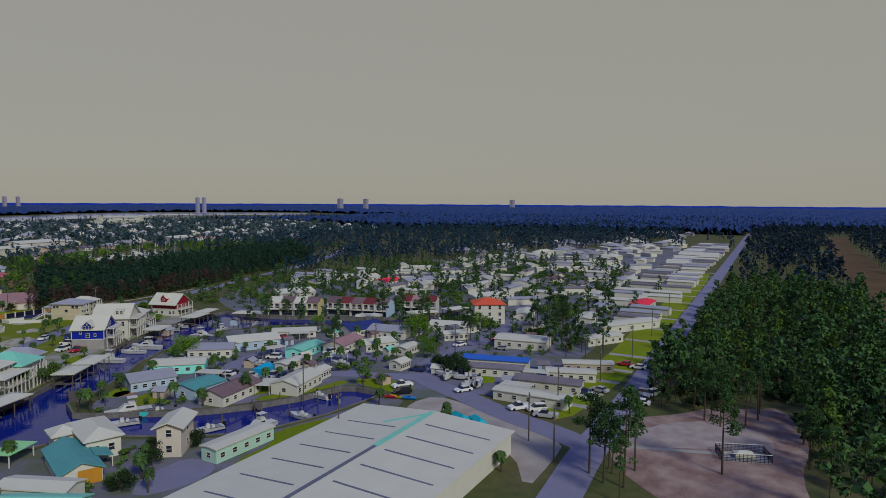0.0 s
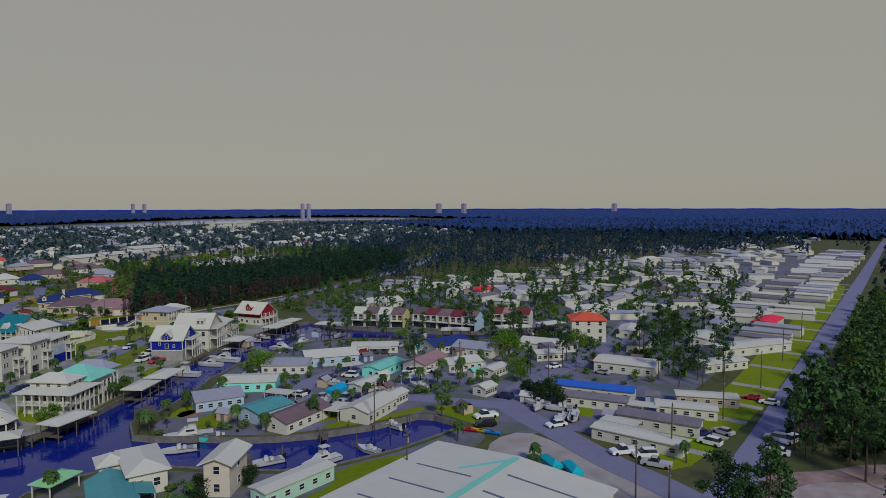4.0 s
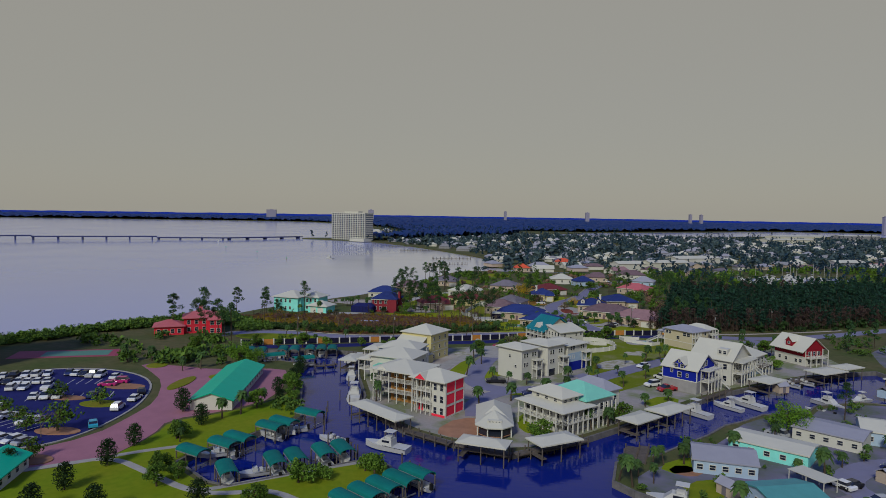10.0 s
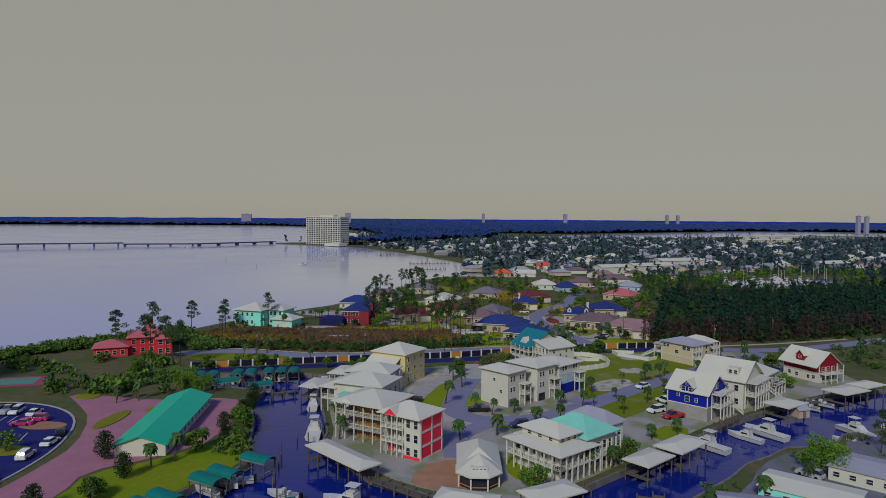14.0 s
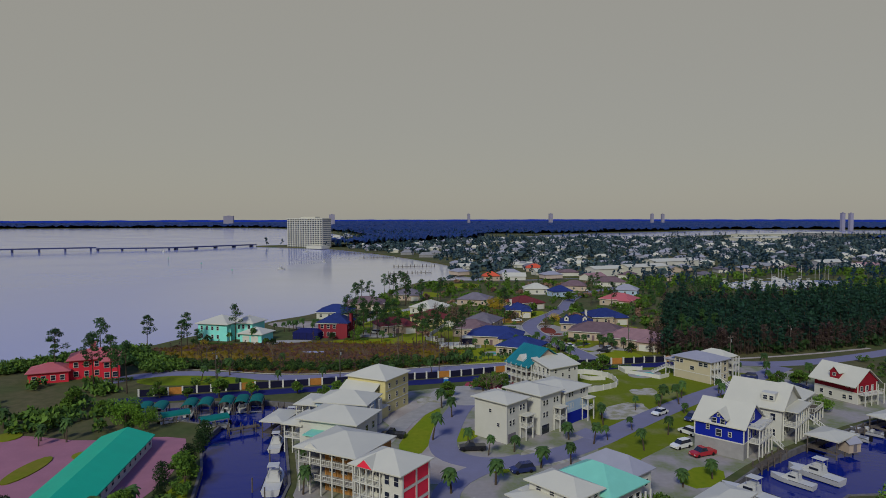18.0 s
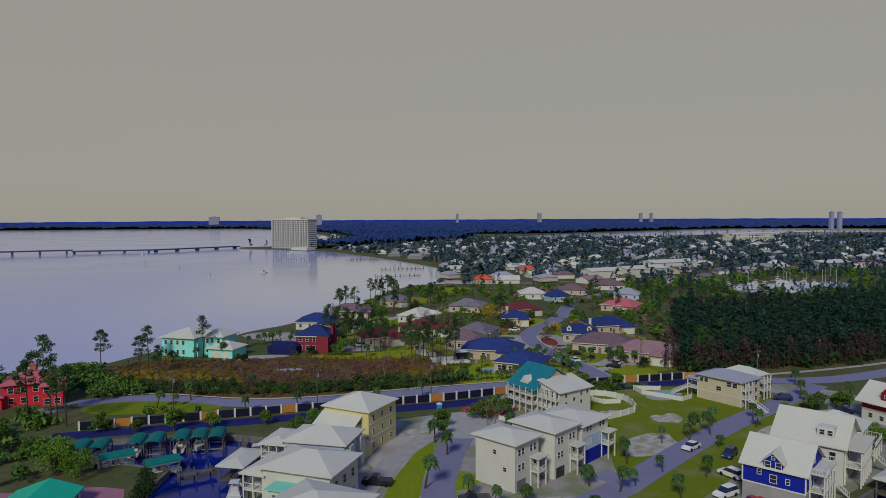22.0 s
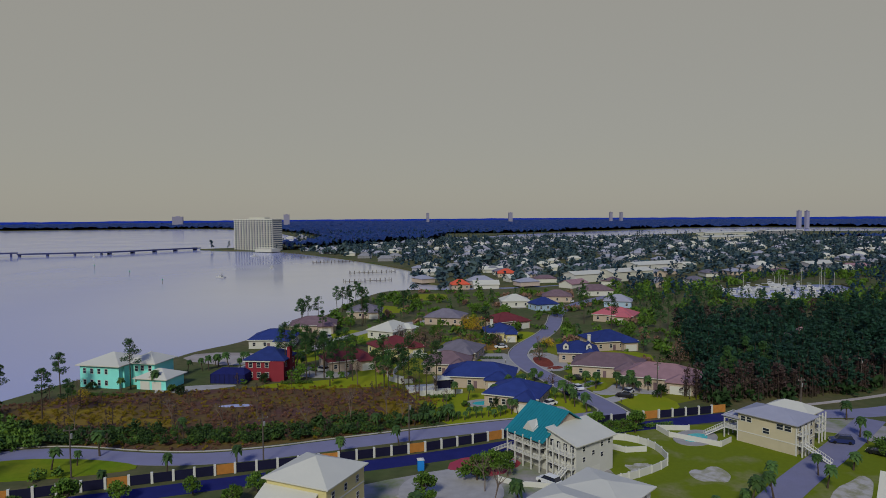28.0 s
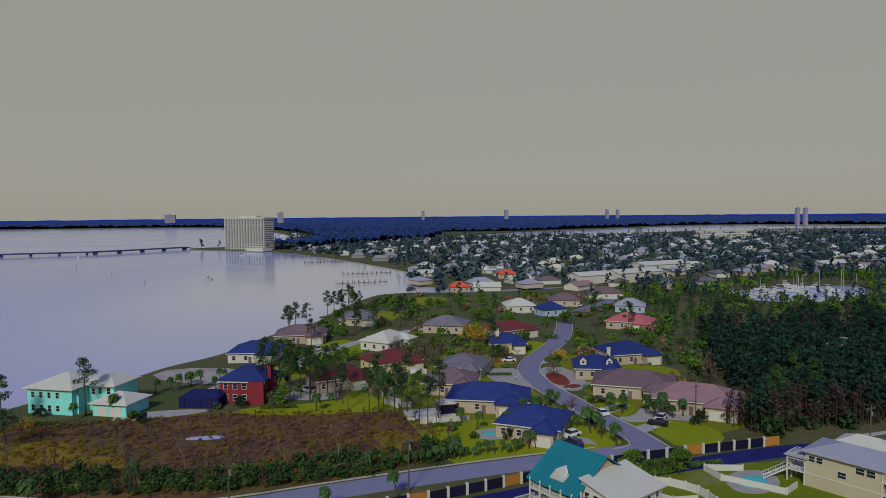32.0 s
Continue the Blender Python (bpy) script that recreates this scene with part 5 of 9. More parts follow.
# teal-roofed house with an orange gable end, and the white canal house behind it
h = lot("house", 12.4, 36.4, 80, "long low house with teal metal roof and orange gable end", 15, 6.4)
block(h, -7.4, -3.2, 7.4, 3.2, -0.1, 2.7, WHITE)
gable_roof(h, -7.4, -3.2, 7.4, 3.2, 2.7, 4.2, TEALP, WHITE, "x", 0.5)
block(h, -7.46, -3.1, -7.4, 0.6, 0, 2.6, paint("orange_ochre_paint", 0.52, 0.24, 0.03), "end_wall", "orange-ochre end wall")
part("garage_door", Solid().box(-7.48, 0.9, 0, -7.4, 2.9, 2.2), TRIMW, h)
part("lean_to_roof", Solid().add([(-2, -6.2, 2.2), (5.5, -6.2, 2.2), (5.5, -3.2, 2.9), (-2, -3.2, 2.9), (-2, -6.2, 2.05), (5.5, -6.2, 2.05), (5.5, -3.2, 2.75), (-2, -3.2, 2.75)],
     [(0, 1, 2, 3), (7, 6, 5, 4), (4, 5, 1, 0), (5, 6, 2, 1), (6, 7, 3, 2), (7, 4, 0, 3)]), TEALP, h)
for u in (-1.8, 1.8, 5.3):
    part("column", Solid().box(u - 0.08, -6.1, -0.1, u + 0.08, -5.94, 2.1), TRIMW, h)
wall_windows(h, "f", -3.2, grid_spots(-7, 7, 5, (1.0,)), 1.0, 1.0)
wall_windows(h, "b", 3.2, grid_spots(-7, 7, 5, (1.0,)), 1.0, 1.0)
h = lot("house", 19.4, 44.6, 82, "white canal house with white roofs and a brown timber deck", 13, 8)
block(h, -6.4, -3, 6.4, 3, -0.1, 4.0, WHITE)
hip_roof(h, -6.4, -3, 6.4, 3, 4.05, 5.3, OFFWHITE, 0.6)
block(h, 1.5, 3, 6.2, 6.6, -0.1, 3.6, WHITE, "wing")
part("wing_roof", Solid().hip(1.5, 2.4, 6.2, 6.6, 3.65, 4.9, 0.6), OFFWHITE, h)
part("deck", Solid().box(-5.5, 3.1, 1.5, 1.4, 6.4, 1.7), WOODD, h, "brown timber deck")
railing(h, (-5.4, 6.3), (1.3, 6.3), 1.7)
railing(h, (-5.4, 3.2), (-5.4, 6.3), 1.7)
for u in (-5.2, -2.0, 1.1):
    part("deck_post", Solid().box(u - 0.1, 6.1, -0.1, u + 0.1, 6.3, 1.5), WOODD, h)
wall_windows(h, "l", -6.4, grid_spots(-2.6, 2.6, 2, (1.4,)), 1.0, 1.3)
wall_windows(h, "b", 3, grid_spots(-6, 1.2, 3, (2.0,)), 1.0, 1.3)
wall_windows(h, "f", -3, grid_spots(-6, 6, 4, (1.4,)), 1.0, 1.3)
g = lot("gazebo", 7, 49.6, 34, "small open shelter with a pale green roof by the canal", 6.6, 4.2, "shelter")
part("roof", Solid().hip(-3.2, -2, 3.2, 2, 2.6, 3.5, 0.3, 0.15), paint("pale_green_roof", 0.26, 0.55, 0.28), g)
for px in (-3.0, 3.0):
    for py in (-1.8, 1.8):
        part("post", Solid().box(px - 0.09, py - 0.09, -0.1, px + 0.09, py + 0.09, 2.55), TRIMW, g)


def townhouse(x, y, rz, wall, roof, label, w=5.4, d=9.5, eave=5.3, ridge=7.3):
    """One house of a terrace: garage and balcony in front, ridge along the row."""
    h = lot("townhouse", x, y, rz, label, w, d, "house", "canal townhouses")
    block(h, -w / 2, -d / 2, w / 2, d / 2, -0.1, eave, wall)
    gable_roof(h, -w / 2, -d / 2, w / 2, d / 2, eave, ridge, roof, wall, "x", 0.06)
    part("balcony", Solid().box(-w / 2 + 0.3, -d / 2 - 1.5, 2.6, w / 2 - 0.3, -d / 2, 2.8), TRIMW, h)
    railing(h, (-w / 2 + 0.4, -d / 2 - 1.4), (w / 2 - 0.4, -d / 2 - 1.4), 2.8, 0.9)
    block(h, -w / 2 + 0.6, -d / 2 - 0.04, w / 2 - 0.6, -d / 2, 0.1, 2.3, PANE, "glazed_front", "dark glazed ground floor")
    wall_windows(h, "f", -d / 2, [(-1.2, 3.0), (1.2, 3.0)], 1.5, 1.9)
    part("party_wall", Solid().box(w / 2 - 0.12, -d / 2 - 0.9, -0.1, w / 2 + 0.12, -d / 2, eave + 0.2), wall, h)
    return h


for x0, y0, rz, units in ((139.5, 139, -53, ((WHITE, OFFWHITE), (CREAM, BROWNSH), (LTBLUE, OFFWHITE), (YELLOW, BROWNSH))),
                          (156.5, 117, -65, ((WHITE, BROWNSH), (WHITE, MAROON), (CREAM, BROWNSH), (WHITE, MAROON), (LTBLUE, BROWNSH))),
                          (177.6, 102.5, -58, ((WHITE, MAROON), (CREAM, PINKSH), (WHITE, MAROON)))):
    for k, (wm, rm) in enumerate(units):
        u = (k - (len(units) - 1) / 2) * 5.4
        townhouse(x0 + u * math.cos(radians(rz)), y0 + u * math.sin(radians(rz)) + 0.0, rz, wm, rm, "two-storey terraced canal house with a balcony and a " + ("white roof" if rm is OFFWHITE else "dark red roof" if rm is MAROON else "brown shingle roof"))
house(178, 66, -45, 12, 11, 7.8, 10.0, WHITE, ORANGER, "three-storey white house with an orange-red roof", nf=3, ns=3)
# rows of homes away from the canal
HR = random.Random(12)
MH = [house(300 + 30 * i, 70 + 9 * i, 13, 15 + i, 6, 3.0, 3.7, WHITE, (OFFWHITE, GREYW, GREYSH, OFFWHITE)[i], "white mobile home in a row by the road", "gable", nf=1, ns=1, sides="", over=0.3, name="mobile_home", category="mobile home", group="mobile homes") for i in range(4)]
for k in range(40):
    for off in (17, 34):
        x = 216 + 12.5 * k + HR.uniform(-2, 2)
        y = -12.5 + (x - 153) * 0.2345 + off + HR.uniform(-1.5, 1.5)
        if all((x - a) ** 2 + (y - b) ** 2 > 144 for a, b, c in FOOT):
            copy_thing(MH[HR.randrange(4)], pose(x, y, 0, 0, 0, 103 + HR.uniform(-6, 6)))
            FOOT.append((x, y, 7))
for k in range(700):
    x, y = HR.uniform(185, 620), HR.uniform(40, 250)
    if inside(x, y, [(190, 52), (240, 60), (420, 105), (620, 160), (620, 200), (420, 230), (300, 250), (210, 245), (200, 190), (215, 110), (200, 96)]) and all((x - a) ** 2 + (y - b) ** 2 > 17 ** 2 for a, b, c in FOOT):
        copy_thing(MH[HR.randrange(4)], pose(x, y, 0, 0, 0, HR.choice((13, 103, 50, -40)) + HR.uniform(-6, 6)))
        FOOT.append((x, y, 7))
# far tower and bridge
h = lot("condominium_tower", -243, 1022, -32, "white high-rise condominium by the bay with rows of balconies", 80, 20, "building")
block(h, -38, -8, 38, 10, -0.5, 44, mat("tower_glazing", (0.07, 0.11, 0.20), 0.2, var=0.4, scale=0.08, bump=0, spec=0.6), "glazing", "dark blue-green glazing")
for k in range(14):
    part("balcony_slab", Solid().box(-38.6, -10.2, 1.4 + 3.1 * k, 38.6, -8, 2.35 + 3.1 * k), WHITE, h)
    part("side_band", Solid().box(38, -8, 1.4 + 3.1 * k, 38.3, 10, 3.2 + 3.1 * k), WHITE, h)
for i in range(15):
    x = -38 + 76 * i / 14
    part("fin_wall", Solid().box(x - 0.45, -10.1, -0.5, x + 0.45, -8, 44.2), WHITE, h)
part("roof", Solid().box(-39, -10.6, 44, 39, 10.5, 45.6), OFFWHITE, h)
part("plant_room", Solid().box(-14, -4, 45.6, 18, 6, 48.0), OFFWHITE, h)
part("podium", Solid().box(20, -26, -0.5, 52, -8, 4), OFFWHITE, h)

# ---- boats, lifts, docks ----
HULLW = mat("white_gelcoat", (0.50, 0.50, 0.50), 0.3, var=0.06, spec=0.5)
TEALHULL = mat("turquoise_gelcoat", (0.05, 0.50, 0.50), 0.3, var=0.08, spec=0.5)
ALU = mat("dull_aluminium", (0.45, 0.46, 0.48), 0.45, 0.7, var=0.15)


def hull_solid(length, beam, height):
    """A hull lofted from stern to bow, with its deck."""
    s = Solid()
    rings = []
    n = 9
    for i in range(n):
        u = i / (n - 1)
        half = beam / 2 * (1.0 if u < 0.5 else max(0.03, 1 - ((u - 0.5) / 0.5) ** 2.2))
        sheer = height * (0.85 + 0.3 * u * u)
        keel = -0.35 + 0.5 * max(0, u - 0.75) / 0.25
        y = -length / 2 + length * u
        rings.append([(-half, y, sheer), (-half * 0.82, y, 0.1 * height), (0, y, keel), (half * 0.82, y, 0.1 * height), (half, y, sheer)])
    for r in rings:
        s.v += r
    for i in range(n - 1):
        for j in range(4):
            a = i * 5 + j
            s.f.append((a, a + 5, a + 6, a + 1))
        a = i * 5
        s.f.append((a, a + 4, a + 9, a + 5))
    s.f.append((0, 1, 2, 3, 4))
    return s


def boat(x, y, z, rz, label, length=9.0, beam=3.0, cabin=True, hull=HULLW):
    b = thing("boat", x, y, z, rz, label, "boat", "moored boats")
    h = length * 0.13
    part("hull", hull_solid(length, beam, h), hull, b)
    part("rub_rail", Solid().bar((-beam / 2, -length / 2, h * 0.86), (-beam / 2, 0.2, h * 0.95), 0.05, 4).bar((beam / 2, -length / 2, h * 0.86), (beam / 2, 0.2, h * 0.95), 0.05, 4), BLACK, b)
    if cabin:
        s = Solid()
        w = beam * 0.38
        s.add([(-w, -length * 0.18, h * 0.9), (w, -length * 0.18, h * 0.9), (w * 0.8, length * 0.22, h), (-w * 0.8, length * 0.22, h),
               (-w * 0.85, -length * 0.16, h + 1.3), (w * 0.85, -length * 0.16, h + 1.3), (w * 0.7, length * 0.08, h + 1.2), (-w * 0.7, length * 0.08, h + 1.2)],
              [(3, 2, 1, 0), (4, 5, 6, 7), (0, 1, 5, 4), (1, 2, 6, 5), (2, 3, 7, 6), (3, 0, 4, 7)])
        part("cabin", s, HULLW, b)
        part("windscreen", Solid().add([(-w * 0.72, length * 0.17, h + 0.25), (w * 0.72, length * 0.17, h + 0.25), (w * 0.66, length * 0.10, h + 1.0), (-w * 0.66, length * 0.10, h + 1.0),
                                        (-w * 0.72, length * 0.15, h + 0.25), (w * 0.72, length * 0.15, h + 0.25), (w * 0.66, length * 0.08, h + 1.0), (-w * 0.66, length * 0.08, h + 1.0)],
                                       [(0, 1, 2, 3), (7, 6, 5, 4), (0, 4, 5, 1), (3, 2, 6, 7), (1, 5, 6, 2), (0, 3, 7, 4)]), PANE, b)
        part("side_window", Solid().box(-w * 0.95, -length * 0.12, h + 0.55, w * 0.95, length * 0.05, h + 0.95), PANE, b)
        part("flybridge", Solid().box(-w * 0.7, -length * 0.14, h + 1.3, w * 0.7, length * 0.0, h + 1.75), HULLW, b)
        part("hardtop", Solid().box(-w * 0.8, -length * 0.2, h + 2.75, w * 0.8, 0.2, h + 2.85), HULLW, b)
        for px, py in ((-w * 0.7, -length * 0.18), (w * 0.7, -length * 0.18), (-w * 0.7, 0.1), (w * 0.7, 0.1)):
            part("hardtop_post", Solid().bar((px, py, h + 0.8), (px, py, h + 2.75), 0.04, 5), ALU, b)
    else:
        part("console", Solid().box(-0.45, -0.4, h * 0.9, 0.45, 0.4, h + 0.7), HULLW, b)
        part("windscreen", Solid().box(-0.42, 0.4, h + 0.7, 0.42, 0.46, h + 1.15), PANE, b)
        part("cockpit", Solid().box(-beam * 0.36, -length * 0.4, h * 0.9, beam * 0.36, length * 0.2, h * 0.95), ALU, b, "grey cockpit floor")
        part("outboard", Solid().box(-0.25, -length / 2 - 0.55, h * 0.3, 0.25, -length / 2, h + 0.5), BLACK, b, "black outboard motor")
        part("seat", Solid().box(-0.5, -1.4, h * 0.9, 0.5, -0.8, h + 0.35), HULLW, b)
    return b


cruiser = boat(-33.4, 119.3, -1.05, 8, "white cabin cruiser moored in the canal", 10.5, 3.4)
skiff = boat(-50, 73, -0.1, 120, "white open motor boat on a lift", 6.8, 2.4, False)
boat(38.6, 58.5, -1.0, 75, "turquoise and white open motor boat", 7.5, 2.6, False, TEALHULL)
for x, y, rz, k in ((-38.8, 139.3, 8, 0.8), (-18.5, 83.2, 70, 0.95), (-41.0, 156.8, 100, 0.8), (51.9, 116.4, 40, 0.95), (68.2, 125.6, 35, 0.95), (62.5, 122.6, 40, 0.75), (34.3, 63.5, 70, 0.95), (-22.3, 47.5, 60, 0.9),
                    (-2.4, 46, 60, 1.0), (-12, 34, 60, 0.9), (89.5, 127.5, 200, 0.9), (48.2, 32.6, 92, 0.8), (100, 133, 120, 0.7)):
    ob = copy_thing(cruiser, pose(x, y, -1.05, 0, 0, rz))
    ob.scale = (k, k, k)
for x, y, z, rz in ((40.2, 39.5, -1.0, 80), (71, 40.5, -1.0, 10), (88, 147.5, -0.9, 40), (93, 150.5, -0.9, 45), (-30.5, 86, -1.0, 70), (84, 121, -1.0, 40), (116, 134, -1.0, 120),
                    (105, 20, 0.5, 40), (99.6, 15.6, 0.5, 110), (102.6, 24.5, 0.5, 115), (77, 74, 0.5, 30), (58.6, 31.2, -1.0, 12), (30, 57, -1.0, 70), (140, 112, -1, 140), (172, 86, -1, 150), (188, 83, -1, 100)):
    copy_thing(skiff, pose(x, y, z, 0, 0, rz))


def canopy_lift(x, y, rz, label="green canvas boat lift canopy on timber piles"):
    """A boat lift with an arched canvas roof."""
    b = thing("boat_lift", x, y, -1.1, rz, label, "boat lift", "canopied boat lifts")
    s = Solid()
    n = 8
    for e in (0.0, 0.12):
        for i in range(n + 1):
            a = math.pi * i / n
            for yy in (-3.2, 3.2):
                s.v.append((-1.6 * math.cos(a), yy, 2.75 + 0.85 * math.sin(a) ** 0.8 - e if 0 < i < n else 2.75 - e))
    m = 2 * (n + 1)
    for i in range(n):
        a = 2 * i
        s.f += [(a, a + 1, a + 3, a + 2), (m + a + 2, m + a + 3, m + a + 1, m + a)]
        s.f += [(a, a + 2, m + a + 2, m + a), (a + 3, a + 1, m + a + 1, m + a + 3)]
    part("canopy", s, CANOPY, b)
    for px in (-1.6, 1.6):
        for py in (-2.9, 0, 2.9):
            part("post", Solid().bar((px, py, -1.5), (px, py, 2.77), 0.13), WOODD, b)
        part("beam", Solid().box(px - 0.08, -3.1, 2.55, px + 0.08, 3.1, 2.75), ALU, b)
    for py in (-2.2, 2.2):
        part("cradle", Solid().box(-1.5, py - 0.1, 0.3, 1.5, py + 0.1, 0.5), ALU, b)
    return b


lift = canopy_lift(-53.6, 70.6, 63)
LIFTS = [(-49.6, 75.4, 63), (-47.9, 78.8, 63), (-44.0, 86.2, 63), (-42.3, 89.6, 63), (-38.6, 96.4, 66), (-43.6, 62.8, 33), (-36.6, 68.0, 33), (-33.4, 70.2, 33), (-29.0, 73.4, 33), (-25.8, 75.6, 33),
         (-19.6, 53.6, 51), (-17.2, 56.6, 51), (-14.8, 59.6, 51), (-12.4, 62.6, 51), (-10.0, 65.8, 51), (-31.6, 40.0, 51),
         (-77.0, 157.5, 12), (-73.4, 158.2, 12), (-67.0, 161.0, 12), (-63.4, 161.8, 12), (-58.6, 163.6, 12), (-55.0, 164.4, 12), (-51.4, 165.0, 12), (-67, 152.6, 125), (-56.5, 149.6, 125)]
for i, (x, y, rz) in enumerate(LIFTS):
    copy_thing(lift, pose(x, y, -1.1, 0, 0, rz))
    if i % 3 != 1:
        copy_thing(skiff, pose(x, y, -0.75, 0, 0, rz + (180 if i % 2 else 0)))
copy_thing(skiff, pose(-40, 66.8, -0.9, 0, 0, 122))
copy_thing(skiff, pose(-41, 90.6, -0.9, 0, 0, 112))


def dock_row(name, a, b, width, label):
    """A planked walk on piles from a to b."""
    (ax, ay), (bx, by) = a, b
    d = math.hypot(bx - ax, by - ay)
    t = thing(name, ax, ay, 0, math.degrees(math.atan2(by - ay, bx - ax)), label, "dock")
    part("deck", Solid().box(0, -width / 2, 0.1, d, width / 2, 0.22), WOODD, t)
    part("stringer", Solid().box(0, -width / 2, -0.1, d, -width / 2 + 0.12, 0.1).box(0, width / 2 - 0.12, -0.1, d, width / 2, 0.1), WOODD, t)
    pile = SHARED.setdefault("pile", Solid().bar((0, 0, -3), (0, 0, 1.1), 0.14).mesh("post"))
    for i in range(int(d / 3) + 1):
        for e in (-1, 1):
            part("post", pile, WOODD, t, "", pose(min(i * 3 + 0.2, d - 0.2), e * (width / 2 + 0.14), 0))
    return t


def roofed_dock(x, y, rz, w, d, label="white-roofed boat dock on dark timber piles"):
    t = thing("roofed_dock", x, y, 0, rz, label, "dock", "roofed docks")
    part("roof", Solid().hip(-w / 2, -d / 2, w / 2, d / 2, 2.9, 3.6, 0.4, 0.25), OFFWHITE, t)
    part("deck", Solid().box(-w / 2, d / 2 - 1.4, 0.05, w / 2, d / 2, 0.2), WOODD, t)
    part("deck", Solid().box(-w / 2, -d / 2, 0.05, -w / 2 + 1.2, d / 2 - 1.4, 0.2), WOODD, t)
    nx = max(2, int(w / 3.2))
    for i in range(nx + 1):
        for yy in (-d / 2 + 0.15, d / 2 - 0.15):
            part("post", Solid().bar((-w / 2 + 0.15 + (w - 0.3) * i / nx, yy, -2.6), (-w / 2 + 0.15 + (w - 0.3) * i / nx, yy, 2.8), 0.13), WOODD, t)
    for yy in (-d / 2 + 0.15, d / 2 - 0.15):
        part("beam", Solid().box(-w / 2, yy - 0.08, 2.45, w / 2, yy + 0.08, 2.7), WOODD, t)
    return t


for x, y, rz, w, d in ((-22.5, 97.0, -43, 17, 4.5), (1.5, 79.5, -15, 9.5, 4.5), (15.5, 83.0, 32, 9.5, 5), (35.5, 99.5, 44, 8.5, 5), (44.0, 107.5, 44, 10, 5.5), (78.5, 139.0, 38, 8, 6), (100.5, 152.5, 30, 10, 6), (109.5, 159.0, 30, 8, 5),
                       (-40.5, 148.5, 80, 9, 5), (118, 142.0, -55, 11, 5), (146, 101, -45, 10, 4.5), (166, 90.5, -30, 12, 5), (182, 86, -10, 10, 5)):
    roofed_dock(x, y, rz, w, d)
dock_row("dock", (-29, 109), (-16.8, 94), 1.6, "long grey timber dock along the seawall")
dock_row("dock", (-16, 92), (-5.4, 85), 1.6, "long grey timber dock along the seawall")
dock_row("dock", (-4.6, 85), (7, 80.4), 1.6, "long grey timber dock along the seawall")
dock_row("dock", (7.6, 80.6), (22.8, 91), 1.6, "long grey timber dock along the seawall")
dock_row("dock", (29, 78), (32, 88), 2.4, "weathered timber jetty with piles")
dock_row("dock", (31.6, 79), (34.4, 88.6), 1.6, "weathered timber jetty with piles")
dock_row("dock", (35, 36), (38.4, 43.6), 1.2, "narrow weathered timber jetty")
dock_row("dock", (56, 45.5), (54, 40.5), 1.2, "narrow weathered timber jetty")
dock_row("dock", (-52, 146), (-46, 150), 1.4, "timber jetty with white gangway")
dock_row("dock", (-45, 165), (-44.4, 158), 1.2, "timber jetty at the canal head")
dock_row("dock", (58, 127), (68, 136.5), 1.4, "timber dock below the blue house")
dock_row("dock", (86, 146), (94.5, 152), 1.4, "timber dock along the canal")
# loose mooring piles
for i, (x, y) in enumerate(((-37, 106), (-36, 101), (-35.5, 97), (-34, 92), (-33, 88), (-31, 84), (-29, 82.5), (-27, 80.8), (-25, 79.2), (-23.4, 78), (-14, 74.6), (-33, 112), (-12, 71), (-10, 69.6), (-24, 66 + 12), (-36.5, 116), (-37.5, 130), (44, 40), (50, 36), (58, 35), (62, 44), (68, 37), (75, 39))):
    p_ = tagged(new("mooring_post", SHARED.setdefault("mooring", Solid().bar((0, 0, -3), (0, 0, 1.6), 0.15, 8, 0.13).mesh("mooring_post"))), "weathered timber mooring post in the canal", "post", "mooring posts")
    if not p_.data.materials:
        p_.data.materials.append(WOODD)
    p_.matrix_basis = pose(x, y, 0)

# ---- paths, fence, walls, pools ----
for i, (line, w) in enumerate((([(-83, 60), (-76, 65), (-69, 69.5), (-58, 63), (-47, 56.4), (-40, 56.8), (-34.5, 59.2), (-26, 54)], 1.5), ([(-69.5, 69.8), (-64.5, 73.6), (-59.5, 76.4)], 1.4), ([(-46, 57), (-41, 60.4), (-29.6, 68.2), (-20, 74)], 1.3))):
    sheet("footpath", [strip(line, w)], 0.1, 0.12, CONCRETE, "pale concrete footpath across the lawn", "path")
KERB = [(-150, 93), (-139, 116), (-130, 130), (-116, 134), (-102, 131.5), (-90, 122), (-83, 105), (-81.5, 92), (-82.5, 79), (-88.5, 70.5), (-101, 70.5), (-121, 75.5)]
ks = strip(KERB, 0.5, 2)
sheet("kerb", [ks], 0.2, 0.25, CONCRETE, "pale concrete kerb round the parking lot", "kerb")
for x, y, a, b in ((-88.9, 81.5, 5, 2.4), (-108.5, 90.5, 6.5, 2), (-104.0, 104.5, 6, 2), (-92.0, 101.0, 5, 2.8), (-95.0, 116.5, 5.5, 2.6), (-83.4, 66.0, 4.5, 2.6), (-97, 63, 5, 2.2), (-82, 122, 2.2, 7), (-73, 130, 5, 3), (-99, 140, 3, 3)):
    ring = [(x + a * math.cos(k * math.pi / 8), y + b * math.sin(k * math.pi / 8)) for k in range(16)]
    sheet("planting_island", [ring], 0.22, 0.25, CLAY if b < 2.7 else GRASS, "kerbed planting island with mulch", "planting bed")
WOODP = mat("cedar_panel", (0.52, 0.22, 0.05), 0.8, var=0.3, scale=1.2)
FENCE = [(-86, 172.6), (-68.5, 178.3), (-53.4, 182.6), (-39.3, 186.8), (-20, 191.5), (-2.6, 196.4), (18, 204.8), (37.5, 212.0), (54.1, 215.8), (72, 219.5)]
fence = thing("boundary_fence", 0, 0, 0, 0, "dark mesh boundary fence with white posts and cedar panels", "fence")
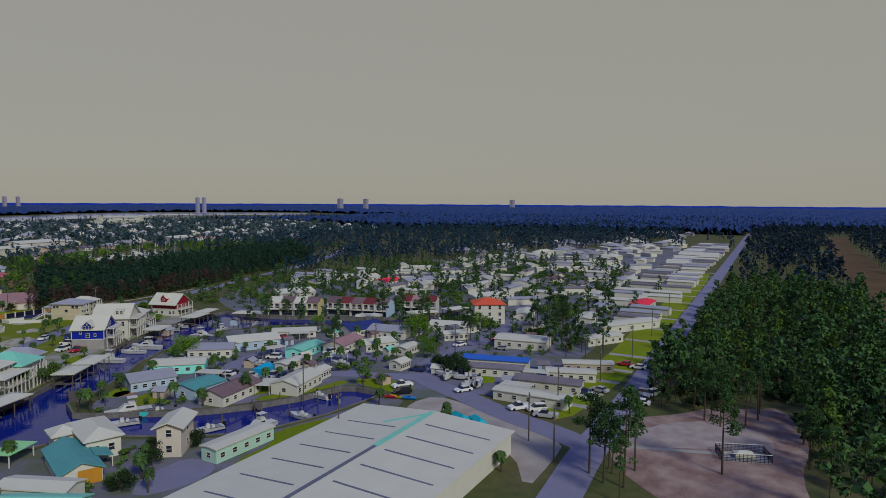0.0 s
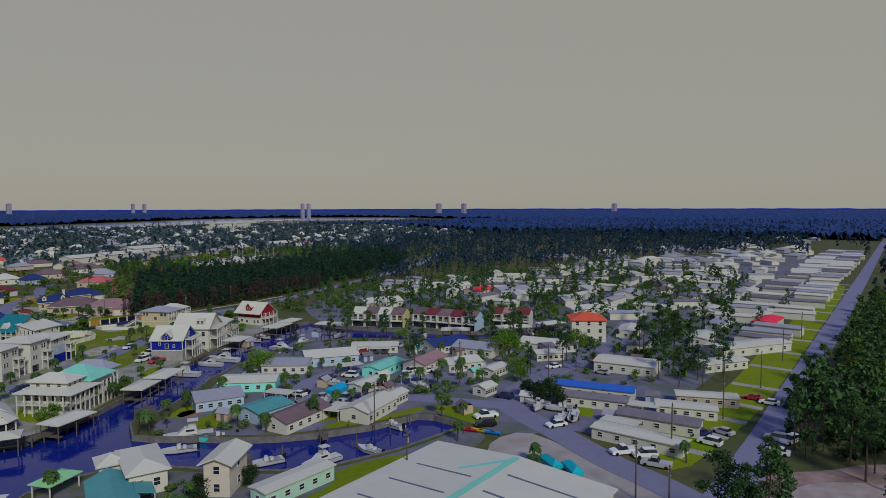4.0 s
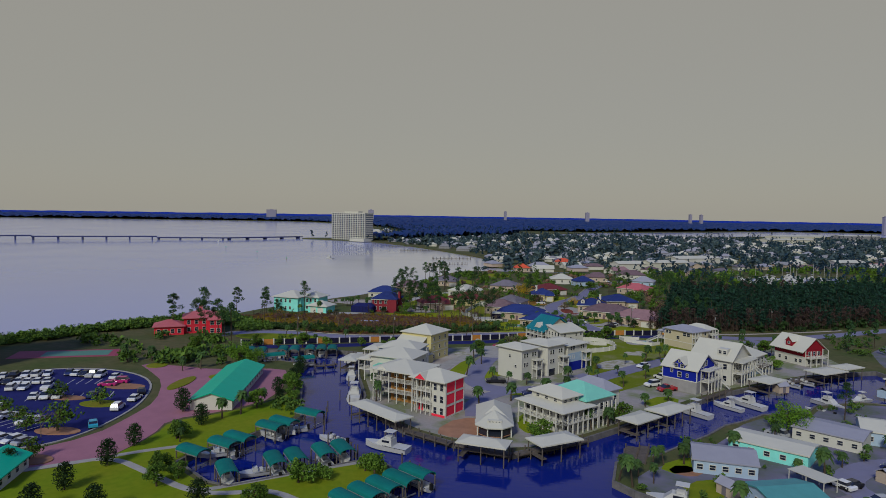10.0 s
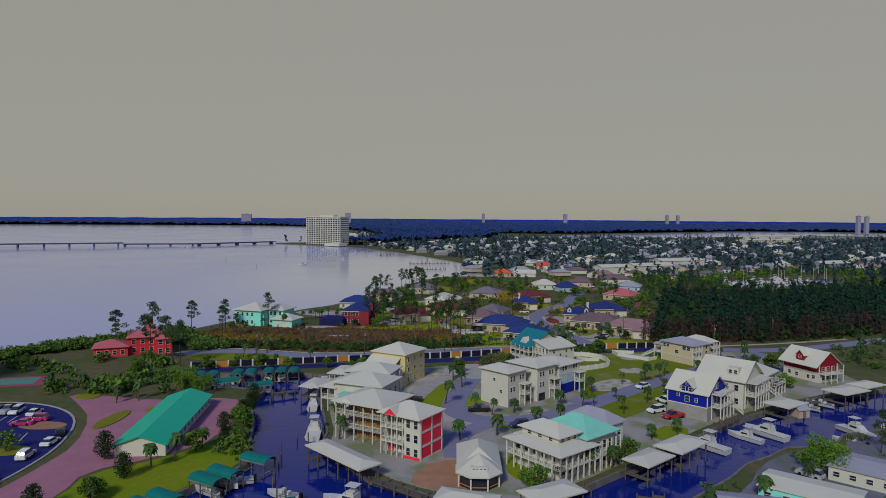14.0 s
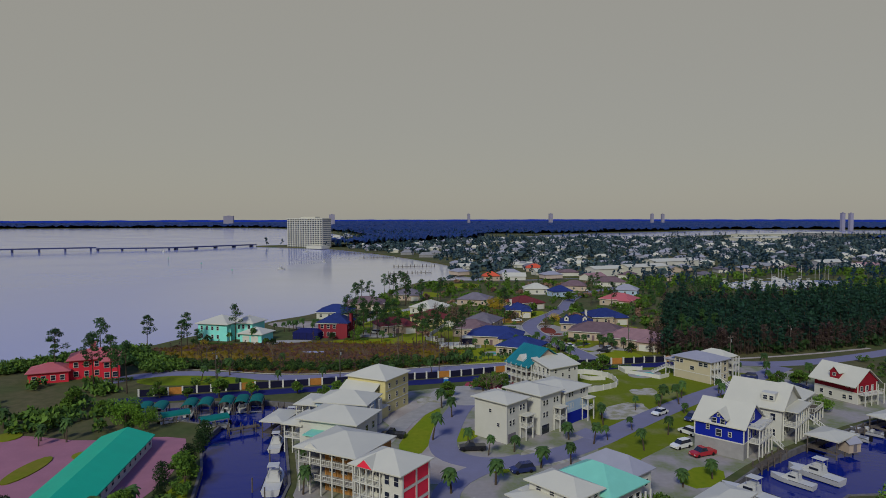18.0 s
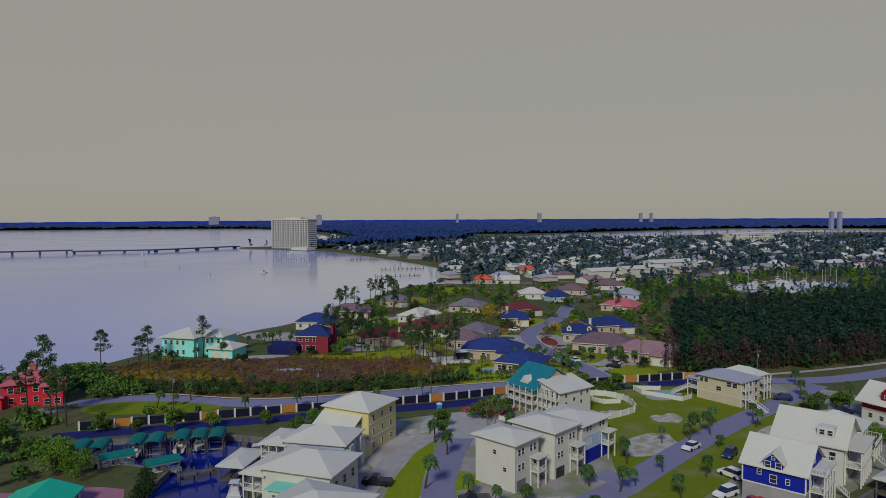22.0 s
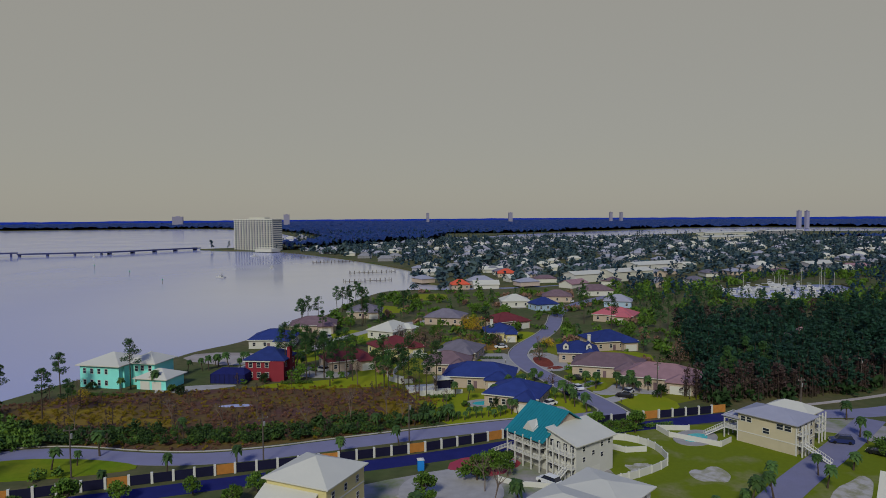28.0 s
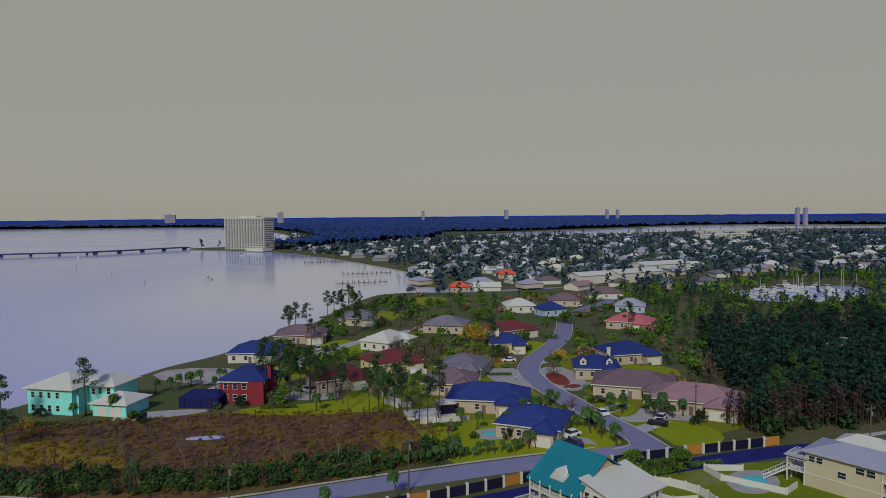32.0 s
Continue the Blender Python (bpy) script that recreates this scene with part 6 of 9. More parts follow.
acc, k = 0.0, 0
panel_d = SHARED.setdefault("pan", Solid().box(0.15, -0.04, 0.1, 3.85, 0.04, 1.9).mesh("panel"))
panel_w = SHARED.setdefault("panw", Solid().box(0.15, -0.06, 0.1, 3.85, 0.06, 2.0).mesh("panel"))
post_m = SHARED.setdefault("post", Solid().box(-0.22, -0.22, -0.1, 0.22, 0.22, 2.15).mesh("post"))
for i in range(len(FENCE) - 1):
    (ax, ay), (bx, by) = FENCE[i], FENCE[i + 1]
    d = math.hypot(bx - ax, by - ay)
    n = max(1, round(d / 4))
    for j in range(n):
        if 30 < ax + (bx - ax) * j / n < 33:
            continue
        m = pose(ax + (bx - ax) * j / n, ay + (by - ay) * j / n, 0, 0, 0, math.degrees(math.atan2(by - ay, bx - ax)))
        w_ = k % 5 == 2 or k > 44
        part("panel", panel_w if w_ else panel_d, WOODP if w_ else DARKFENCE, fence, "cedar panel" if w_ else "", m)
        part("post", post_m, TRIMW, fence, "", m)
        k += 1


def low_wall(pts, h, label, material=TRIMW, name="garden_wall"):
    t = thing(name, pts[0][0], pts[0][1], 0, 0, label, "wall")
    x0, y0 = pts[0]
    for i in range(len(pts) - 1):
        (ax, ay), (bx, by) = pts[i], pts[i + 1]
        d = math.hypot(bx - ax, by - ay)
        part("panel", Solid().box(0, -0.08, 0, d, 0.08, h), material, t, "", pose(ax - x0, ay - y0, 0, 0, 0, math.degrees(math.atan2(by - ay, bx - ax))))
        part("post", Solid().box(-0.15, -0.15, 0, 0.15, 0.15, h + 0.15), material, t, "", pose(ax - x0, ay - y0, 0))
    return t


low_wall(smooth([(35, 201), (40, 201.5), (44.5, 198), (46, 194), (45.8, 187), (42, 183.6), (36, 180), (32.6, 178.6)], 1), 1.5, "curved white garden wall")
low_wall([(36.5, 196), (39, 193.6), (43.5, 194)], 1.2, "low white inner garden wall")
low_wall([(11, 180.5), (14, 178.2), (20, 176.8)], 1.0, "white picket fence by the driveway")
low_wall([(57.6, 206.5), (50.5, 207.2), (51.5, 202.5), (60, 195.8), (63.6, 198.6)], 1.2, "white fence round the pool")
low_wall([(-14, 262), (-13, 255), (-9.6, 251.6), (-6, 252)], 1.4, "white curved garden wall in the subdivision")
POOLW = mat("pool_water", (0.02, 0.42, 0.42), 0.1, var=0.08, bump=0.0, spec=0.6)


def pool(x, y, rz, a, b, label):
    t = thing("pool", x, y, 0.05, rz, label, "pool")
    o = [(a * 1.7 * math.cos(k * math.pi / 10), b * 1.9 * math.sin(k * math.pi / 10)) for k in range(20)]
    i_ = [(a * math.cos(k * math.pi / 10), b * math.sin(k * math.pi / 10)) for k in range(20)]
    s = Solid()
    s.add([(x_, y_, 0.12) for x_, y_ in o] + [(x_, y_, 0.12) for x_, y_ in i_] + [(x_, y_, -0.05) for x_, y_ in o] + [(x_, y_, -0.05) for x_, y_ in i_],
          [(k, (k + 1) % 20, 20 + (k + 1) % 20, 20 + k) for k in range(20)] + [(40 + k, 40 + (k + 1) % 20, (k + 1) % 20, k) for k in range(20)] + [(20 + k, 20 + (k + 1) % 20, 60 + (k + 1) % 20, 60 + k) for k in range(20)])
    part("surround", s, CONCRETE, t, "pale concrete surround")
    part("water_surface", Solid().add([(x_ * 0.995, y_ * 0.995, 0.03) for x_, y_ in i_], [tuple(range(20))]), POOLW, t, "turquoise pool water")


pool(57.0, 201.5, 40, 3.6, 2.2, "turquoise swimming pool with a pale deck")
pool(12.9, 230.3, 10, 3.0, 1.9, "small turquoise pool behind a navy-roofed house")
sheet("red_patio", [smooth([(6, 190), (13, 192.5), (17, 190), (15, 186), (9, 185.6)], 1, True)], 0.05, 0.1, paint("red_paving", 0.34, 0.05, 0.06), "red paved forecourt", "patio")
sheet("tennis_court", [[(-149, 141), (-118, 150.5), (-121.5, 161), (-152.5, 151.5)]], 0.06, 0.1, paint("court_red", 0.30, 0.06, 0.10), "reddish tennis court surround", "tennis court")
sheet("court_surface", [[(-141, 145.5), (-122, 151.5), (-124.5, 158.6), (-143.5, 152.6)]], 0.08, 0.05, paint("court_green", 0.10, 0.24, 0.19), "green tennis court surface", "tennis court")
sheet("driveway", [[(26, 146), (32, 139), (35, 142), (29.5, 150)]], 0.09, 0.1, ASPHALT, "grey driveway", "driveway")
for ring in ([(40, 229), (52, 237), (56, 236), (47, 229)], [(41, 246), (47, 252), (50, 249), (42, 242)], [(30, 240), (24, 243), (25, 246), (34, 246)], [(38, 268), (46, 273), (48, 270), (40, 264)], [(33, 226), (28, 228.6), (28, 224), (34, 222)]):
    sheet("driveway", [ring], 0.07, 0.1, CONCRETE, "pale concrete driveway", "driveway")
for k in range(12):
    x0 = 160 + k * 24
    y0 = -11 + (x0 - 153) * 0.2335
    sheet("driveway", [[(x0, y0 + 2), (x0 + 2.6, y0 + 2.6), (x0 + 0.6, y0 + 14), (x0 - 2, y0 + 13.4)]], 0.08, 0.1, CONCRETE, "pale driveway across the verge", "driveway")
for x0, y0 in ((104, -16.5), (116, -14.5), (128, -13), (141, -11)):
    sheet("driveway", [[(x0, y0), (x0 + 2.4, y0 + 0.4), (x0 + 1.2, y0 + 9), (x0 - 1.2, y0 + 8.6)]], 0.08, 0.1, CONCRETE, "pale driveway across the verge", "driveway")
# sports pen in the clearing
pen = thing("fenced_pen", 97.4, -52.6, 0, -58, "small fenced enclosure with a low white roof in the clearing", "enclosure")
part("slab", Solid().box(-4.4, -2.6, 0, 4.4, 2.6, 0.12), CONCRETE, pen)
for sx, sy, ex, ey in ((-4.4, -2.6, 4.4, -2.6), (4.4, -2.6, 4.4, 2.6), (4.4, 2.6, -4.4, 2.6), (-4.4, 2.6, -4.4, -2.6)):
    s = Solid()
    for i in range(13):
        x, y = sx + (ex - sx) * i / 12, sy + (ey - sy) * i / 12
        s.bar((x, y, 0), (x, y, 1.6), 0.05, 4)
    for z in (0.2, 0.5, 0.8, 1.1, 1.4):
        s.bar((sx, sy, z), (ex, ey, z), 0.04, 4)
    part("fence_side", s, DARKFENCE, pen)
part("top_rail", Solid().bar((-4.4, -2.6, 1.62), (4.4, -2.6, 1.62), 0.07, 4).bar((-4.4, 2.6, 1.62), (4.4, 2.6, 1.62), 0.07, 4), TRIMW, pen, "white top rail")
part("boat_cover", Solid().hip(-1.6, -1.0, 1.8, 1.0, 0.9, 1.4, 0.1, 0.6), OFFWHITE, pen, "pale covered trailer")
sheet("slab_strip", [[(87.6, -34), (95.2, -48.3), (96.5, -47.7), (88.9, -33.4)]], 0.08, 0.1, CONCRETE, "pale concrete strip in the clearing", "path")

# ---- warehouse roof details ----
wt = None
for o in scene.objects:
    if o.name.startswith("warehouse"):
        wt = o
LINEB = mat("roof_sealant", (0.13, 0.14, 0.20), 0.7, var=0.2)
slope = (5.6 - 4.5) / 17


def roof_strip(x0, y0, x1, y1, w, material, label):
    z0, z1 = 5.66 - slope * abs(y0), 5.66 - slope * abs(y1)
    dx, dy = x1 - x0, y1 - y0
    d = math.hypot(dx, dy)
    nx, ny = -dy / d * w / 2, dx / d * w / 2
    v = [(x0 + nx, y0 + ny, z0), (x1 + nx, y1 + ny, z1), (x1 - nx, y1 - ny, z1), (x0 - nx, y0 - ny, z0)]
    v += [(a, b, c - 0.05) for a, b, c in v]
    part("roof_seam", Solid().add(v, [(3, 2, 1, 0), (4, 5, 6, 7), (1, 5, 4, 0), (2, 6, 5, 1), (3, 7, 6, 2), (0, 4, 7, 3)]), material, wt, label)


roof_strip(-25, 0.05, 10, 0.05, 0.8, LINEB, "dark ridge sealant")
roof_strip(10, 0.05, 30.8, 0.05, 1.3, CYANR, "aqua ridge sheet")
roof_strip(29.0, 0.4, 22.0, 6.0, 0.9, CYANR, "aqua patch")
for k in range(7):
    x = 24 - 7.2 * k
    roof_strip(x, -2.2, x + 0.4, -15.5, 0.45, LINEB, "dark roof seam")
    roof_strip(x - 4, 2.2, x - 3.6, 13.5, 0.4, LINEB, "dark roof seam")

# ---- vehicles ----
WHEEL = Solid().bar((-0.12, 0, 0), (0.12, 0, 0), 0.34, 10).mesh("wheel")
WHEEL.materials.append(BLACK)


def car(x, y, rz, color, label, style="sedan"):
    t = thing("car", x, y, 0.11, rz, label, "car", "parked cars")
    L, W = (4.7, 1.85) if style != "pickup" else (5.6, 1.95)
    hood = 0.95 if style == "sedan" else 1.1
    s = Solid()
    prof = [(-L / 2, 0.35), (-L / 2, hood - 0.1), (-L / 2 + 0.3, hood), (L / 2 - 0.9, hood - 0.05), (L / 2 - 0.1, hood - 0.25), (L / 2, 0.4), (L / 2 - 0.2, 0.28), (-L / 2 + 0.2, 0.28)]
    k = len(prof)
    s.v += [(-W / 2, a, b) for a, b in prof] + [(W / 2, a, b) for a, b in prof]
    s.f += [tuple(range(k)), tuple(range(k, 2 * k))[::-1]] + [(i + k, (i + 1) % k + k, (i + 1) % k, i) for i in range(k)]
    part("body", s, color, t)
    a, b, top = {"sedan": (-1.6, 1.1, 1.42), "suv": (-2.2, 1.2, 1.75), "pickup": (-0.6, 1.5, 1.8)}[style]
    g = Solid()
    w = W / 2 - 0.08
    g.add([(-w, a, hood - 0.03), (w, a, hood - 0.03), (w, b, hood - 0.05), (-w, b, hood - 0.05), (-w + 0.15, a + 0.35, top), (w - 0.15, a + 0.35, top), (w - 0.15, b - 0.75, top), (-w + 0.15, b - 0.75, top)],
          [(3, 2, 1, 0), (4, 5, 6, 7), (0, 1, 5, 4), (1, 2, 6, 5), (2, 3, 7, 6), (3, 0, 4, 7)])
    part("glazing", g, PANE, t, "dark glass")
    part("roof", Solid().box(-w + 0.14, a + 0.34, top - 0.02, w - 0.14, b - 0.74, top + 0.04), color, t)
    for px in (-W / 2 + 0.08, W / 2 - 0.08):
        for py in (-L / 2 + 0.9, L / 2 - 0.95):
            part("wheel", WHEEL, BLACK, t, "", pose(px, py, 0.34))
        part("headlight", Solid().box(px * 0.75 - 0.16, L / 2 - 0.1, 0.55, px * 0.75 + 0.16, L / 2 + 0.01, 0.7), TRIMW, t)
    return t


PAINTS = [("white", (0.75, 0.75, 0.75)), ("silver", (0.40, 0.41, 0.44)), ("dark blue", (0.02, 0.03, 0.12)), ("black", (0.015, 0.015, 0.02)), ("red", (0.40, 0.02, 0.03)), ("turquoise", (0.03, 0.35, 0.50)), ("magenta", (0.50, 0.03, 0.20))]
CARS = {}
park = {}
spots = {0: [], 1: [], 2: [], 3: [], 4: [], 5: [], 6: []}
RNG = random.Random(4)


def put_car(x, y, rz, c, style="sedan"):
    key = (c, style)
    if key not in CARS:
        nm, col = PAINTS[c]
        CARS[key] = car(x, y, rz, mat("car_paint_" + nm.replace(" ", "_"), col, 0.25, 0.1, 0.05, 0.5, 0.0, 0.6), f"{nm} parked {style} on the pavement", style)
    else:
        copy_thing(CARS[key], pose(x, y, 0.11, 0, 0, rz))


def car_row(x0, y0, x1, y1, n, turn, fill=0.9, whites=0.75):
    for i in range(n):
        if RNG.random() < fill:
            u = (i + 0.5) / n
            c = 0 if RNG.random() < whites else RNG.choice((1, 2, 3, 1, 2))
            put_car(x0 + (x1 - x0) * u, y0 + (y1 - y0) * u, turn + RNG.uniform(-3, 3) + RNG.choice((0, 180)), c, RNG.choice(("sedan", "suv", "sedan", "pickup")))


car_row(-139, 118, -116, 126.5, 9, 20)
car_row(-116, 126, -101, 124, 6, 8, 0.6, 0.4)
car_row(-137.5, 112, -116, 117.5, 9, 20)
car_row(-134, 106.5, -112, 112, 8, 20, 0.8)
car_row(-112, 103, -96, 106.5, 6, 20, 0.6)
car_row(-128, 97.5, -112, 92.5, 6, -15, 0.6)
car_row(-112, 91, -97, 85, 6, -20, 0.4)
car_row(-106, 77, -89, 73.5, 6, -14, 0.95, 0.8)
for x, y, rz, c, st in ((-83.6, 85.5, 35, 5, "sedan"), (-85.4, 97.7, 10, 0, "suv"), (-85.6, 105.3, 5, 0, "sedan"), (-87.3, 111.1, 30, 3, "sedan"), (-99.8, 116.4, 100, 6, "sedan"), (-98.4, 119.6, 100, 6, "suv"), (-105.3, 80, 75, 4, "sedan"),
                        (93.5, -4.7, 60, 0, "pickup"), (95.0, -8.4, 50, 0, "suv"), (110.6, -13.5, 5, 0, "suv"), (118.6, -12.4, -5, 1, "sedan"), (123.5, -24.0, 75, 0, "suv"), (127, -24, 75, 3, "suv"), (148.0, -6.0, 10, 4, "sedan"),
                        (114, -9.6, 60, 2, "sedan"), (92.6, -12.2, 20, 1, "pickup"), (152, 43, 60, 6, "sedan"), (136, 47, 80, 0, "sedan"), (88.7, 28.4, 70, 0, "pickup"), (84.6, 24.4, 60, 3, "suv"), (100.6, 71, 85, 0, "suv"), (104.4, 68.6, 80, 0, "sedan"),
                        (147.8, 62, 60, 4, "sedan"), (150, 58.5, 60, 3, "sedan"), (49.5, 160.6, 130, 0, "sedan"), (55.7, 156.4, 140, 2, "suv"), (47.1, 137.7, 120, 0, "suv"), (50.0, 133.4, 115, 4, "pickup"), (51.6, 146.2, 30, 0, "suv"), (3.4, 135.2, 95, 3, "pickup"),
                        (12.7, 123.8, 110, 2, "suv"), (20.0, 178.6, 40, 0, "suv"), (12.6, 187.6, 80, 0, "sedan"), (86.6, 196.6, 70, 2, "suv"), (90, 189.6, 40, 3, "sedan"), (94.6, 183.8, 110, 2, "pickup"), (-14.0, 142.6, 80, 3, "pickup"), (-7.2, 126, 35, 1, "sedan"),
                        (37.5, 236.6, 40, 2, "sedan"), (51.4, 233.8, 60, 3, "sedan"), (28.6, 221.6, 30, 2, "suv"), (42.6, 253.4, 60, 3, "sedan"), (104.8, 101.8, 50, 4, "sedan"), (66.5, 72.0, 120, 3, "sedan"), (68, 66, 100, 1, "sedan"), (74, 62, 60, 2, "pickup")):
    put_car(x, y, rz, c, st)
# stall lines
s = Solid()
for x0, y0, x1, y1, n in ((-116, 90, -93, 82, 10), (-112, 103, -92, 110, 9), (-128, 97, -112, 92, 7), (-112, 119, -98, 122, 6)):
    for i in range(n):
        x, y = x0 + (x1 - x0) * i / n, y0 + (y1 - y0) * i / n
        dx, dy = -(y1 - y0), (x1 - x0)
        d = math.hypot(dx, dy)
        dx, dy = dx / d * 2.6, dy / d * 2.6
        ox, oy = dy / 2.6 * 0.09, -dx / 2.6 * 0.09
        s.add([(x - dx + ox, y - dy + oy, 0.072), (x + dx + ox, y + dy + oy, 0.072), (x + dx - ox, y + dy - oy, 0.072), (x - dx - ox, y - dy - oy, 0.072)], [(0, 1, 2, 3) if ox * dy - oy * dx < 0 else (3, 2, 1, 0)])
structure("stall_lines", s, TRIMW, "white painted parking stall lines", "marking")


def utility_pole(x, y, h=10.0):
    t = thing("utility_pole", x, y, 0, 20, "weathered timber utility pole with crossarm", "utility pole", "utility poles")
    part("pole", Solid().bar((0, 0, -0.5), (0, 0, h), 0.16, 8, 0.11), WOODD, t)
    part("crossarm", Solid().box(-1.1, -0.06, h - 0.9, 1.1, 0.06, h - 0.75), WOODD, t)
    for px in (-0.9, 0, 0.9):
        part("insulator", Solid().bar((px, 0, h - 0.75), (px, 0, h - 0.5), 0.06, 6), CONCRETE, t)
    part("transformer", Solid().bar((0.28, 0, h - 2.4), (0.28, 0, h - 1.5), 0.22, 8), ALU, t)
    return t


pole0 = utility_pole(88, 214)
for x, y in ((101, -10.5), (78, -17), (128, -8), (160, -3), (-70, 186), (-35, 191.5), (-6, 201), (118, 236), (150, 252), (66, 34 + 6), (72.5, -26), (110, 60), (125, 40), (53, 12), (195, 5), (235, 14), (60, 233)):
    copy_thing(pole0, pose(x, y, 0, 0, 0, 20))
toilet = thing("portable_toilet", -3.5, 186.5, 0, 10, "bright blue portable toilet on the lot", "portable toilet")
part("cabin", Solid().box(-0.6, -0.6, 0, 0.6, 0.6, 2.1), mat("blue_plastic", (0.02, 0.22, 0.65), 0.5, var=0.1), toilet)
part("lid", Solid().hip(-0.6, -0.6, 0.6, 0.6, 2.15, 2.45, 0.08, 0.06), TRIMW, toilet)
part("door", Solid().box(-0.4, -0.64, 0.1, 0.4, -0.6, 1.95), mat("blue_plastic", (0.02, 0.22, 0.65)), toilet)
tent = thing("canvas_cover", 74, 67.5, 0, 20, "bright blue tarpaulin over a parked boat", "tarpaulin")
part("cover", Solid().hip(-3, -1.4, 3, 1.4, 1.7, 2.7, 0.1, 1.6), mat("blue_tarpaulin", (0.01, 0.34, 0.62), 0.6, var=0.2, scale=0.8), tent)

# ---- subdivision: lots, kerbs, planting ----
KERB = mat("pale_kerb", (0.44, 0.42, 0.38), 0.85, var=0.2, scale=0.5)
MULCH = mat("red_mulch", (0.26, 0.06, 0.04), 0.95, var=0.35, scale=0.8)
ORANGEG = mat("orange_pine_straw", (0.42, 0.22, 0.04), 0.95, var=0.35, scale=0.3)


LOTS = [[(-150, 139), (-116, 149), (-120, 163), (-154, 153)], [(-97, 189), (-90, 196), (-72, 196), (-56, 190.5), (-70, 186), (-88, 184)], [(-118, 160), (-104, 162), (-104, 186), (-112, 188), (-124, 176)]]


def kerb(line, width=0.35, z=0.16, label="pale concrete kerb along the street"):
    sheet("kerb", [strip(line, width, 2)], z, 0.2, KERB, label, "kerb")


kerb([(48.8, 217.6), (48.1, 223.1), (45.7, 233), (42.1, 244), (38.4, 257.7), (35.4, 267.5), (33.6, 280), (34, 290), (39.2, 304.6)])
kerb([(36.6, 219.4), (40.2, 220.6), (41.6, 223.4), (39.1, 231.5), (35.5, 242), (31.6, 256), (28.6, 266), (26.8, 280), (27.2, 292), (32.8, 307.5), (44.3, 328.6), (52.6, 351), (60.2, 383)])
kerb([(39.2, 304.6), (50.6, 325.4), (59.3, 349), (66.8, 381)])
kerb([(-96, 201.5), (-80, 204.3), (-58, 198.3), (-40, 199.3), (-20, 206.3), (10, 215.3), (33, 220.4)], 0.3)
for ring, lab in (([(39.0, 257.6), (41.4, 249.6), (43.9, 242), (47.3, 240.6), (52.1, 249.6), (44.6, 260.4)], "bright green front lawn"), ([(47.4, 234.2), (49.2, 226), (50.6, 219.4), (59.3, 219.6), (64, 226.3), (62, 234.8), (54, 237)], "yellow-green front lawn"),
                  ([(18.6, 288), (25.0, 288.4), (26.4, 278.6), (19, 277.6)], "bright green hedged lawn"), ([(18.5, 271.5), (23.6, 273.4), (26.4, 266.4), (19.5, 263.8)], "bright green lawn inside a curved drive"),
                  ([(1, 213.4), (9, 215), (24, 218.6), (36.4, 220.4), (40.4, 223.6), (38, 231), (34.4, 241.6), (30, 243.6), (18, 240), (6, 240), (-4, 236)], "yellow-green garden lawn"),
                  ([(38, 306), (47, 326), (40, 336), (30, 328), (33, 314)], "green lawn beside the street"), ([(-14.7, 440), (11.3, 437), (13, 472), (-10.6, 467)], "green open lot by the bay"),
                  ([(-49, 254), (-35, 256), (-20, 262), (-10, 262), (-8, 250), (-30, 247), (-52, 249)], "yellow-green back lawn"), ([(-60, 274), (-40, 280), (-36, 300), (-48, 304), (-58, 292)], "green lawn by the shore houses"),
                  ([(-40, 305), (-22, 318), (-24, 336), (-36, 345), (-44, 326)], "yellow-green lawn by the shore houses"), ([(56, 276), (74, 272), (78, 290), (60, 293)], "green back garden lawn"),
                  ([(-40, 392), (-18, 388), (-8, 400), (-22, 420), (-36, 416)], "green lawn by the bay")):
    LOTS.append(smooth(ring, 1, True))
    sheet("front_lawn", [smooth(ring, 1, True)], 0.062, 0.1, FRONTLAWN, lab, "lawn")
for ring, lab in (([(43.6, 240.6), (46.2, 235.4), (54, 238), (62, 235.6), (63, 240), (53.4, 249), (47.6, 240.2)], "broad pale concrete driveway"), ([(15.5, 291.5), (29.8, 291), (29, 263), (20, 261), (14.6, 268), (21.5, 274.6), (17.6, 276)], "pale curved concrete driveway"),
                  ([(-33, 259), (-24, 262), (-32, 276), (-45, 275), (-46, 264)], "pale concrete forecourt of the brick house"), ([(34, 292), (44.4, 291), (45.2, 268), (38.6, 263), (34, 268), (33, 280)], "pale concrete driveway loop"),
                  ([(-24, 330), (-12, 330), (-10, 346), (-22, 348)], "pale paved court of a white house"), ([(30, 300), (37, 296), (40, 300), (33, 305)], "pale concrete driveway"), ([(44, 400), (60, 408), (76, 414), (74, 420), (46, 420)], "pale paved drive"),
                  ([(-78, 244), (-62, 249), (-56, 253), (-66, 254), (-80, 250)], "grey paved drive of the mansion")):
    LOTS.append(smooth(ring, 1, True))
    sheet("driveway", [smooth(ring, 1, True)], 0.066, 0.1, CONCRETE, lab, "driveway")
road("road_9", [(-66, 262), (-58, 284), (-46, 294), (-41, 314), (-30, 334), (-18, 352), (0, 366), (20, 372)], 5.0, CONCRETE, "pale concrete lane to the shore houses", 0.07)
sheet("mulch_bed", [smooth([(34.6, 285), (34.4, 272.4), (37.4, 269), (40.6, 272), (40, 284)], 2, True)], 0.12, 0.12, MULCH, "red mulch island with a bare tree", "mulch bed")
sheet("mulch_bed", [smooth([(36, 268), (38.8, 266), (43, 268.4), (41, 271.4)], 2, True)], 0.12, 0.12, MULCH, "red-brown mulch bed beside the driveway", "mulch bed")
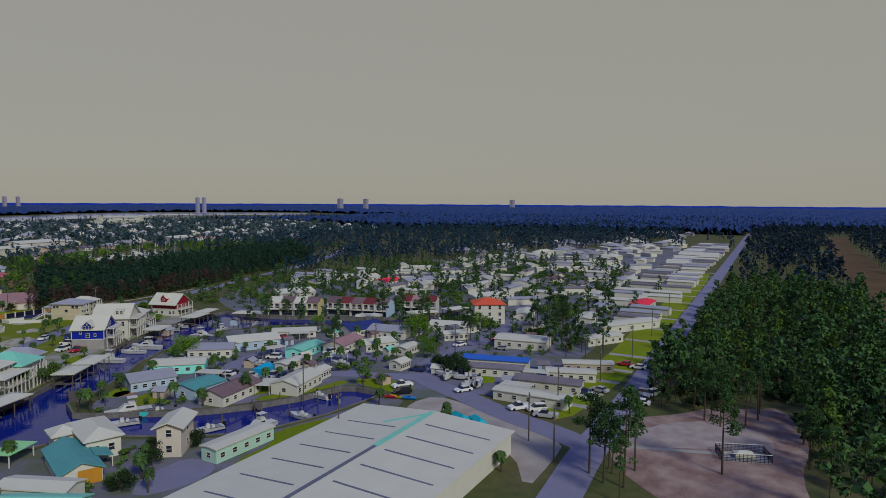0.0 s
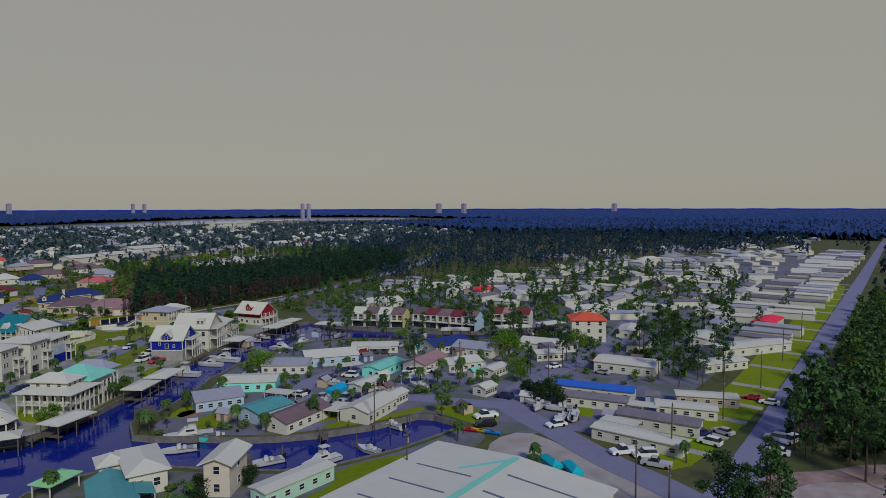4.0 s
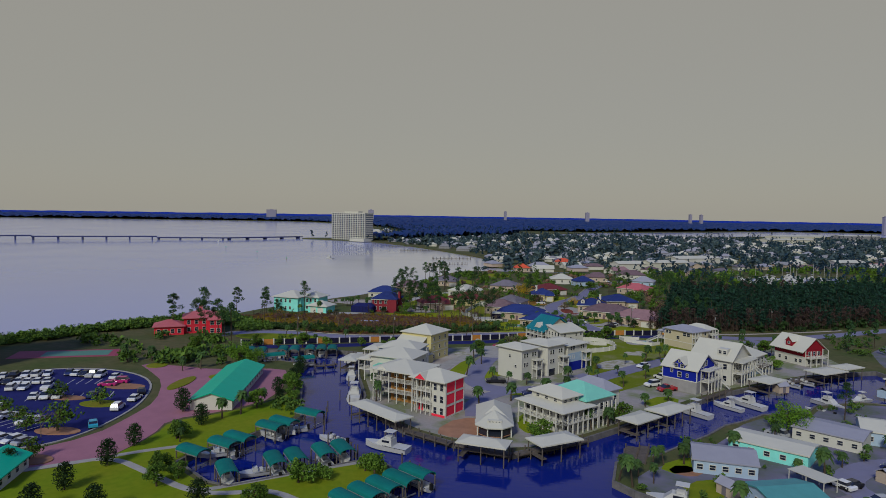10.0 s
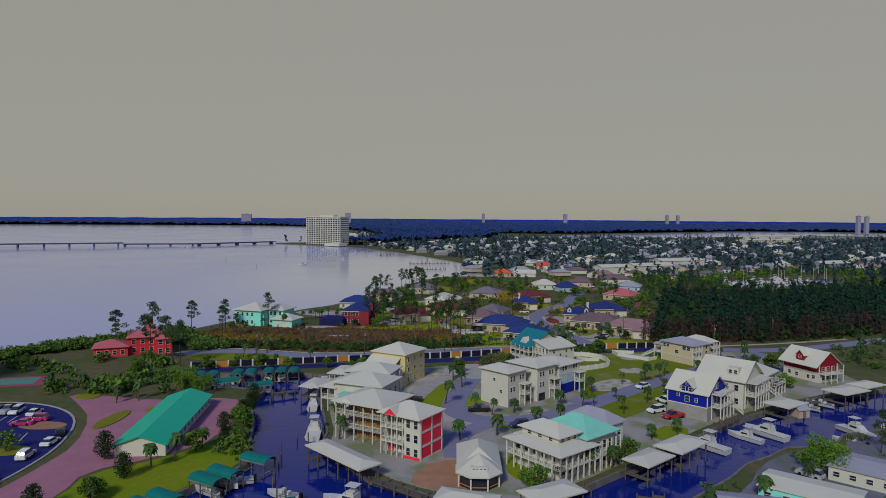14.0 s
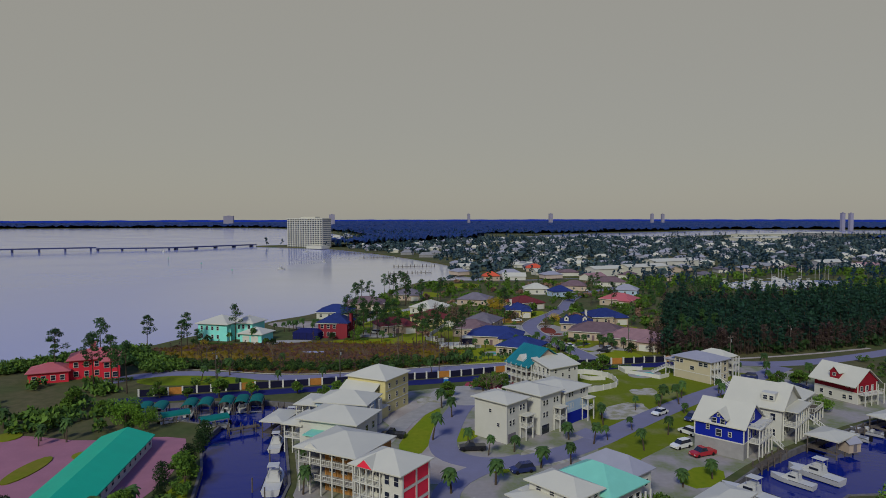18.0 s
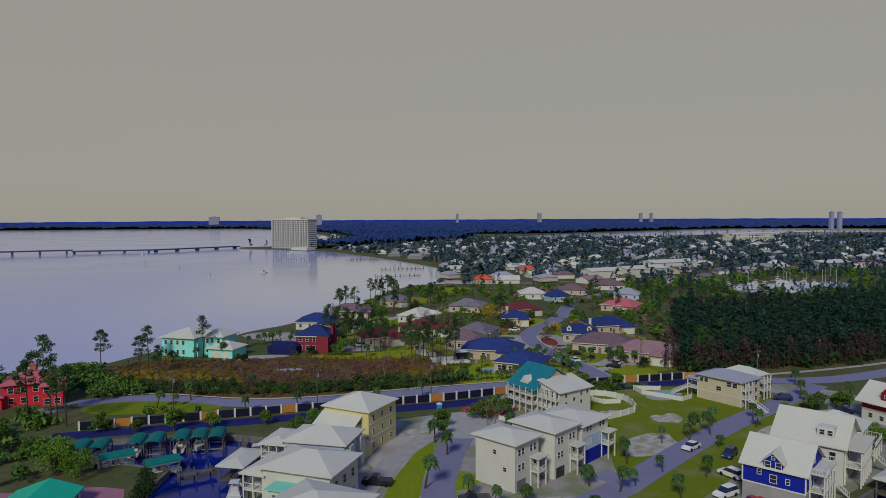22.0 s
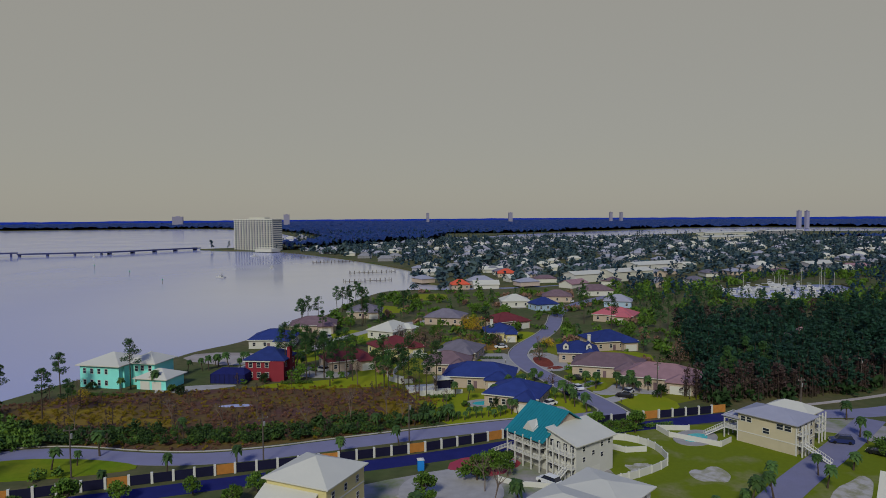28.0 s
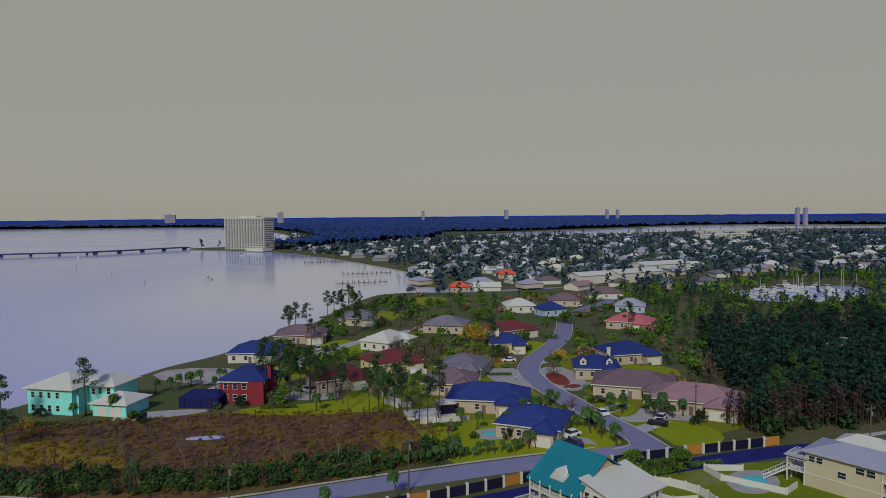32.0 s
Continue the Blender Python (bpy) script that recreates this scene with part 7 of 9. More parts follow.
sheet("straw_patch", [smooth([(10, 342), (25, 340), (27, 358), (14, 360)], 1, True)], 0.07, 0.1, ORANGEG, "orange pine-straw ground of an empty lot", "ground patch")
sheet("straw_patch", [smooth([(13, 300), (22, 314), (31, 301), (24, 296)], 1, True)], 0.068, 0.1, ORANGEG, "brown straw ground under a bare tree", "ground patch")
for ring in ([(-102, 233), (-88, 233), (-76, 228), (-74, 220), (-84, 216), (-96, 221), (-104, 227)], [(-72, 222), (-62, 220), (-60, 215), (-70, 213), (-76, 217)], [(-14, 232), (-4, 232), (-2, 224), (-8, 221), (-15, 225)]):
    sheet("sedge_patch", [smooth([(a + 1.5 * math.sin(2.1 * a + b), b + 1.2 * math.cos(1.7 * b + a)) for a, b in smooth(ring, 1, True)], 1, True)], 0.034, 0.05, mat("yellow_sedge_ground", (0.27, 0.19, 0.012), 0.95, var=0.4, scale=0.25, second=(0.14, 0.075, 0.045)), "orange-yellow sedge patch in the marsh", "grass")
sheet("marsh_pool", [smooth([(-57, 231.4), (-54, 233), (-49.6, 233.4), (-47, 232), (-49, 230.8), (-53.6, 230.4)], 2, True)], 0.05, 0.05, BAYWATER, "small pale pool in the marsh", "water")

WORN = mat("worn_sandy_grass", (0.45, 0.42, 0.38), 0.95, var=0.3, scale=0.45, second=(0.19, 0.19, 0.04), fine=5.0, edge=(0.40, 0.56))
# worn sand in the open lots, the forecourt of the teal-winged house
for ring, lab in (([(34, 161), (38, 166), (41.7, 169.7), (46.3, 171), (49.5, 167.5), (48, 161), (44.3, 157.4), (36, 156)], "pale worn sand in the open lot"), ([(47.6, 183), (51, 185), (55.4, 183.6), (53, 178.6), (49.3, 178)], "small pale sand patch in the open lot"), ([(36, 187), (41, 189.4), (43, 186), (40, 183.4), (36.6, 184)], "sandy walled garden"), ([(64, 166), (74, 176), (80, 180), (77, 171), (69, 164)], "sandy verge beside the street"), ([(-12, 172), (-4, 176), (-2, 168), (-10, 164)], "pale sandy lot beside the turning circle"), ([(14, 126), (22, 128), (26, 135), (20, 138), (13, 134)], "sandy yard of a white house")):
    sheet("sand_patch", [smooth([(a + 1.1 * math.sin(3.1 * a + b), b + 1.1 * math.cos(2.3 * b + a)) for a, b in smooth(ring, 1, True)], 1, True)], 0.046, 0.06, WORN, lab, "ground patch")
sheet("red_forecourt", [smooth([(1, 188.5), (6.2, 193.4), (12.4, 191.6), (14.5, 186), (11.4, 183), (4.2, 182.6)], 1, True)], 0.06, 0.1, paint("red_concrete", 0.36, 0.045, 0.075), "red paved forecourt of a house", "patio")
for ring in ([(8, 122), (14, 127), (13, 130.5), (6, 126)], [(11, 109), (17, 97), (14, 92), (9, 95), (8.6, 104)], [(30, 128), (34, 133), (38, 131), (33, 126)], [(-4, 143), (2, 139), (6, 146), (0, 150)], [(44, 116), (52, 124), (48, 129), (40, 121)], [(9, 160), (14, 168), (18, 166), (13, 158)], [(70, 150), (82, 158), (80, 163), (69, 156)], [(27, 167), (33, 174), (31, 180), (25, 174)]):
    sheet("lot_lawn", [smooth(ring, 1, True)], 0.05, 0.06, LAWN, "small green lawn between the canal houses", "lawn")

# ---- plants ----
VR = np.random.default_rng(7)


def pip(x, y, ring):
    """Which of the points lie inside the ring."""
    hit = np.zeros(len(x), bool)
    r = np.array(ring)
    j = len(r) - 1
    for i in range(len(r)):
        (ax, ay), (bx, by) = r[i], r[j]
        if ay != by:
            c = ((ay > y) != (by > y)) & (x < (bx - ax) * (y - ay) / (by - ay) + ax)
            hit ^= c
        j = i
    return hit


def sprays(centers, radii, n, size, rng, flat=0.7):
    """Leaf sprays, four corners each, scattered in lumps round the centres."""
    v = []
    for (cx, cy, cz), r in zip(centers, radii):
        p = rng.normal(size=(n, 3))
        p /= np.linalg.norm(p, axis=1)[:, None]
        p *= (r * rng.uniform(0.45, 1.0, (n, 1)))
        p[:, 2] *= flat
        p += (cx, cy, cz)
        a = rng.normal(size=(n, 3))
        a /= np.linalg.norm(a, axis=1)[:, None]
        b = np.cross(a, rng.normal(size=(n, 3)))
        b /= np.linalg.norm(b, axis=1)[:, None]
        s1, s2 = size * rng.uniform(0.6, 1.3, (n, 1)), size * rng.uniform(0.35, 0.8, (n, 1))
        v.append(np.stack([p - a * s1, p - b * s2 + a * s1 * 0.2, p + a * s1, p + b * s2 + a * s1 * 0.2], 1))
    return np.concatenate(v).reshape(-1, 3)


def quads(verts, name, material):
    n = len(verts) // 4
    me = bpy.data.meshes.new(name)
    me.vertices.add(len(verts))
    me.vertices.foreach_set("co", np.asarray(verts, np.float32).ravel())
    me.loops.add(4 * n)
    me.loops.foreach_set("vertex_index", np.arange(4 * n, dtype=np.int32))
    me.polygons.add(n)
    me.polygons.foreach_set("loop_start", np.arange(0, 4 * n, 4, dtype=np.int32))
    me.update(calc_edges=True)
    me.materials.append(material)
    return me


def stem(h, r, lean, limbs, rng):
    s = Solid()
    p = Vector((0, 0, -0.3))
    for i in range(4):
        q = Vector((lean[0] * (i + 1) / 4, lean[1] * (i + 1) / 4, h * (i + 1) / 4))
        s.bar(p, q, r * (1 - 0.2 * i), 7, r * (1 - 0.2 * (i + 1)))
        p = q
    for a, b, rr in limbs:
        s.bar(a, b, rr, 5, rr * 0.4)
    return s


def pine_shape(h, rng, lumps=13, low=0.5):
    lean = rng.normal(0, 0.3, 2)
    limbs, cs, rs = [], [], []
    for i in range(lumps):
        u = low + (1 - low) * (i + 0.5) / lumps
        a = rng.uniform(0, 2 * math.pi)
        reach = (0.5 + 1.9 * (1 - (u - low) / (1 - low)) ** 0.7) * h / 14 * rng.uniform(0.6, 1.25)
        o = Vector((lean[0] * u, lean[1] * u, h * u))
        e = o + Vector((math.cos(a) * reach, math.sin(a) * reach, 0.35 * reach))
        limbs.append((o, e, 0.07))
        cs.append(tuple(e))
        rs.append(rng.uniform(0.7, 1.25) * h / 14)
    cs.append((lean[0], lean[1], h))
    rs.append(0.8)
    return lean, limbs, cs, rs


def pine(x, y, h, seed, label, group="pines", name="pine_tree"):
    rng = np.random.default_rng(seed)
    t = thing(name, x, y, 0, 0, label, "tree", group)
    lean, limbs, cs, rs = pine_shape(h, rng)
    part("trunk", stem(h, 0.2, lean, limbs, rng), BARK, t)
    part("crown", quads(sprays(cs, [r * 1.15 for r in rs], 95, 0.21, rng), "crown", PINE), PINE, t)
    return t


def broad(x, y, h, spread, seed, label, material=None, name="broadleaf_tree", group="", n=85, size=0.24):
    rng = np.random.default_rng(seed)
    t = thing(name, x, y, 0, 0, label, "tree", group)
    limbs, cs, rs = [], [], []
    for i in range(14):
        a, u = rng.uniform(0, 6.28), rng.uniform(0.35, 0.95)
        reach = spread * rng.uniform(0.3, 1.0) * math.sin(math.pi * min(0.95, max(0.25, u)) ** 0.9) ** 0.6
        e = Vector((math.cos(a) * reach, math.sin(a) * reach, h * u))
        limbs.append((Vector((0, 0, h * u * 0.55)), e, 0.09))
        cs.append(tuple(e))
        rs.append(spread * rng.uniform(0.3, 0.5))
    part("trunk", stem(h * 0.75, 0.22, (0.1, 0.1), limbs, rng), BARK, t)
    part("crown", quads(sprays(cs, rs, n, size, rng, 0.8), "crown", material or OAK), material or OAK, t)
    return t


def cone_tree(x, y, h, seed, label):
    """A dense dark tree with an oval crown."""
    rng = np.random.default_rng(seed)
    t = thing("magnolia_tree", x, y, 0, 0, label, "tree", "lawn trees")
    cs, rs = [], []
    for i in range(18):
        u = (i + 0.5) / 18
        a = i * 2.4
        w = h * 0.30 * math.sin(math.pi * (0.16 + 0.76 * u)) ** 0.8
        cs.append((math.cos(a) * w * 0.55, math.sin(a) * w * 0.55, 0.9 + (h - 1.6) * u))
        rs.append(0.35 + w * 0.55)
    part("trunk", stem(h * 0.8, 0.16, (0, 0), [], rng), BARK, t)
    part("crown", quads(sprays(cs, rs, 90, 0.19, rng, 0.9), "crown", DKLEAF), DKLEAF, t)
    return t


def palm(x, y, h, seed, label, group="palms"):
    rng = np.random.default_rng(seed)
    t = thing("palm_tree", x, y, 0, 0, label, "palm", group)
    lean = rng.normal(0, 0.25, 2)
    part("trunk", stem(h, 0.2, lean, [], rng), BARK, t)
    v = []
    for k in range(30):
        a = 2 * math.pi * k / 30 * 3.7 + rng.uniform(-0.2, 0.2)
        up = 1.1 - 1.9 * (k / 30)
        L = rng.uniform(1.0, 1.5)
        p = np.array([lean[0], lean[1], h])
        d = np.array([math.cos(a), math.sin(a), 0])
        side = np.array([-math.sin(a), math.cos(a), 0])
        prev, pw = p, 0.06
        for j in range(1, 5):
            u = j / 4
            q = p + d * L * math.cos(up * 0.8) * u + np.array([0, 0, L * (math.sin(up) * u - 0.75 * u * u)])
            w = 0.42 * math.sin(math.pi * min(0.97, u * 0.8 + 0.12))
            for e in (-1, 1):
                v += [prev, q, q + side * w * e + (0, 0, -0.18 * w), prev + side * pw * e + (0, 0, -0.18 * pw)]
            prev, pw = q, w
    part("crown", quads(np.array(v), "crown", PALM), PALM, t)
    return t


def bare(x, y, h, seed, label):
    """A leafless tree: a trunk that forks again and again."""
    rng = np.random.default_rng(seed)
    t = thing("bare_tree", x, y, 0, 0, label, "tree", "bare trees")
    s = Solid()

    def grow(p, d, L, r, k):
        q = p + d * L
        s.bar(p, q, r, 4, r * 0.65)
        if k:
            for _ in range(3):
                n_ = (d + Vector(rng.normal(0, 0.45, 3)) + Vector((0, 0, 0.15))).normalized()
                grow(q, n_, L * rng.uniform(0.6, 0.8), r * 0.6, k - 1)

    grow(Vector((0, 0, -0.2)), Vector((0, 0, 1)), h * 0.35, 0.13, 4)
    part("trunk", s, GREYBARK, t)
    return t


DKLEAF = leaf_mat("dark_glossy_leaf", (0.006, 0.018, 0.006), (0.022, 0.05, 0.012))
GREYBARK = mat("grey_twigs", (0.20, 0.15, 0.12), 0.95, var=0.3)
YLEAF = leaf_mat("yellow_leaf", (0.24, 0.17, 0.01), (0.48, 0.32, 0.02))
LIME = leaf_mat("fresh_green_leaf", (0.040, 0.11, 0.010), (0.12, 0.23, 0.018))


def scatter(template, spots, rng, lo=0.8, hi=1.2):
    for x, y in spots:
        if inside(x, y, CANAL):
            continue
        o = copy_thing(template[int(rng.integers(len(template)))], pose(x, y, 0, 0, 0, rng.uniform(0, 360)))
        k = rng.uniform(lo, hi)
        o.scale = (k, k, k * rng.uniform(0.9, 1.1))


# palms
P0 = [palm(2.5, 136.4, 3.9, 11, "small cabbage palm with a round green crown"), palm(18.2, 147.4, 3.4, 12, "small cabbage palm with a round green crown"), palm(29.3, 139.6, 4.5, 13, "cabbage palm with a ragged green crown")]
PALMS = [(-1.3, 157.5), (24.4, 142.1), (12, 134.5), (6.6, 132.4), (7.4, 118), (16.5, 126), (39.8, 148.6), (47, 146), (39, 136), (51.3, 167.7), (44.5, 163.9), (34.7, 157), (59.7, 175.6), (47.5, 121.5), (40.9, 117.8), (71.3, 180),
         (-0.6, 114), (57.1, 169.5), (33, 164.8), (-4, 164.7), (13, 169), (51, 166), (55.8, 161.8), (69.5, 174.5), (79.5, 182.2), (88.4, 180), (34.1, 152.6), (32.8, 142), (-5.2, 141), (22.6, 128.2), (25, 98), (29, 101), (-30, 128), (-31, 136), (-26.5, 113), (-28, 121),
         (-61.7, 181.4), (-40, 190.2), (-52, 186), (-20, 194), (-8, 198.4), (-55.6, 98), (-58.5, 94.6), (-53.6, 106), (-90, 138), (-86, 140), (-88.5, 135), (-84, 137.5), (-62, 81), (-60.6, 79), (-110, 143), (-104, 146), (-70, 197), (-72, 192), (-76, 190),
         (100, 190), (104, 196), (93, 200), (87, 205), (98, 212), (92, 196), (84, 175), (110, 188), (20, 240), (24, 238), (44, 247), (46, 243), (52, 238), (56, 240), (24, 226.5), (30, 251), (-42, 276), (-62, 273), (-72, 272),
         (22, 72), (26, 70.5), (30, 73), (33, 76), (24.5, 75.4), (36, 79), (40, 80), (28, 68), (32, 70), (42, 84), (28, 56.6), (44, 60), (47, 53), (58, 52), (62, 58), (66, 56), (72, 58), (78, 60), (84, 62), (92, 62), (94, 58), (98, 56), (103, 61), (107, 58), (112, 61), (101, 51), (106, 48),
         (64, 76), (70, 82), (76, 86), (84, 82), (90, 87), (64, 98), (70, 102), (60, 78), (52, 88), (84, 92), (104, 84), (112, 84), (118, 78), (124, 66), (130, 62), (126, 96), (82, 36), (88, 41), (86, 33), (80, 29), (74, 22), (60, 27), (52, 28), (92, 46), (108, 44), (110, 51),
         (71.5, -1), (77, 4), (62, -21.5), (98.5, -15), (23, 30), (19, 24), (6, 48), (17, 18), (-2, 30), (21.6, 55)]
scatter(P0, PALMS, VR, 0.7, 1.25)
# the row of palms inside the fence
row = [(x, 176.0 + (x + 86) * 0.2935 + 13.5 + VR.uniform(-1, 1)) for x in np.arange(-8, 22, 1.5)]
scatter(P0, row, VR, 0.55, 0.8)
# dark lawn trees
C0 = cone_tree(-69.6, 98.1, 6.0, 21, "dense dark green magnolia on the lawn")
for x, y, k in ((-61, 89.5, 1.1), (-68.3, 75.6, 1.05), (-67.6, 65.5, 1.15), (-68.4, 54.7, 1.1), (-67.8, 46.1, 1.1), (-82.8, 60.4, 1.0), (-43, 50.5, 1.15), (-58, 47, 1.1), (-53, 116, 1.0), (-51.6, 124, 1.1), (-52.5, 132, 1.0), (-53.6, 137, 1.2), (-50, 109, 0.8)):
    o = copy_thing(C0, pose(x, y, 0, 0, 0, x * 7))
    o.scale = (k * 0.8, k * 0.8, k * 0.78)
# broad trees
B0 = [broad(-30.5, 62.5, 4.2, 2.6, 31, "low spreading green shrub tree", name="shrub_tree", group="shrub trees"), broad(-17.8, 66.5, 4.0, 2.5, 32, "low spreading green shrub tree", name="shrub_tree", group="shrub trees")]
scatter(B0, [(-34.7, 52.4), (-62.1, 80.5), (-20, 69), (-27, 64.6), (-52, 61.6), (-49, 63.6), (-57, 64), (-54, 58), (-50, 45), (-47, 41), (-53.6, 103), (-47.6, 112), (-49, 116.5), (-51, 120), (-96, 160), (-88, 158), (-80, 172), (-72, 171), (-100, 166), (-64, 172.5), (-56, 175), (-36, 173), (-33, 178),
             (-30, 176), (-44, 177), (7, 181), (9.6, 184), (13, 183), (27, 93.5), (32, 104), (24, 89.6), (13, 88.6), (-2, 169), (-3, 174), (36, 205.4), (39, 205.8), (42, 206.2), (45, 205.6), (91, 189), (96, 187), (97, 190.4), (110, 191), (88, 168), (91, 165)], VR, 0.7, 1.2)
oak = broad(137, 66, 8.5, 5.6, 33, "large spreading yellow-green oak beside the lane", LIME, "oak_tree", n=170, size=0.28)
for x, y, k in ((68, 101, 0.8), (72, 104, 0.5), (118, 44, 0.5), (124, 50, 0.6), (-77, 149, 0.75), (-71, 146, 0.6), (160, 58, 0.8), (128, 110, 0.5)):
    o = copy_thing(oak, pose(x, y, 0, 0, 0, x * 3))
    o.scale = (k, k, k)
dkt = broad(106.6, 28.4, 5.0, 3.6, 36, "dense dark evergreen tree beside the lane", DKLEAF, "evergreen_tree", "evergreen trees", 120, 0.24)
for x, y, k in ((108.4, 33, 0.8), (112, 29, 0.9), (109.6, 24.6, 0.8), (33, 31, 0.6), (24.6, 32, 0.7), (22.6, 28, 0.6), (14.4, 21.4, 0.7)):
    o = copy_thing(dkt, pose(x, y, 0, 0, 0, x * 5))
    o.scale = (k, k, k)
ytree = broad(20, 335, 6.5, 4.2, 34, "yellow-leaved tree in the subdivision", YLEAF, n=60)
for x, y, k in ((16, 340, 0.9), (43, 300, 0.6), (12, 328, 0.6), (-96, 101 + 140, 0.4), (160, 182, 0.7)):
    o = copy_thing(ytree, pose(x, y, 0, 0, 0, x * 3))
    o.scale = (k, k, k)
parkt = broad(-104.5, 103.7, 4.6, 2.6, 35, "thin yellow-green tree in a parking island", OAK, "island_tree", "parking trees", 30, 0.3)
for x, y, k in ((-88.9, 81.5, 1.4), (-108.5, 90.5, 0.9), (-92, 101, 0.9), (-95.6, 81, 0.8), (-101, 86, 0.8), (-83.4, 66, 0.9)):
    o = copy_thing(parkt, pose(x, y, 0, 0, 0, x * 3))
    o.scale = (k, k, k)
# bare trees
D0 = [bare(-50, 214, 6, 41, "leafless grey-brown tree in the marsh"), bare(38, 289, 7, 42, "leafless grey-brown street tree")]
scatter(D0, [(-30, 212), (-44, 222), (-62, 215), (-20, 214), (-12, 222), (-8, 216), (-5, 240), (0, 236), (-14, 246), (-22, 250), (3, 226), (28, 296), (-4, 302), (-12, 308), (-2, 312), (8, 176), (9, 168), (-84, 214), (-97, 240), (-38, 262), (100, 240), (104, 238), (92, 236), (97, 239), (85, 74 + 160), (112, 242), (88, 238), (-90, 78), (-99, 62)], VR, 0.8, 1.4)
# named pines
N0 = [pine(-103, 243, 12, 51, "tall slash pine with an open crown"), pine(78, -39.5, 13, 52, "tall slash pine with an open crown"), pine(69.5, -37.5, 12, 53, "tall slash pine with a bushy crown")]
scatter(N0, [(-99, 183), (-95, 179), (-91, 176), (-102, 179), (-120, 190), (-116, 207), (-118, 205), (-96, 222), (-92, 226), (-110, 226), (-24, 256), (-34, 266),
             (-44, 420), (-40, 424), (-37, 418), (-56, 350), (-58, 357), (-44, 330), (-30, 360), (-22, 365), (-12, 378), (70, 46 + 80), (86, 113), (75, 118), (140, 47), (146, 50), (165, 28), (160, 22), (155, 12), (150, 8), (145, 12), (158, 6), (166, 10), (175, 30), (182, 34), (170, 38), (186, 42),
             (104, 120), (110, 118), (117, 116), (90.6, -32.6), (86.6, -52), (71.5, -33.8), (73, -36), (75.6, -35.6), (70, -41), (116, -48), (122, -49), (119, -40), (127, -48), (112, -60), (104, -63), (99, -63.5), (120, -26), (126, -24), (114, -40), (112, -44), (119, -36), (74, -37), (64, -43), (147, 84), (154, 80), (141, 88), (150, 76), (114, 122), (121, 113), (128, 117), (98, 66), (85, 244), (90, 246), (94, 243), (78, 232), (100, 246), (83, 240)], VR, 0.75, 1.2)

# ---- woods, thickets, far neighbourhoods ----
ALLWATER = [CANAL, smooth(BAY, 2, True), smooth(LAGOON, 1, True), smooth(SOUND, 1, True)]
CLEAR = [r for r in ROADS] + LOTS + [smooth(p[1], 1, True) for p in PATCHES if p[0] not in ("marsh_patch", "subdivision_lawn", "home_park_ground", "waterside_ground", "peninsula_ground")]


def free(x, y, pad=1.5, roads=True):
    ok = np.ones(len(x), bool)
    for r in ALLWATER + (CLEAR if roads else []):
        ok &= ~pip(x, y, r)
    for fx, fy, fr in FOOT:
        ok &= (x - fx) ** 2 + (y - fy) ** 2 > (fr * 0.85 + pad) ** 2
    return ok


def tree_batch(name, shape, xs, ys, hs, material, label, category="trees", trunk=None, spin=True):
    """Many trees in one object: every one a turned and stretched copy of one of the shapes."""
    out, tr = [], []
    pick = VR.integers(0, len(shape), len(xs))
    ang = VR.uniform(0, 2 * math.pi, len(xs))
    for k, base in enumerate(shape):
        m = pick == k
        if not m.any():
            continue
        c, s_ = np.cos(ang[m])[:, None], np.sin(ang[m])[:, None]
        wide = hs[m][:, None] * VR.uniform(0.8, 1.25, (m.sum(), 1))
        x = (base[None, :, 0] * c - base[None, :, 1] * s_) * wide + xs[m][:, None]
        y = (base[None, :, 0] * s_ + base[None, :, 1] * c) * wide + ys[m][:, None]
        z = base[None, :, 2] * hs[m][:, None]
        out.append(np.stack([x, y, z], -1).reshape(-1, 3))
    ob = tagged(new(name, quads(np.concatenate(out), name, material)), label, category, "", "stuff")
    if trunk:
        r = 0.14
        q = []
        for a, b in ((0, 1), (1, 2), (2, 0)):
            ca, sa, cb, sb = math.cos(2.1 * a), math.sin(2.1 * a), math.cos(2.1 * b), math.sin(2.1 * b)
            q.append(np.stack([np.stack([xs + r * ca, ys + r * sa, 0 * xs - 0.2], -1), np.stack([xs + r * cb, ys + r * sb, 0 * xs - 0.2], -1),
                               np.stack([xs + r * 0.5 * cb, ys + r * 0.5 * sb, hs * 0.92], -1), np.stack([xs + r * 0.5 * ca, ys + r * 0.5 * sa, hs * 0.92], -1)], 1).reshape(-1, 3))
        me = quads(np.concatenate(q), name + "_trunks", BARK)
        t_ = new("trunks", me)
        t_.parent = ob
        tagged(t_, "slender brown pine trunks", "", "", "stuff")
    return ob


def unit_pine(seed, lumps, n, size, low=0.35):
    rng = np.random.default_rng(seed)
    _, _, cs, rs = pine_shape(14.0, rng, lumps, low)
    return sprays(cs, [r * 1.15 for r in rs], n, size, rng) / 14.0


def in_poly(ring, n, rng):
    r = np.array(ring)
    x = rng.uniform(r[:, 0].min(), r[:, 0].max(), n)
    y = rng.uniform(r[:, 1].min(), r[:, 1].max(), n)
    m = pip(x, y, ring)
    return x[m], y[m]


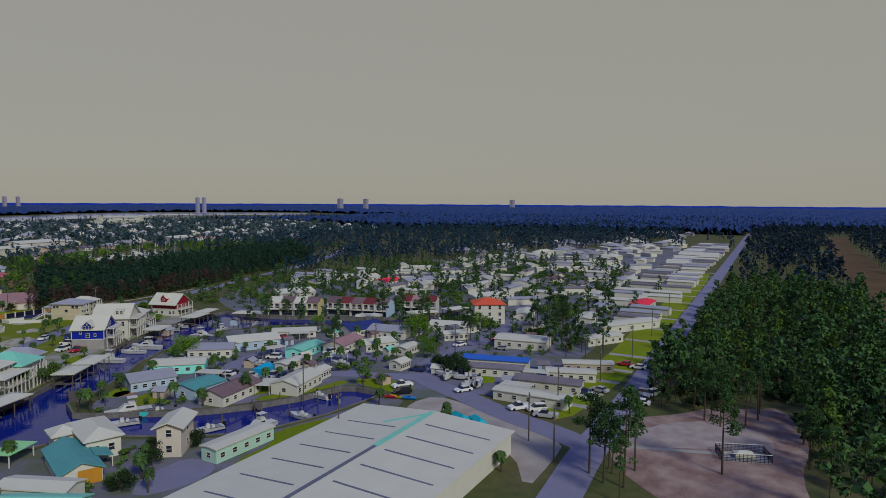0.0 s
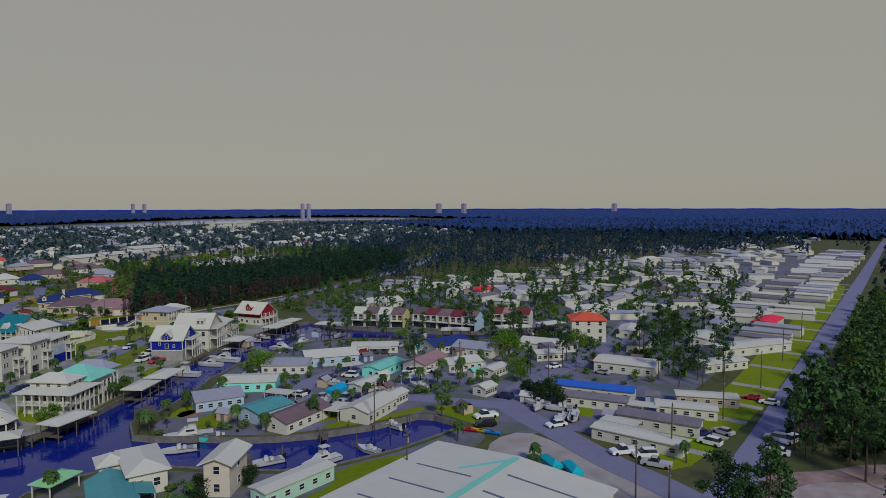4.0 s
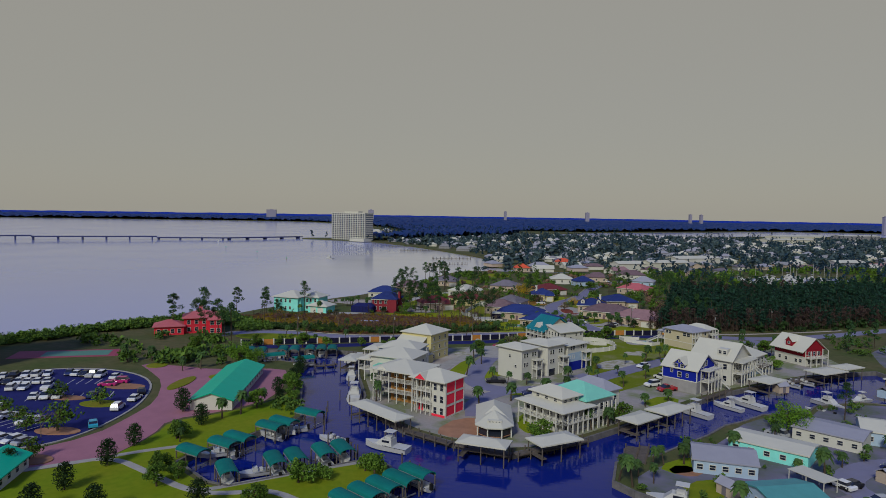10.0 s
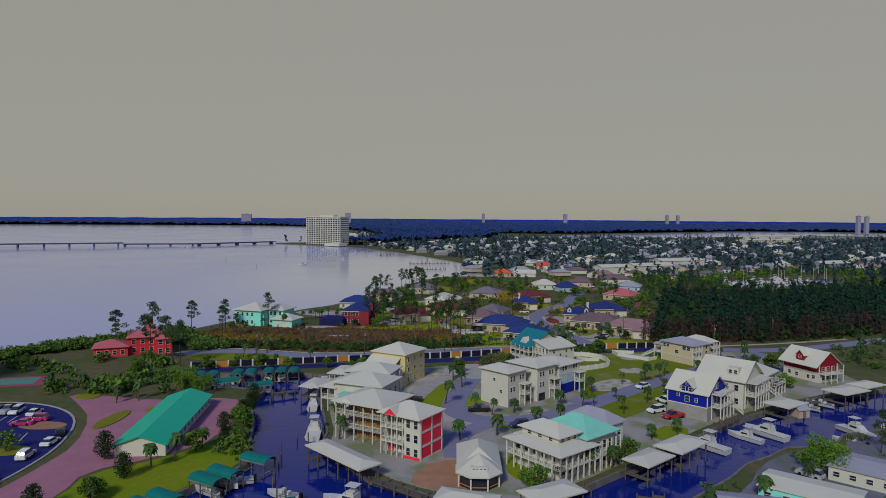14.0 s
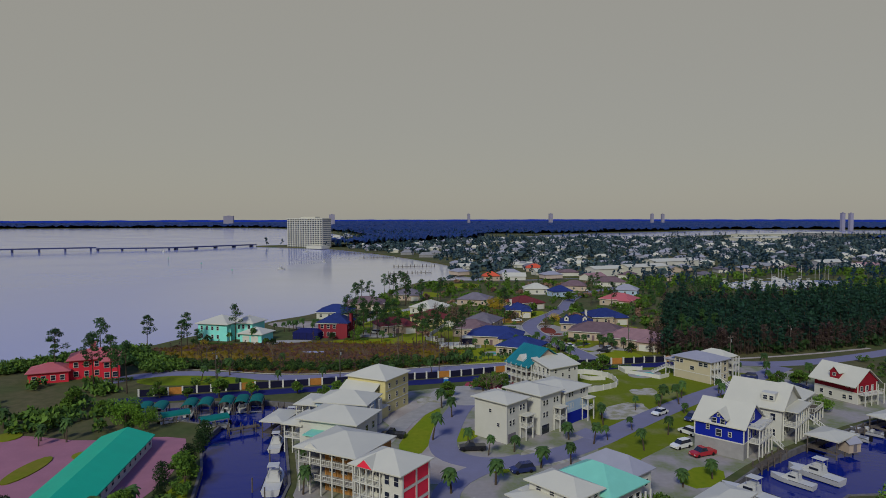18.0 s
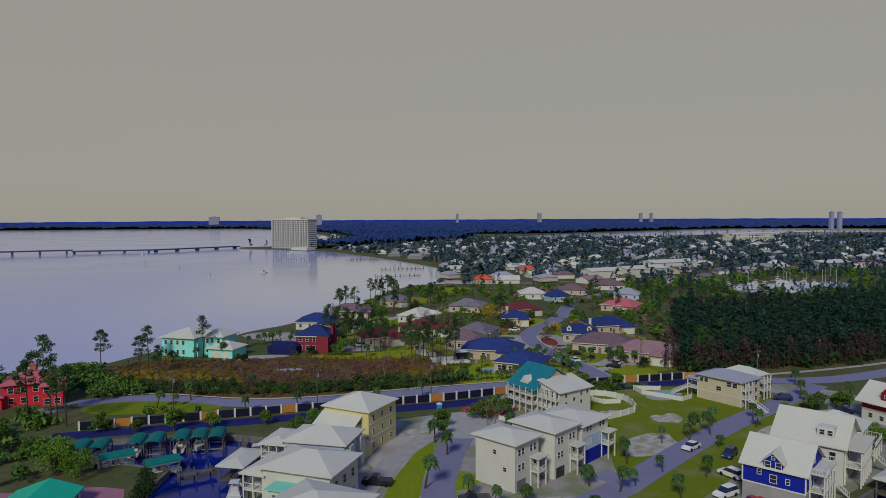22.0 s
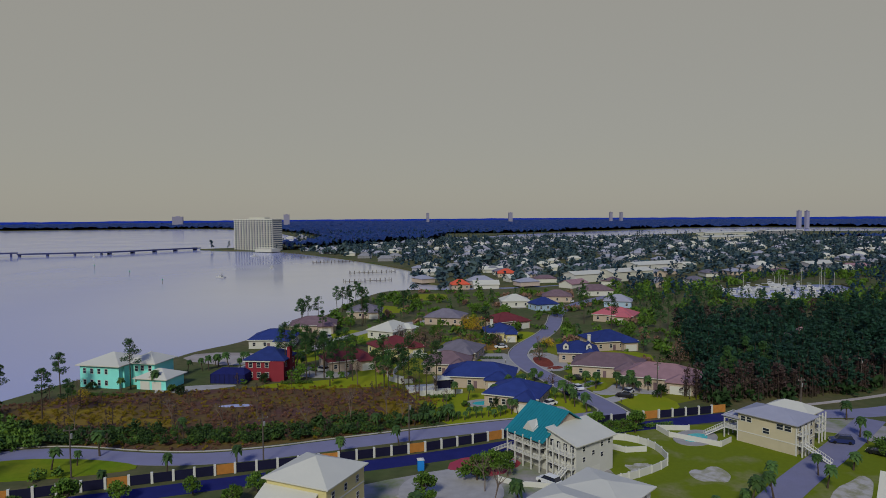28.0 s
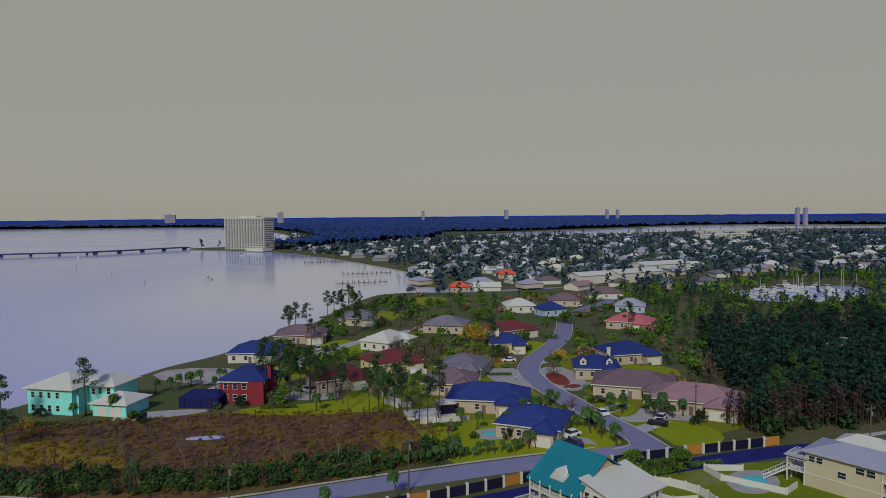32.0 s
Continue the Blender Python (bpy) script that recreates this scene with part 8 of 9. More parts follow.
WOOD_A = [(62, -84), (78, -70), (90, -65.5), (98, -64), (108, -63.5), (119, -61), (136.5, -52), (130.5, -45), (125, -36.6), (115, -33), (113, -28), (124, -24), (155, -15), (233, -2), (330, 20), (330, -60), (300, -110), (330, -220), (180, -190), (110, -130), (70, -110)]
WOOD_B = [(330, 20), (700, 105), (1100, 205), (1250, 150), (1300, -300), (700, -330), (330, -220), (300, -110), (330, -60)]
WOOD_C = [(70, 226), (80, 227), (98, 229), (114, 233), (134, 240), (172, 256), (300, 325), (330, 400), (290, 392), (216, 362), (186, 352), (153, 338), (130, 340), (104, 335), (98, 312), (84, 275), (82, 256), (78, 240)]
WOOD_D = [(300, 335), (420, 425), (480, 350), (560, 300), (720, 300), (900, 330), (1100, 330), (1200, 600), (800, 700), (500, 620), (350, 500), (330, 400)]
WOOD_E = [(205, 258), (300, 312), (412, 408), (480, 345), (560, 298), (720, 298), (1000, 310), (900, 240), (660, 215), (430, 246), (300, 262), (240, 252)]
STRIP = PATCHES[[p[0] for p in PATCHES].index("utility_clearing")][1]
NEAR = [unit_pine(s_, 13, 13, 0.62, 0.25) for s_ in (61, 62, 63, 64)]
MIDT = [unit_pine(s_, 6, 6, 1.25) for s_ in (65, 66, 67)]
FART = [unit_pine(s_, 5, 5, 1.7, 0.15) for s_ in (68, 69, 70)]
UNDER = []
for nm, poly, n, shp, lo, hi, lab in (("pine_wood", WOOD_A, 2600, NEAR, 8, 14.5, "dense dark green pine wood beside the road"), ("pine_wood", WOOD_B, 6000, MIDT, 8, 14, "dense dark green pine wood beyond the clearing"),
                                      ("pine_wood", WOOD_C, 4200, NEAR, 7, 12.5, "dense dark green pine wood behind the peninsula"), ("pine_wood", WOOD_D, 4500, MIDT, 8, 13, "dark pine wood across the flat land"), ("pine_wood", WOOD_E, 3000, MIDT, 6, 12, "dark mixed pine wood behind the home park")):
    x, y = in_poly(poly, n, VR)
    m = free(x, y) & ~pip(x, y, STRIP)
    x, y = x[m], y[m]
    if poly is WOOD_A:
        g_ = np.sin(x * 0.13) * np.sin(y * 0.17 + 1) > 0.42
        tree_batch("mixed_wood", shp, x[g_], y[g_], VR.uniform(5, 13, g_.sum()), OAK, "fresher green trees among the dark pines", "trees", True)
        x, y = x[~g_], y[~g_]
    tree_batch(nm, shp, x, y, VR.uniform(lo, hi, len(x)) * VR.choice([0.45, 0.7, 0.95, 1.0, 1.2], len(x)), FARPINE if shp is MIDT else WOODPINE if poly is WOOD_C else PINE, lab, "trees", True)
    if shp is NEAR:
        k_ = VR.uniform(0, 1, len(x)) < 0.5
        UNDER.append((x[k_] + VR.normal(0, 2, k_.sum()), y[k_] + VR.normal(0, 2, k_.sum())))


def clump_shape(seed, n, size):
    rng = np.random.default_rng(seed)
    cs = [(rng.normal(0, 0.4), rng.normal(0, 0.4), rng.uniform(0.3, 0.8)) for _ in range(4)]
    return sprays(cs, [0.42] * 4, n, size, rng, 0.9)


FINE = [clump_shape(s_, 34, 0.14) for s_ in (81, 82, 83)]
BUSH = [clump_shape(s_, 16, 0.22) for s_ in (71, 72, 73)]
for x, y in UNDER:
    tree_batch("undergrowth", BUSH, x, y, VR.uniform(1.5, 4.5, len(x)), DKLEAF, "dark evergreen undergrowth in the wood", "shrubs")
BROWNED = leaf_mat("bare_brown_twigs", (0.026, 0.017, 0.020), (0.080, 0.050, 0.044))
TWIG = [unit_pine(s_, 12, 9, 0.5, 0.15) for s_ in (84, 85)]
x = VR.uniform(67, 190, 320)
y = np.interp(x, [67, 80, 98, 134, 172, 190], [226, 227, 229.6, 240, 256, 265]) + np.abs(VR.normal(0, 5, 320))
m = free(x, y, 0.5)
tree_batch("bare_wood_edge", TWIG, x[m], y[m], VR.uniform(4, 9.5, m.sum()), BROWNED, "bare brown saplings at the edge of the pine wood", "trees", True)
x, y = in_poly([(84, 280), (112, 300), (150, 320), (190, 350), (150, 345), (120, 338), (100, 330)], 150, VR)
tree_batch("bare_wood_edge", TWIG, x, y, VR.uniform(7, 13, len(x)), BROWNED, "bare brown trees among the pines", "trees", True)
# thickets along the marsh and the bay
MARSH = PATCHES[[p[0] for p in PATCHES].index("marsh_patch")][1]
x, y = in_poly(MARSH, 2600, VR)
yel = sum(h_ * np.exp(-((x - a_) / w_) ** 2 - ((y - b_) / d_) ** 2) for a_, b_, w_, d_, h_ in ((-88, 226, 15, 8, 1.0), (-69, 218, 9, 5, 0.8), (-9, 227, 7, 7, 0.8), (-45, 249, 40, 4, 0.7)))
n_ = (yel + VR.normal(0, 0.16, len(x)) < 0.30) & (VR.uniform(0, 1, len(x)) < 0.74)
tree_batch("marsh_sedge", FINE, x[~n_], y[~n_], VR.uniform(0.4, 0.9, (~n_).sum()), SEDGE, "low yellow-brown sedge clumps in the marsh", "grass")
REDSH = leaf_mat("reddish_shrub", (0.070, 0.030, 0.026), (0.190, 0.092, 0.055))
tree_batch("marsh_shrubs", FINE, x[n_], y[n_], VR.uniform(0.35, 0.9, n_.sum()), REDSH, "reddish brown marsh shrubs", "shrubs")
x = VR.uniform(-112, 4, 640)
y = np.interp(x, [-112, -84, -60, -42, -20, 4], [213, 204.6, 202.4, 203, 207, 217]) + 10 * VR.uniform(0, 1, 640) ** 1.4
q_ = VR.uniform(0, 1, 640) < 0.55
tree_batch("roadside_thicket", FINE, x[q_], y[q_], VR.uniform(0.6, 2.0, q_.sum()) * VR.choice([0.6, 1.0, 1.5], q_.sum()), PALM, "dark green palmetto thicket along the marsh edge", "shrubs")
tree_batch("roadside_thicket", FINE, x[~q_], y[~q_], VR.uniform(0.6, 1.8, (~q_).sum()), SHRUB, "green thicket along the marsh edge", "shrubs")
x, y = in_poly(MARSH, 100, VR)
tree_batch("marsh_saplings", TWIG, x, y, VR.uniform(1.5, 5.0, len(x)), BROWNED, "thin leafless brown saplings in the marsh", "trees", True)
x, y = np.concatenate([VR.uniform(-175, -92, 700), VR.uniform(-120, -70, 250)]), None
y = np.interp(x, [-200, -172, -152, -135, -119, -112, -90, -70], [128, 158, 190, 212, 233, 226, 205, 196]) - np.abs(VR.normal(0, 6, len(x))) - 1
m = free(x, y)
tree_batch("shore_thicket", FINE, x[m], y[m], VR.uniform(1.0, 3.6, m.sum()), SHRUB, "dense green shoreline thicket", "shrubs")
x, y = in_poly([(-110, 142), (-70, 145), (-86, 166), (-100, 184), (-128, 180), (-150, 165), (-120, 162), (-117, 150)], 170, VR)
m = free(x, y)
tree_batch("bank_thicket", BUSH, x[m], y[m], VR.uniform(1.2, 3.8, m.sum()), SHRUB, "green trees and shrubs behind the marina", "shrubs")
x, y = in_poly([(-50, 98), (-42, 99), (-46, 112), (-50, 124), (-56, 138), (-58, 150), (-50.5, 110)], 150, VR)
m = free(x, y, roads=False)
tree_batch("bank_thicket", BUSH, x[m], y[m], VR.uniform(0.8, 2.2, m.sum()), SHRUB, "green shrubs on the canal bank", "shrubs")
# shrubs and trees among the canal houses
x, y = in_poly([(-8, 12), (30, 14), (90, 40), (96, 24), (115, 30), (170, 10), (330, 50), (420, 120), (400, 240), (200, 260), (135, 225), (120, 180), (196, 96), (170, 90), (110, 136), (84, 126), (58, 106), (38, 84), (26, 66), (80, 46), (76, 34), (30, 46)], 4200, VR)
m = free(x, y, 0.8)
x, y = x[m], y[m]
k_ = VR.uniform(0, 1, len(x))
a, b = k_ < 0.72, k_ >= 0.82
near_ = a & (x < 150)
tree_batch("garden_shrubs", FINE, x[near_], y[near_], VR.uniform(0.6, 2.3, near_.sum()), SHRUB, "mixed green shrubs by the canal homes", "shrubs")
a &= ~near_
tree_batch("garden_shrubs", BUSH, x[a], y[a], VR.uniform(0.8, 3.2, a.sum()), SHRUB, "mixed green garden shrubs among the homes", "shrubs")
d2 = b & (x > 120)
tree_batch("garden_pines", NEAR, x[d2], y[d2], VR.uniform(6, 12, d2.sum()), PINE, "tall pines among the homes", "trees", True)
x, y = in_poly([(100, 345), (216, 372), (300, 396), (345, 470), (300, 455), (250, 430), (190, 462), (120, 470)], 420, VR)
m = free(x, y)
tree_batch("scattered_pines", NEAR, x[m], y[m], VR.uniform(4, 8.5, m.sum()), PINE, "scattered pines between the wood and the far marina", "trees", True)
x, y = in_poly([(120, 380), (330, 400), (420, 430), (420, 620), (150, 520), (110, 480)], 900, VR)
m = free(x, y, 1.0)
x, y = x[m], y[m]
k_ = VR.uniform(0, 1, len(x)) < 0.5
tree_batch("marina_pines", MIDT, x[k_], y[k_], VR.uniform(5, 10, k_.sum()), FARPINE, "dark pines round the far marina", "trees", True)
tree_batch("marina_trees", BUSH, x[~k_], y[~k_], VR.uniform(2.5, 6, (~k_).sum()), OAK, "green trees round the far marina", "trees")
# subdivision planting
x, y = in_poly([(-60, 270), (-30, 255), (0, 222), (70, 232), (96, 310), (110, 400), (115, 470), (-20, 480), (-40, 420), (-60, 350)], 760, VR)
m = free(x, y, 1.0) & ((y > 262) | (x < -8) | (x > 68) | (VR.uniform(0, 1, len(x)) < 0.2))
x, y = x[m], y[m]
k_ = VR.uniform(0, 1, len(x))
BROWNLF = leaf_mat("winter_brown_leaf", (0.10, 0.055, 0.045), (0.20, 0.12, 0.08))
for lo_, hi_, mt, a_, b_, lab in ((0, 0.34, SHRUB, 0.5, 2.4, "mixed green shrubs of the subdivision"), (0.34, 0.5, LIME, 0.8, 3.4, "fresh yellow-green shrubs of the subdivision"), (0.5, 0.6, BROWNLF, 1.5, 4.2, "brown winter shrubs of the subdivision"), (0.6, 0.78, OAK, 2.0, 5.0, "low round trees of the subdivision")):
    q_ = (k_ >= lo_) & (k_ < hi_)
    tree_batch("garden_shrubs", BUSH, x[q_], y[q_], VR.uniform(a_, b_, q_.sum()), mt, lab, "shrubs")
q_ = k_ >= 0.95
tree_batch("garden_pines", NEAR, x[q_], y[q_], VR.uniform(6, 11, q_.sum()), PINE, "pines of the subdivision", "trees", True)

# far suburbs: houses of their own near by, joined beyond
# pale roofs greyed to paint in the haze over the far suburbs
HAZEGREY = paint("haze_greyed_roof", 0.30, 0.30, 0.33, 0.8, 0.3)
WCOL = [WHITE, CREAM, WHITE]
TMPL = []
for i, (w, d, rm) in enumerate(((17, 10, OFFWHITE), (15, 11, GREYW), (18, 11, PINKSH), (16, 10, BROWNSH), (19, 10, HAZEGREY), (15, 10, GREYSH))):
    TMPL.append(house(40 + 30 * i, 500 + 14 * (i % 2), 20 * i, w, d, 3.0, 5.4, WCOL[i % 3], rm, "low suburban house among trees", "hip" if i % 2 else "gable", nf=3, ns=1, sides="", group="suburb houses"))
FARPOLY = [(-30, 480), (160, 500), (170, 560), (360, 560), (380, 520), (560, 640), (760, 720), (900, 1200), (700, 1360), (300, 1380), (60, 1370), (-60, 1200), (-180, 1000), (-90, 830), (0, 700)]
x, y = in_poly(FARPOLY, 1100, VR)
m = free(x, y, 6)
x, y = x[m], y[m]
keep, px_, py_ = [], [], []
for i in range(len(x)):
    if all((x[i] - a) ** 2 + (y[i] - b) ** 2 > 16 ** 2 for a, b in zip(px_, py_)):
        px_.append(x[i])
        py_.append(y[i])
near_n = 0
js = {0: Solid(), 1: Solid(), 2: Solid()}
for i, (a, b) in enumerate(sorted(zip(px_, py_), key=lambda p: p[1])):
    if near_n < 25:
        copy_thing(TMPL[int(VR.integers(6))], pose(a, b, 0, 0, 0, float(VR.choice([0, 90, 25, 115])) + VR.uniform(-8, 8)))
        near_n += 1
    FOOT.append((a, b, 6))
    if near_n >= 25:
        w, d = VR.uniform(9, 17), VR.uniform(7, 11)
        q = js[int(VR.integers(3))]
        q.box(a - w / 2, b - d / 2, -0.1, a + w / 2, b + d / 2, 3.0)
        q.hip(a - w / 2, b - d / 2, a + w / 2, b + d / 2, 3.05, 5.0 + VR.uniform(0, 1.4), 0.4)
# far right and beyond
for ring, n in (([(420, 140), (700, 160), (1100, 300), (1100, 330), (720, 298), (560, 296), (480, 345), (420, 300)], 110), ([(700, 740), (1300, 640), (2000, 900), (1900, 1500), (1420, 1560), (1000, 1500), (900, 1200)], 130), ([(-250, 1150), (60, 1600), (0, 2200), (-400, 2000)], 50)):
    x, y = in_poly(ring, n, VR)
    for a, b in zip(x, y):
        w, d = VR.uniform(11, 24), VR.uniform(8, 14)
        q = js[int(VR.integers(3))]
        q.box(a - w / 2, b - d / 2, -0.1, a + w / 2, b + d / 2, 3.4)
        q.hip(a - w / 2, b - d / 2, a + w / 2, b + d / 2, 3.45, 5.4, 0.4)
# the third tone, labelled weathered, is the roof colour with painted haze
for k, m_ in ((0, OFFWHITE), (1, GREYW), (2, HAZEGREY)):
    me = js[k].mesh("distant_houses")
    me.materials.append(m_)
    tagged(new("distant_houses", me), ("white", "pale grey", "weathered")[k] + " roofs of distant low houses", "houses", "", "stuff")
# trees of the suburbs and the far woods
# suburb leaves take a blue cast as painted haze
FARLEAF = leaf_mat("haze_tinted_suburb_leaf", (0.018, 0.042, 0.072), (0.062, 0.092, 0.088))
x, y = in_poly(FARPOLY, 6500, VR)
m = free(x, y, 0.5)
x, y = x[m], y[m]
hh = VR.uniform(3.5, 9, len(x)) * VR.choice([0.6, 1.0, 1.0, 1.3], len(x))
k_ = VR.uniform(0, 1, len(x)) < 0.45
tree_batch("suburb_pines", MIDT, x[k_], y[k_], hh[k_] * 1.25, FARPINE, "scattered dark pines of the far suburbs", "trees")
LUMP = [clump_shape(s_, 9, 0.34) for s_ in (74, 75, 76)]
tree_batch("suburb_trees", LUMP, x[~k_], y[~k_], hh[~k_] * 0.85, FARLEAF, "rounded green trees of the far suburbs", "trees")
th = VR.uniform(radians(-8), radians(125), 5200)
rr = np.sqrt(VR.uniform(600 ** 2, 1900 ** 2, 5200))
x, y = rr * np.cos(th), rr * np.sin(th)
m = free(x, y, 1.0) & ~pip(x, y, FARPOLY) & ~pip(x, y, WOOD_B) & ~pip(x, y, WOOD_D) & ~pip(x, y, WOOD_E)
m &= ~((y < 1790) & (y > 1380) & (x > 50) & (x < 1550) & (VR.uniform(0, 1, len(x)) < 0.85))
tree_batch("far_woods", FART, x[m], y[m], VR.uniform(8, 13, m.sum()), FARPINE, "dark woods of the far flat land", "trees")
# blue distance haze is painted into the needle colour of these woods
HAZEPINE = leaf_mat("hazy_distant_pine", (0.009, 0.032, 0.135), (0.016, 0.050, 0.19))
# the closed canopy of the far woods: an uneven carpet of crowns
NA, NR = 820, 130
aa = np.linspace(radians(-14), radians(150), NA)
ra = 1000 * (4740 / 1000) ** np.linspace(0, 1, NR)
A, Q = np.meshgrid(aa, ra, indexing="ij")
A = A + VR.uniform(-0.4, 0.4, A.shape) * (aa[1] - aa[0])
Q = Q * (1 + VR.uniform(-0.3, 0.3, Q.shape) * 0.012)
X, Y = Q * np.cos(A), Q * np.sin(A)
Z = VR.uniform(3.5, 12.5, X.shape) + 2.0 * np.sin(X * 0.004 + 1.3) * np.cos(Y * 0.005) + np.clip((Q - 2500) / 700, 0, 3)
fx, fy = X.ravel(), Y.ravel()
ok = ~pip(fx, fy, FARPOLY) & ~pip(fx, fy, WOOD_B)
for r_ in ALLWATER:
    ok &= ~pip(fx, fy, r_)
    for dx, dy in ((45, 0), (-45, 0), (0, 70)):
        ok &= ~pip(fx + dx, fy + dy, r_)
ok &= ~((fy < 1790) & (fy > 1330) & (fx > 50) & (fx < 1560))
ok = ok.reshape(X.shape)
idx = np.arange(NA * NR).reshape(NA, NR)
full = ok[:-1, :-1] & ok[1:, :-1] & ok[1:, 1:] & ok[:-1, 1:]
f_ = np.stack([idx[:-1, :-1], idx[1:, :-1], idx[1:, 1:], idx[:-1, 1:]], -1)[full][:, ::-1]
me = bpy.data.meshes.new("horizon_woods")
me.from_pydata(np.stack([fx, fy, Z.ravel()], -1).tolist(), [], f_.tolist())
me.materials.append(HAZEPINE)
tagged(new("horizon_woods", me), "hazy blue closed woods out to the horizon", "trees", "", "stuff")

# ---- far landmarks ----
BRIDGE = mat("bridge_concrete", (0.055, 0.065, 0.17), 0.8, var=0.2)
br = thing("bay_bridge", 0, 0, 0, 0, "long low concrete bridge across the bay", "bridge")
pts = [(-1250, 560), (-900, 720), (-723, 815), (-682, 850), (-533, 930), (-433, 965), (-345, 1070)]
for i in range(len(pts) - 1):
    (ax, ay), (bx, by) = pts[i], pts[i + 1]
    d = math.hypot(bx - ax, by - ay)
    high = 5.0 if i < 3 else 3.6 if i < 4 else 1.8
    m = pose(ax, ay, 0, 0, 0, math.degrees(math.atan2(by - ay, bx - ax)))
    part("deck", Solid().box(0, -5, high - 0.7, d, 5, high), BRIDGE, br, "", m)
    part("parapet", Solid().box(0, -5, high, d, -4.7, high + 0.9).box(0, 4.7, high, d, 5, high + 0.9), BRIDGE, br, "", m)
    for k in range(int(d / 32) + 1):
        part("pier", Solid().box(k * 32 + 1, -4.5, -2, k * 32 + 3, 4.5, high - 0.7), BRIDGE, br, "", m)
# tower concrete with the lavender of distance haze put into its colour
TOWERM = mat("haze_tinted_tower_concrete", (0.26, 0.25, 0.34), 0.8, var=0.1, bump=0)
for x, y, w, d, hgt in ((1212, 2120, 11, 10, 55), (1232, 2110, 11, 10, 54), (480, 3600, 20, 16, 60), (1010, 3520, 14, 14, 58), (1060, 3500, 14, 14, 57), (2050, 2300, 26, 16, 56), (2160, 2240, 22, 16, 55),
                        (-620, 3050, 26, 18, 56), (30, 3700, 14, 14, 60), (3300, 2150, 34, 20, 56), (-1240, 3400, 50, 24, 50)):
    t = thing("distant_tower", x, y, 0, 10, "hazy distant high-rise on the horizon", "building", "horizon towers")
    part("wall", Solid().box(-w / 2, -d / 2, 0, w / 2, d / 2, hgt), TOWERM, t)
    part("roof", Solid().box(-w / 2 - 0.6, -d / 2 - 0.6, hgt, w / 2 + 0.6, d / 2 + 0.6, hgt + 1.2).box(-w / 6, -d / 6, hgt + 1.2, w / 6, d / 6, hgt + 4), TOWERM, t)
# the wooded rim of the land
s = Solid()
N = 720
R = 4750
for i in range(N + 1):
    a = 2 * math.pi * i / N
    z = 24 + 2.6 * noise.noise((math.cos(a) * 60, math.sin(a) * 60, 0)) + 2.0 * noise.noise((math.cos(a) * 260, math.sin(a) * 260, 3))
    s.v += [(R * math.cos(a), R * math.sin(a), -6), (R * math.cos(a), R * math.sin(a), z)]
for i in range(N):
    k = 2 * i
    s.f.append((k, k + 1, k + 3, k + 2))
# the rim glows: emission stands in for the blue of distance haze
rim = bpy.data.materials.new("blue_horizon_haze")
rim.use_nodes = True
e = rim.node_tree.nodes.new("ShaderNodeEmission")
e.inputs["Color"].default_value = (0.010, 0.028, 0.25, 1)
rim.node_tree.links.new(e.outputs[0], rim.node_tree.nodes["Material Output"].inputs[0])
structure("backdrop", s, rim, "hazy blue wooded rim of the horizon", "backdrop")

low_wall([(-8.7, 253.5), (-11.8, 256.8), (-12, 263.2), (-9.4, 275), (-6.9, 286.7), (-1.6, 286.2)], 1.6, "tall white garden wall in the subdivision")
low_wall([(-3.7, 238), (2, 239), (8, 240.4)], 1.2, "white picket fence behind a navy-roofed house", name="picket_fence")
terr = thing("terrace", -1.5, 245.5, 0, 10, "white raised terrace with a dark screened porch", "terrace")
part("slab", Solid().box(-6, -3.4, 0, 6, 3.4, 0.5), TRIMW, terr)
part("screen", Solid().box(2.2, -2.2, 0.5, 6, 2.4, 3.0), DARKFENCE, terr, "dark screen")
part("roof", Solid().hip(2.2, -2.2, 6, 2.4, 3.0, 3.6, 0.3, 0.12), OFFWHITE, terr)
for i in range(7):
    part("post", Solid().box(-5.9 + i * 1.3, -3.3, 0.5, -5.75 + i * 1.3, -3.15, 1.5), TRIMW, terr)
part("rail", Solid().box(-5.9, -3.3, 1.45, 2.2, -3.15, 1.6), TRIMW, terr)
wf = thing("cedar_fence", 50, 268, 0, -10, "orange cedar board fence behind a house", "fence")
for i in range(16):
    part("board", Solid().box(i * 0.75, -0.05, 0, i * 0.75 + 0.7, 0.05, 1.7 + 0.04 * (i % 3)), WOODP, wf)
hd = thing("hedge", 20.6, 282.4, 0, -4, "clipped green hedge round a lawn", "hedge")
hr = np.random.default_rng(77)
part("foliage", quads(sprays([(u, 0.15 * math.sin(u * 3), 0.6) for u in np.arange(-3.6, 3.7, 0.5)], [0.62] * 15, 60, 0.16, hr, 0.8), "foliage", SHRUB), SHRUB, hd)
for x, y, rz, n_ in ((2, 236, 5, 1.0), (32, 246, 70, 0.7), (-93, 243, -14, 2.2), (-40, 253, 4, 1.2), (46, 246.5, 40, 0.9), (26, 200, 16, 1.4), (40, 205, 20, 2.0), (50, 209, 10, 1.4), (-100, 189, 20, 1.0), (33, 258, 70, 0.6)):
    o = copy_thing(hd, pose(x, y, 0, 0, 0, rz))
    o.scale = (n_, 1, 1.1)
bushes = [broad(25.8, 227.2, 2.6, 1.7, 91, "round dark green bush", DKLEAF, "bush", "round bushes", 60, 0.2), broad(3.6, 232.8, 1.6, 1.3, 92, "round green bush on a lawn", SHRUB, "bush", "round bushes", 50, 0.2)]
